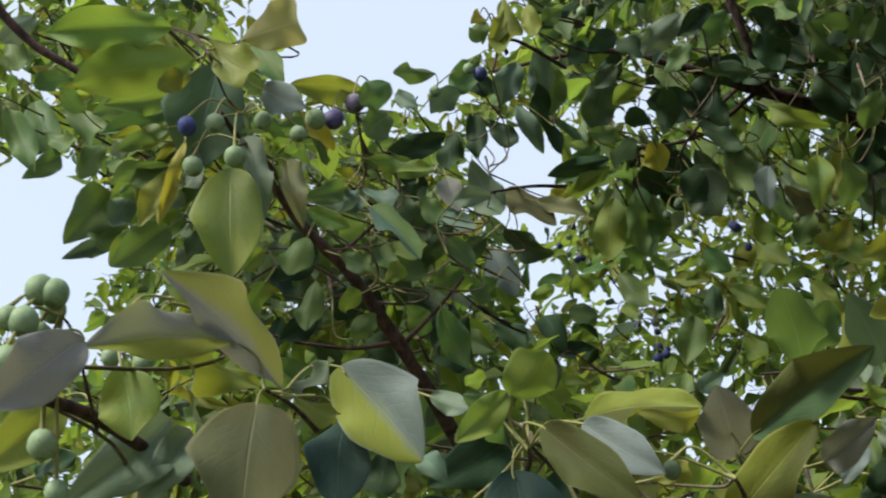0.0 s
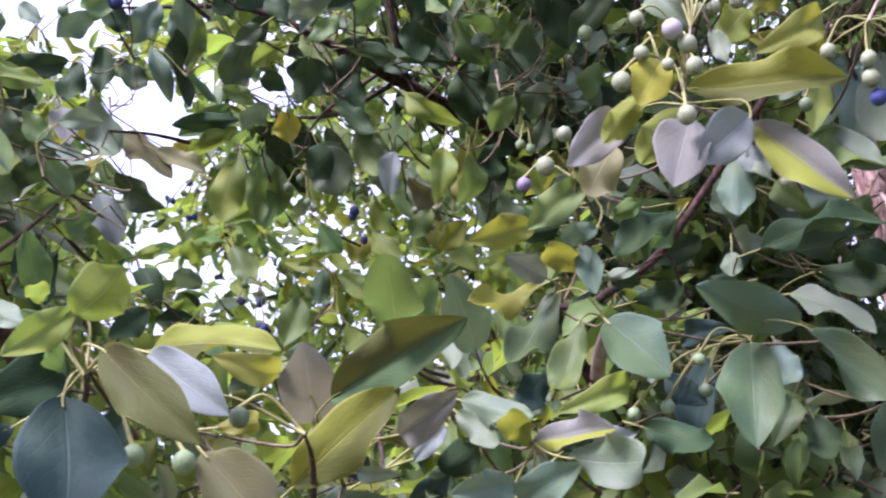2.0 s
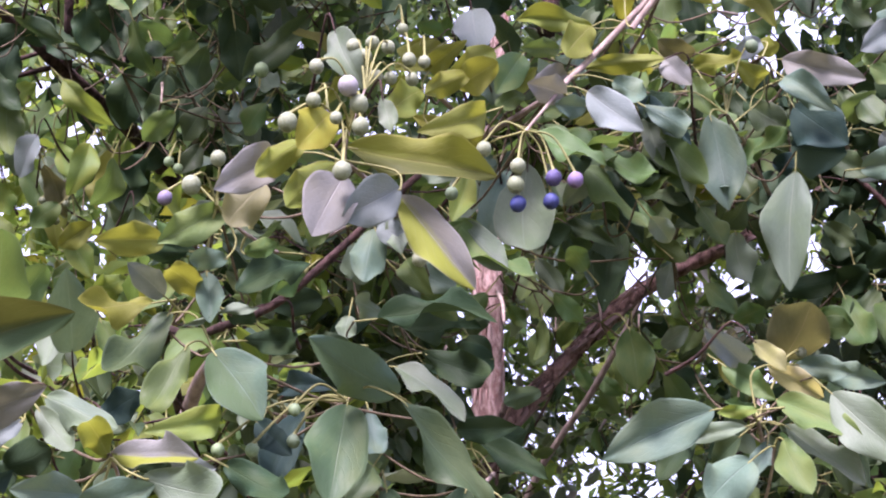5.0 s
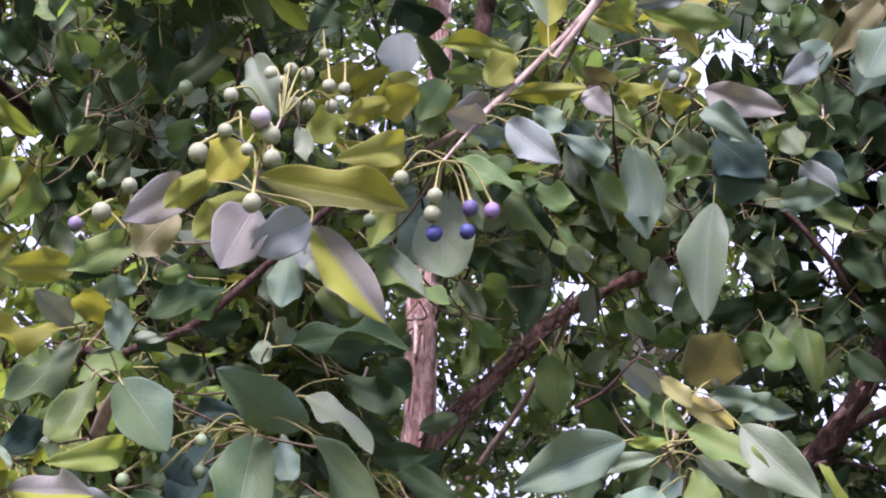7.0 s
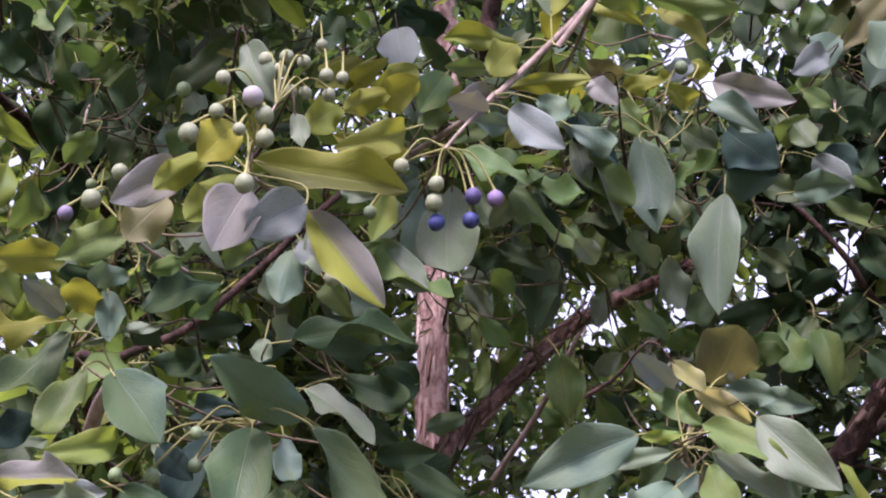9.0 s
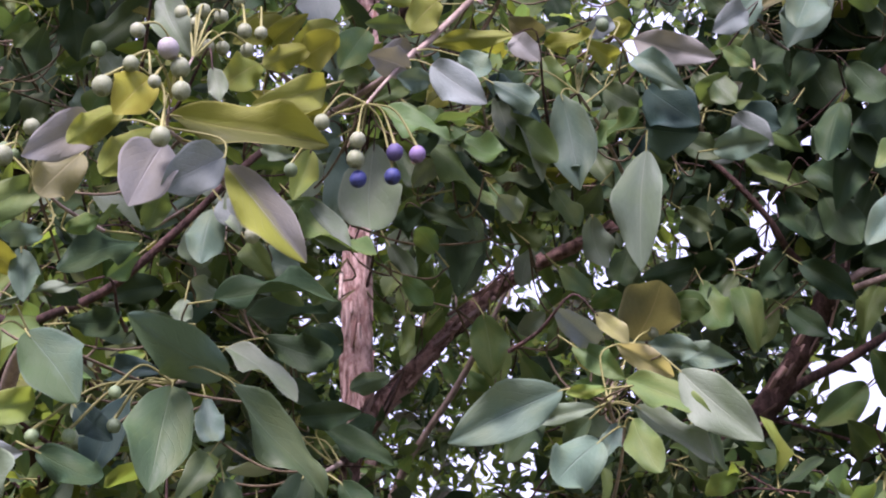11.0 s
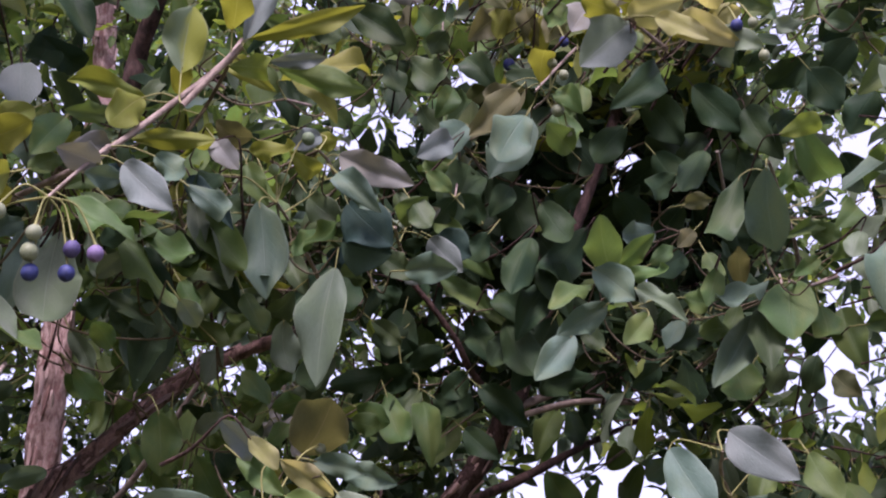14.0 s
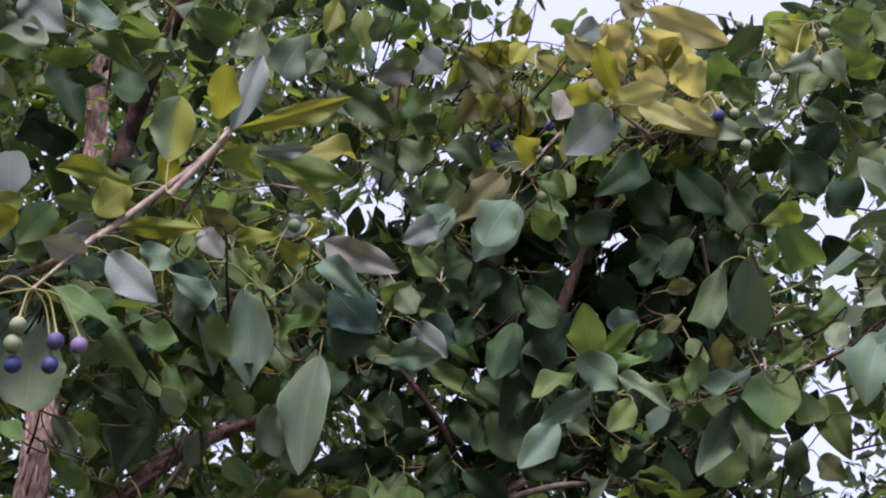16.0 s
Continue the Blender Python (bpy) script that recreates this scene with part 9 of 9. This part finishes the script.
CENTRE_GAPS = [
    (-13.7, 31.3, 1.6, 0.8), (-7.0, 36.4, 1.2, 0.7), (-8.9, 37.5, 1.1, 1.1), (-11.0, 35.8, 1.0, 1.7), (-14.9, 37.2, 1.9, 0.8), (-7.6, 12.2, 2.7, 2.1),
    (-4.4, 10.7, 1.2, 1.4), (-8.7, 20.6, 1.0, 0.8), (-15.0, 21.7, 0.7, 0.5), (-12.8, 31.3, 1.7, 0.4), (2.6, 32.3, 0.8, 0.3), (-14.9, 13.7, 1.5, 0.7),
    (-13.6, 29.8, 1.5, 0.7), (0.1, 29.8, 1.1, 1.0), (-15.9, 30.4, 1.2, 0.7), (-2.3, 30.4, 0.7, 0.6), (-11.5, 13.0, 1.6, 0.8),
    (-9.5, 20.0, 0.8, 0.6), (-11.4, 21.0, 1.0, 0.6), (-13.2, 20.6, 0.9, 0.5), (-8.0, 17.2, 0.8, 0.6), (-12.0, 17.8, 0.8, 0.7), (-6.0, 16.0, 0.6, 0.6), (-5.4, 14.2, 0.7, 0.6),
    (6.4, 19.8, 0.8, 0.6), (1.2, 23.2, 0.8, 0.6), (-0.3, 21.2, 0.8, 0.6), (-0.6, 30.1, 0.8, 0.6), (2.3, 19.7, 0.8, 0.6), (-7.2, 20.9, 0.8, 0.6), (-12.1, 20.5, 0.8, 0.6), (-5.0, 18.7, 0.8, 0.6),
]
RIGHT_GAPS = [
    (-22.9, 26.2, 1.5, 1.2), (-22.8, 29.0, 1.1, 0.8), (-20.9, 24.5, 1.6, 0.8), (-17.8, 24.2, 1.0, 1.2), (-24.6, 27.9, 0.8, 0.7), (-21.3, 24.7, 0.9, 1.3),
    (-21.3, 33.2, 1.1, 1.1), (-18.4, 38.2, 2.3, 0.8), (-18.7, 21.8, 0.7, 1.0), (-19.3, 32.5, 1.1, 0.7), (-25.3, 15.8, 3.1, 2.1), (-20.3, 22.7, 1.3, 1.1),
    (-23.3, 38.1, 3.9, 1.8), (-19.6, 35.5, 1.8, 0.6), (-22.3, 34.2, 1.0, 0.7), (-20.7, 32.8, 1.1, 1.2), (-17.1, 21.1, 1.5, 0.4),
]
FAR_RIGHT_GAPS = [
    (-26.9, 28.8, 1.5, 1.6), (-26.8, 28.8, 1.0, 1.0), (-28.4, 29.6, 0.9, 1.0), (-25.5, 27.9, 1.1, 1.1), (-26.6, 20.6, 1.0, 0.6), (-27.5, 18.5, 1.4, 1.0),
    (-31.3, 18.3, 1.0, 0.6), (-32.3, 38.6, 7.0, 2.0), (-26.2, 35.4, 1.8, 1.0), (-30.5, 35.5, 2.6, 1.0), (-36.8, 20.2, 3.0, 2.4), (-37.3, 27.4, 1.7, 2.7),
    (-27.9, 24.5, 1.0, 1.0), (-29.8, 25.5, 1.1, 0.7), (-35.6, 20.5, 1.5, 1.1), (-37.8, 19.6, 1.8, 1.4), (-38.8, 27.6, 1.6, 2.4),
]
OPENINGS = LEFT_GAPS + CENTRE_GAPS + RIGHT_GAPS + FAR_RIGHT_GAPS


# stretches of trunk and limb that no nearer twig hides: bearing, height, half widths, distance
UNCOVERED = [
    (1.5, 29.0, 3.0, 5.0, 2.3), (-2.2, 18.5, 3.0, 5.6, 2.5), (-1.9, 33.0, 1.6, 5.0, 2.4), (-4.6, 16.4, 2.6, 2.4, 1.75), (-7.0, 18.5, 2.6, 2.4, 1.75), (-9.7, 20.7, 2.5, 2.2, 1.75),
    (-13.0, 22.3, 2.2, 1.8, 1.7), (-5.5, 34.0, 1.4, 5.0, 1.55), (-20.5, 15.5, 2.4, 3.0, 1.6), (-22.5, 18.5, 2.2, 2.4, 1.6), (16.5, 26.5, 1.6, 1.2, 1.6)]


def covered(bearing, height, far):
    return any(far < d and ((bearing - a) / ra) ** 2 + ((height - b) / rb) ** 2 < 1 for a, b, ra, rb, d in UNCOVERED)


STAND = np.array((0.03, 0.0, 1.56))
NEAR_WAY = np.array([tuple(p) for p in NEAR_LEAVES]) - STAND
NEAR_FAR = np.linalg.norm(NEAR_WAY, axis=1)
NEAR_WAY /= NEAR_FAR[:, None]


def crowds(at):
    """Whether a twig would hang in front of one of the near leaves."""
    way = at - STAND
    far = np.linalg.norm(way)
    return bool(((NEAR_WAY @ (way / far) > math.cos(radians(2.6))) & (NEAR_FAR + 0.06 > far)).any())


def opening_at(bearing, height, far):
    """Below 1 inside an opening; the wide ones keep whole twigs out."""
    def reach(r):
        return r + math.degrees(0.034 / far) if r > 2.2 else r
    return min((((bearing - a) / reach(ra)) ** 2 + ((height - b) / reach(rb)) ** 2 for a, b, ra, rb in OPENINGS))


class Crown:
    """A crown's leaves joined into one mesh, with the twigs that carry them in another."""

    def __init__(self, seed, rows=6):
        self.rng = np.random.default_rng(seed)
        self.verts, self.uvs, self.faces, self.mats, self.count = [], [], [], [], 0
        self.templates = []
        for k, (fo, ar, wa, le, bl, cu, wi, tw) in enumerate(SHAPES[:12]):
            vs, us, fs = blade(rows, 2 if rows > 4 else 1, fo, ar, wa, le, 80 + k, bl, cu, wi, tw)
            self.templates.append((np.array(vs), np.array(us), np.array(fs)))
        self.tubes = Tubes()

    def leaf(self, base, axis, face, length, width, kind):
        vs, us, fs = self.templates[self.rng.integers(len(self.templates))]
        side = np.cross(axis, face)
        self.verts.append(base + np.outer(vs[:, 0] * width, side) + np.outer(vs[:, 1] * length, axis) + np.outer(vs[:, 2] * length, face))
        self.uvs.append(us)
        self.faces.append(fs + self.count)
        self.mats.append(np.full(len(fs), CROWN_KINDS.index(kind)))
        self.count += len(vs)

    def twig(self, at, kinds, weights, size, leaves):
        """A short twig whose leaves crowd towards its end, spread round it and droop."""
        rng = self.rng
        way = rng.normal(size=3) * (1, 1, 0.6) + (0, -0.4, 0.1)
        way /= np.linalg.norm(way)
        long = rng.uniform(0.04, 0.09)
        start = at - way * long
        self.tubes.add([(*start, 0.0010), (*(at - way * long * 0.5 + rng.normal(size=3) * 0.005), 0.0009), (*at, 0.0007)], 4, 0, 2)
        kind0 = rng.choice(kinds, p=weights)
        turn = rng.uniform(0, 6.28)
        a = np.cross(way, (0, 0, 1.0))
        a /= np.linalg.norm(a) + 1e-9
        b = np.cross(way, a)
        droop = rng.uniform(0.1, 0.9)
        for n in range(leaves):
            f = rng.uniform(0.0, 1.0) ** 0.7
            node_at = start + way * long * f
            turn += 2.4 + rng.normal() * 0.3
            axis = way * rng.uniform(0.1, 0.9) + (a * math.cos(turn) + b * math.sin(turn)) + (0, 0, -droop * rng.uniform(0.4, 1.3))
            axis /= np.linalg.norm(axis)
            face = np.array((0, -0.25, 0.6)) + rng.normal(size=3) * 0.62
            face -= axis * (face @ axis)
            face /= np.linalg.norm(face) + 1e-9
            length = size * rng.uniform(0.6, 1.25)
            base = node_at + axis * 0.012
            kind = kind0 if rng.random() < 0.7 else rng.choice(kinds, p=weights)
            self.leaf(base, axis, face, length, length * rng.uniform(0.30, 0.48), kind)
            self.tubes.add([(*node_at, 0.0008), (*base, 0.0007)], 3, 1, 1)

    def build(self, tree):
        me = mesh_of("crown", np.vstack(self.verts), np.vstack(self.faces), [CROWN[k] for k in CROWN_KINDS], np.concatenate(self.mats), np.vstack(self.uvs))
        tagged(part_of("crown", me, tree, "mass of small leaves"), kind="stuff")
        tagged(part_of("twig_mass", self.tubes.mesh("twig_mass", [DARK_BARK, GREEN_TWIG]), tree, "thin dark twigs inside the crown"), kind="stuff")


def fill(tree, seed, count, bearings, heights, reach, kinds, weights, size=0.068, leaves=(5, 9), in_openings=0.0, rows=6):
    crown = Crown(seed, rows)
    rng = crown.rng
    made = 0
    while made < count:
        bearing, height = rng.uniform(*bearings), rng.uniform(*heights)
        far = (rng.uniform(reach[0] ** 2, reach[1] ** 2)) ** 0.5
        if (opening_at(bearing, height, far) < 1 and rng.random() > in_openings) or covered(bearing, height, far):
            continue
        b, h = radians(bearing), radians(height)
        at = np.array((-math.sin(b) * math.cos(h), math.cos(b) * math.cos(h), math.sin(h))) * far + (0, 0, 1.55)
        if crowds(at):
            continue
        crown.twig(at, kinds, weights, size, int(rng.integers(*leaves)))
        made += 1
    crown.build(tree)


fill(left_tree, 11, 1600, (12, 60), (2, 42), (1.6, 3.6), ("g", "l", "y", "d", "p", "e"), (0.32, 0.50, 0.08, 0.02, 0.06, 0.02), 0.058, rows=5)
# mostly lime, so the far foliage carries its back light as colour
fill(left_tree, 21, 3200, (8, 60), (4, 44), (3.0, 5.5), ("g", "l", "y", "p"), (0.12, 0.66, 0.16, 0.06), 0.066, rows=4)
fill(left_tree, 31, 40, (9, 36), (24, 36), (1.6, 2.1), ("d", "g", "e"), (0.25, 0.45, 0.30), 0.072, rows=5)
fill(centre_tree, 12, 2500, (-13, 14), (2, 43), (1.25, 3.4), ("g", "e", "l", "d", "b", "p", "m"), (0.36, 0.18, 0.12, 0.14, 0.08, 0.10, 0.02), 0.050, in_openings=0.25, rows=5)
fill(centre_tree, 22, 1900, (-13, 12), (4, 42), (3.4, 6.0), ("g", "l", "d", "p"), (0.50, 0.24, 0.10, 0.16), 0.062, in_openings=0.25, rows=4)
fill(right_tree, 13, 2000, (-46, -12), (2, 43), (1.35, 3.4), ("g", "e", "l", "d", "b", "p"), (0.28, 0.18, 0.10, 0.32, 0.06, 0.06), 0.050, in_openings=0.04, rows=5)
fill(right_tree, 23, 1050, (-46, -12), (4, 42), (3.4, 6.0), ("g", "l", "d", "p"), (0.50, 0.15, 0.20, 0.15), 0.064, in_openings=0.05, rows=4)
# hollow of the right crown, its shade painted by near-black leaves
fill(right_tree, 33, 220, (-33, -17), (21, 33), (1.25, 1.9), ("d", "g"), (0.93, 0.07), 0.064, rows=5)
fill(right_tree, 43, 110, (-33, -15), (31, 37), (1.25, 1.8), ("y", "p", "g", "m"), (0.50, 0.25, 0.20, 0.05), 0.046, in_openings=0.12, rows=5)
fill(centre_tree, 42, 420, (-16, 6), (6, 24), (2.3, 4.0), ("g", "l", "p", "e"), (0.50, 0.22, 0.16, 0.12), 0.042, in_openings=0.55, rows=4)
# small leaves close behind the near sprigs
fill(left_tree, 61, 380, (14, 50), (8, 34), (0.95, 1.6), ("g", "l", "e", "p", "y"), (0.32, 0.40, 0.06, 0.10, 0.12), 0.046, rows=5)
fill(centre_tree, 62, 600, (-14, 16), (8, 40), (0.98, 1.5), ("g", "e", "l", "d", "b", "p", "y"), (0.38, 0.18, 0.10, 0.06, 0.08, 0.14, 0.06), 0.044, rows=5)
fill(right_tree, 64, 110, (-43, -29), (17, 31), (1.0, 1.35), ("g", "p", "b", "l"), (0.40, 0.28, 0.20, 0.12), 0.044, rows=5)
# extra dark kinds here put the inner shade into leaf colour
fill(right_tree, 63, 380, (-40, -10), (8, 40), (1.1, 1.6), ("g", "e", "l", "d", "b", "p"), (0.20, 0.28, 0.06, 0.34, 0.06, 0.06), 0.042, rows=5)

# ---- a paler tree some way off ----
far_tree = tagged(new("distant_tree"), "distant grey green tree with sparse pale foliage", "tree")
limb("trunk", far_tree, [(5.6, 6.6, -0.05, 0.14), (5.5, 6.5, 2.0, 0.10), (5.6, 6.4, 3.6, 0.07), (5.4, 6.3, 5.2, 0.03)], GREY_TWIG, 10, 0.1, 20.0)
limb("limb", far_tree, [(5.5, 6.5, 2.6, 0.05), (5.0, 6.3, 3.8, 0.035), (4.7, 6.2, 5.0, 0.02)], GREY_TWIG, 8)
limb("limb", far_tree, [(5.55, 6.45, 3.0, 0.04), (6.0, 6.0, 4.2, 0.03), (6.2, 5.7, 5.2, 0.015)], GREY_TWIG, 8)
fill(far_tree, 41, 420, (-46, -36), (16, 36), (7.0, 9.5), ("p", "g", "m"), (0.60, 0.20, 0.20), 0.085, in_openings=1.0, rows=4)
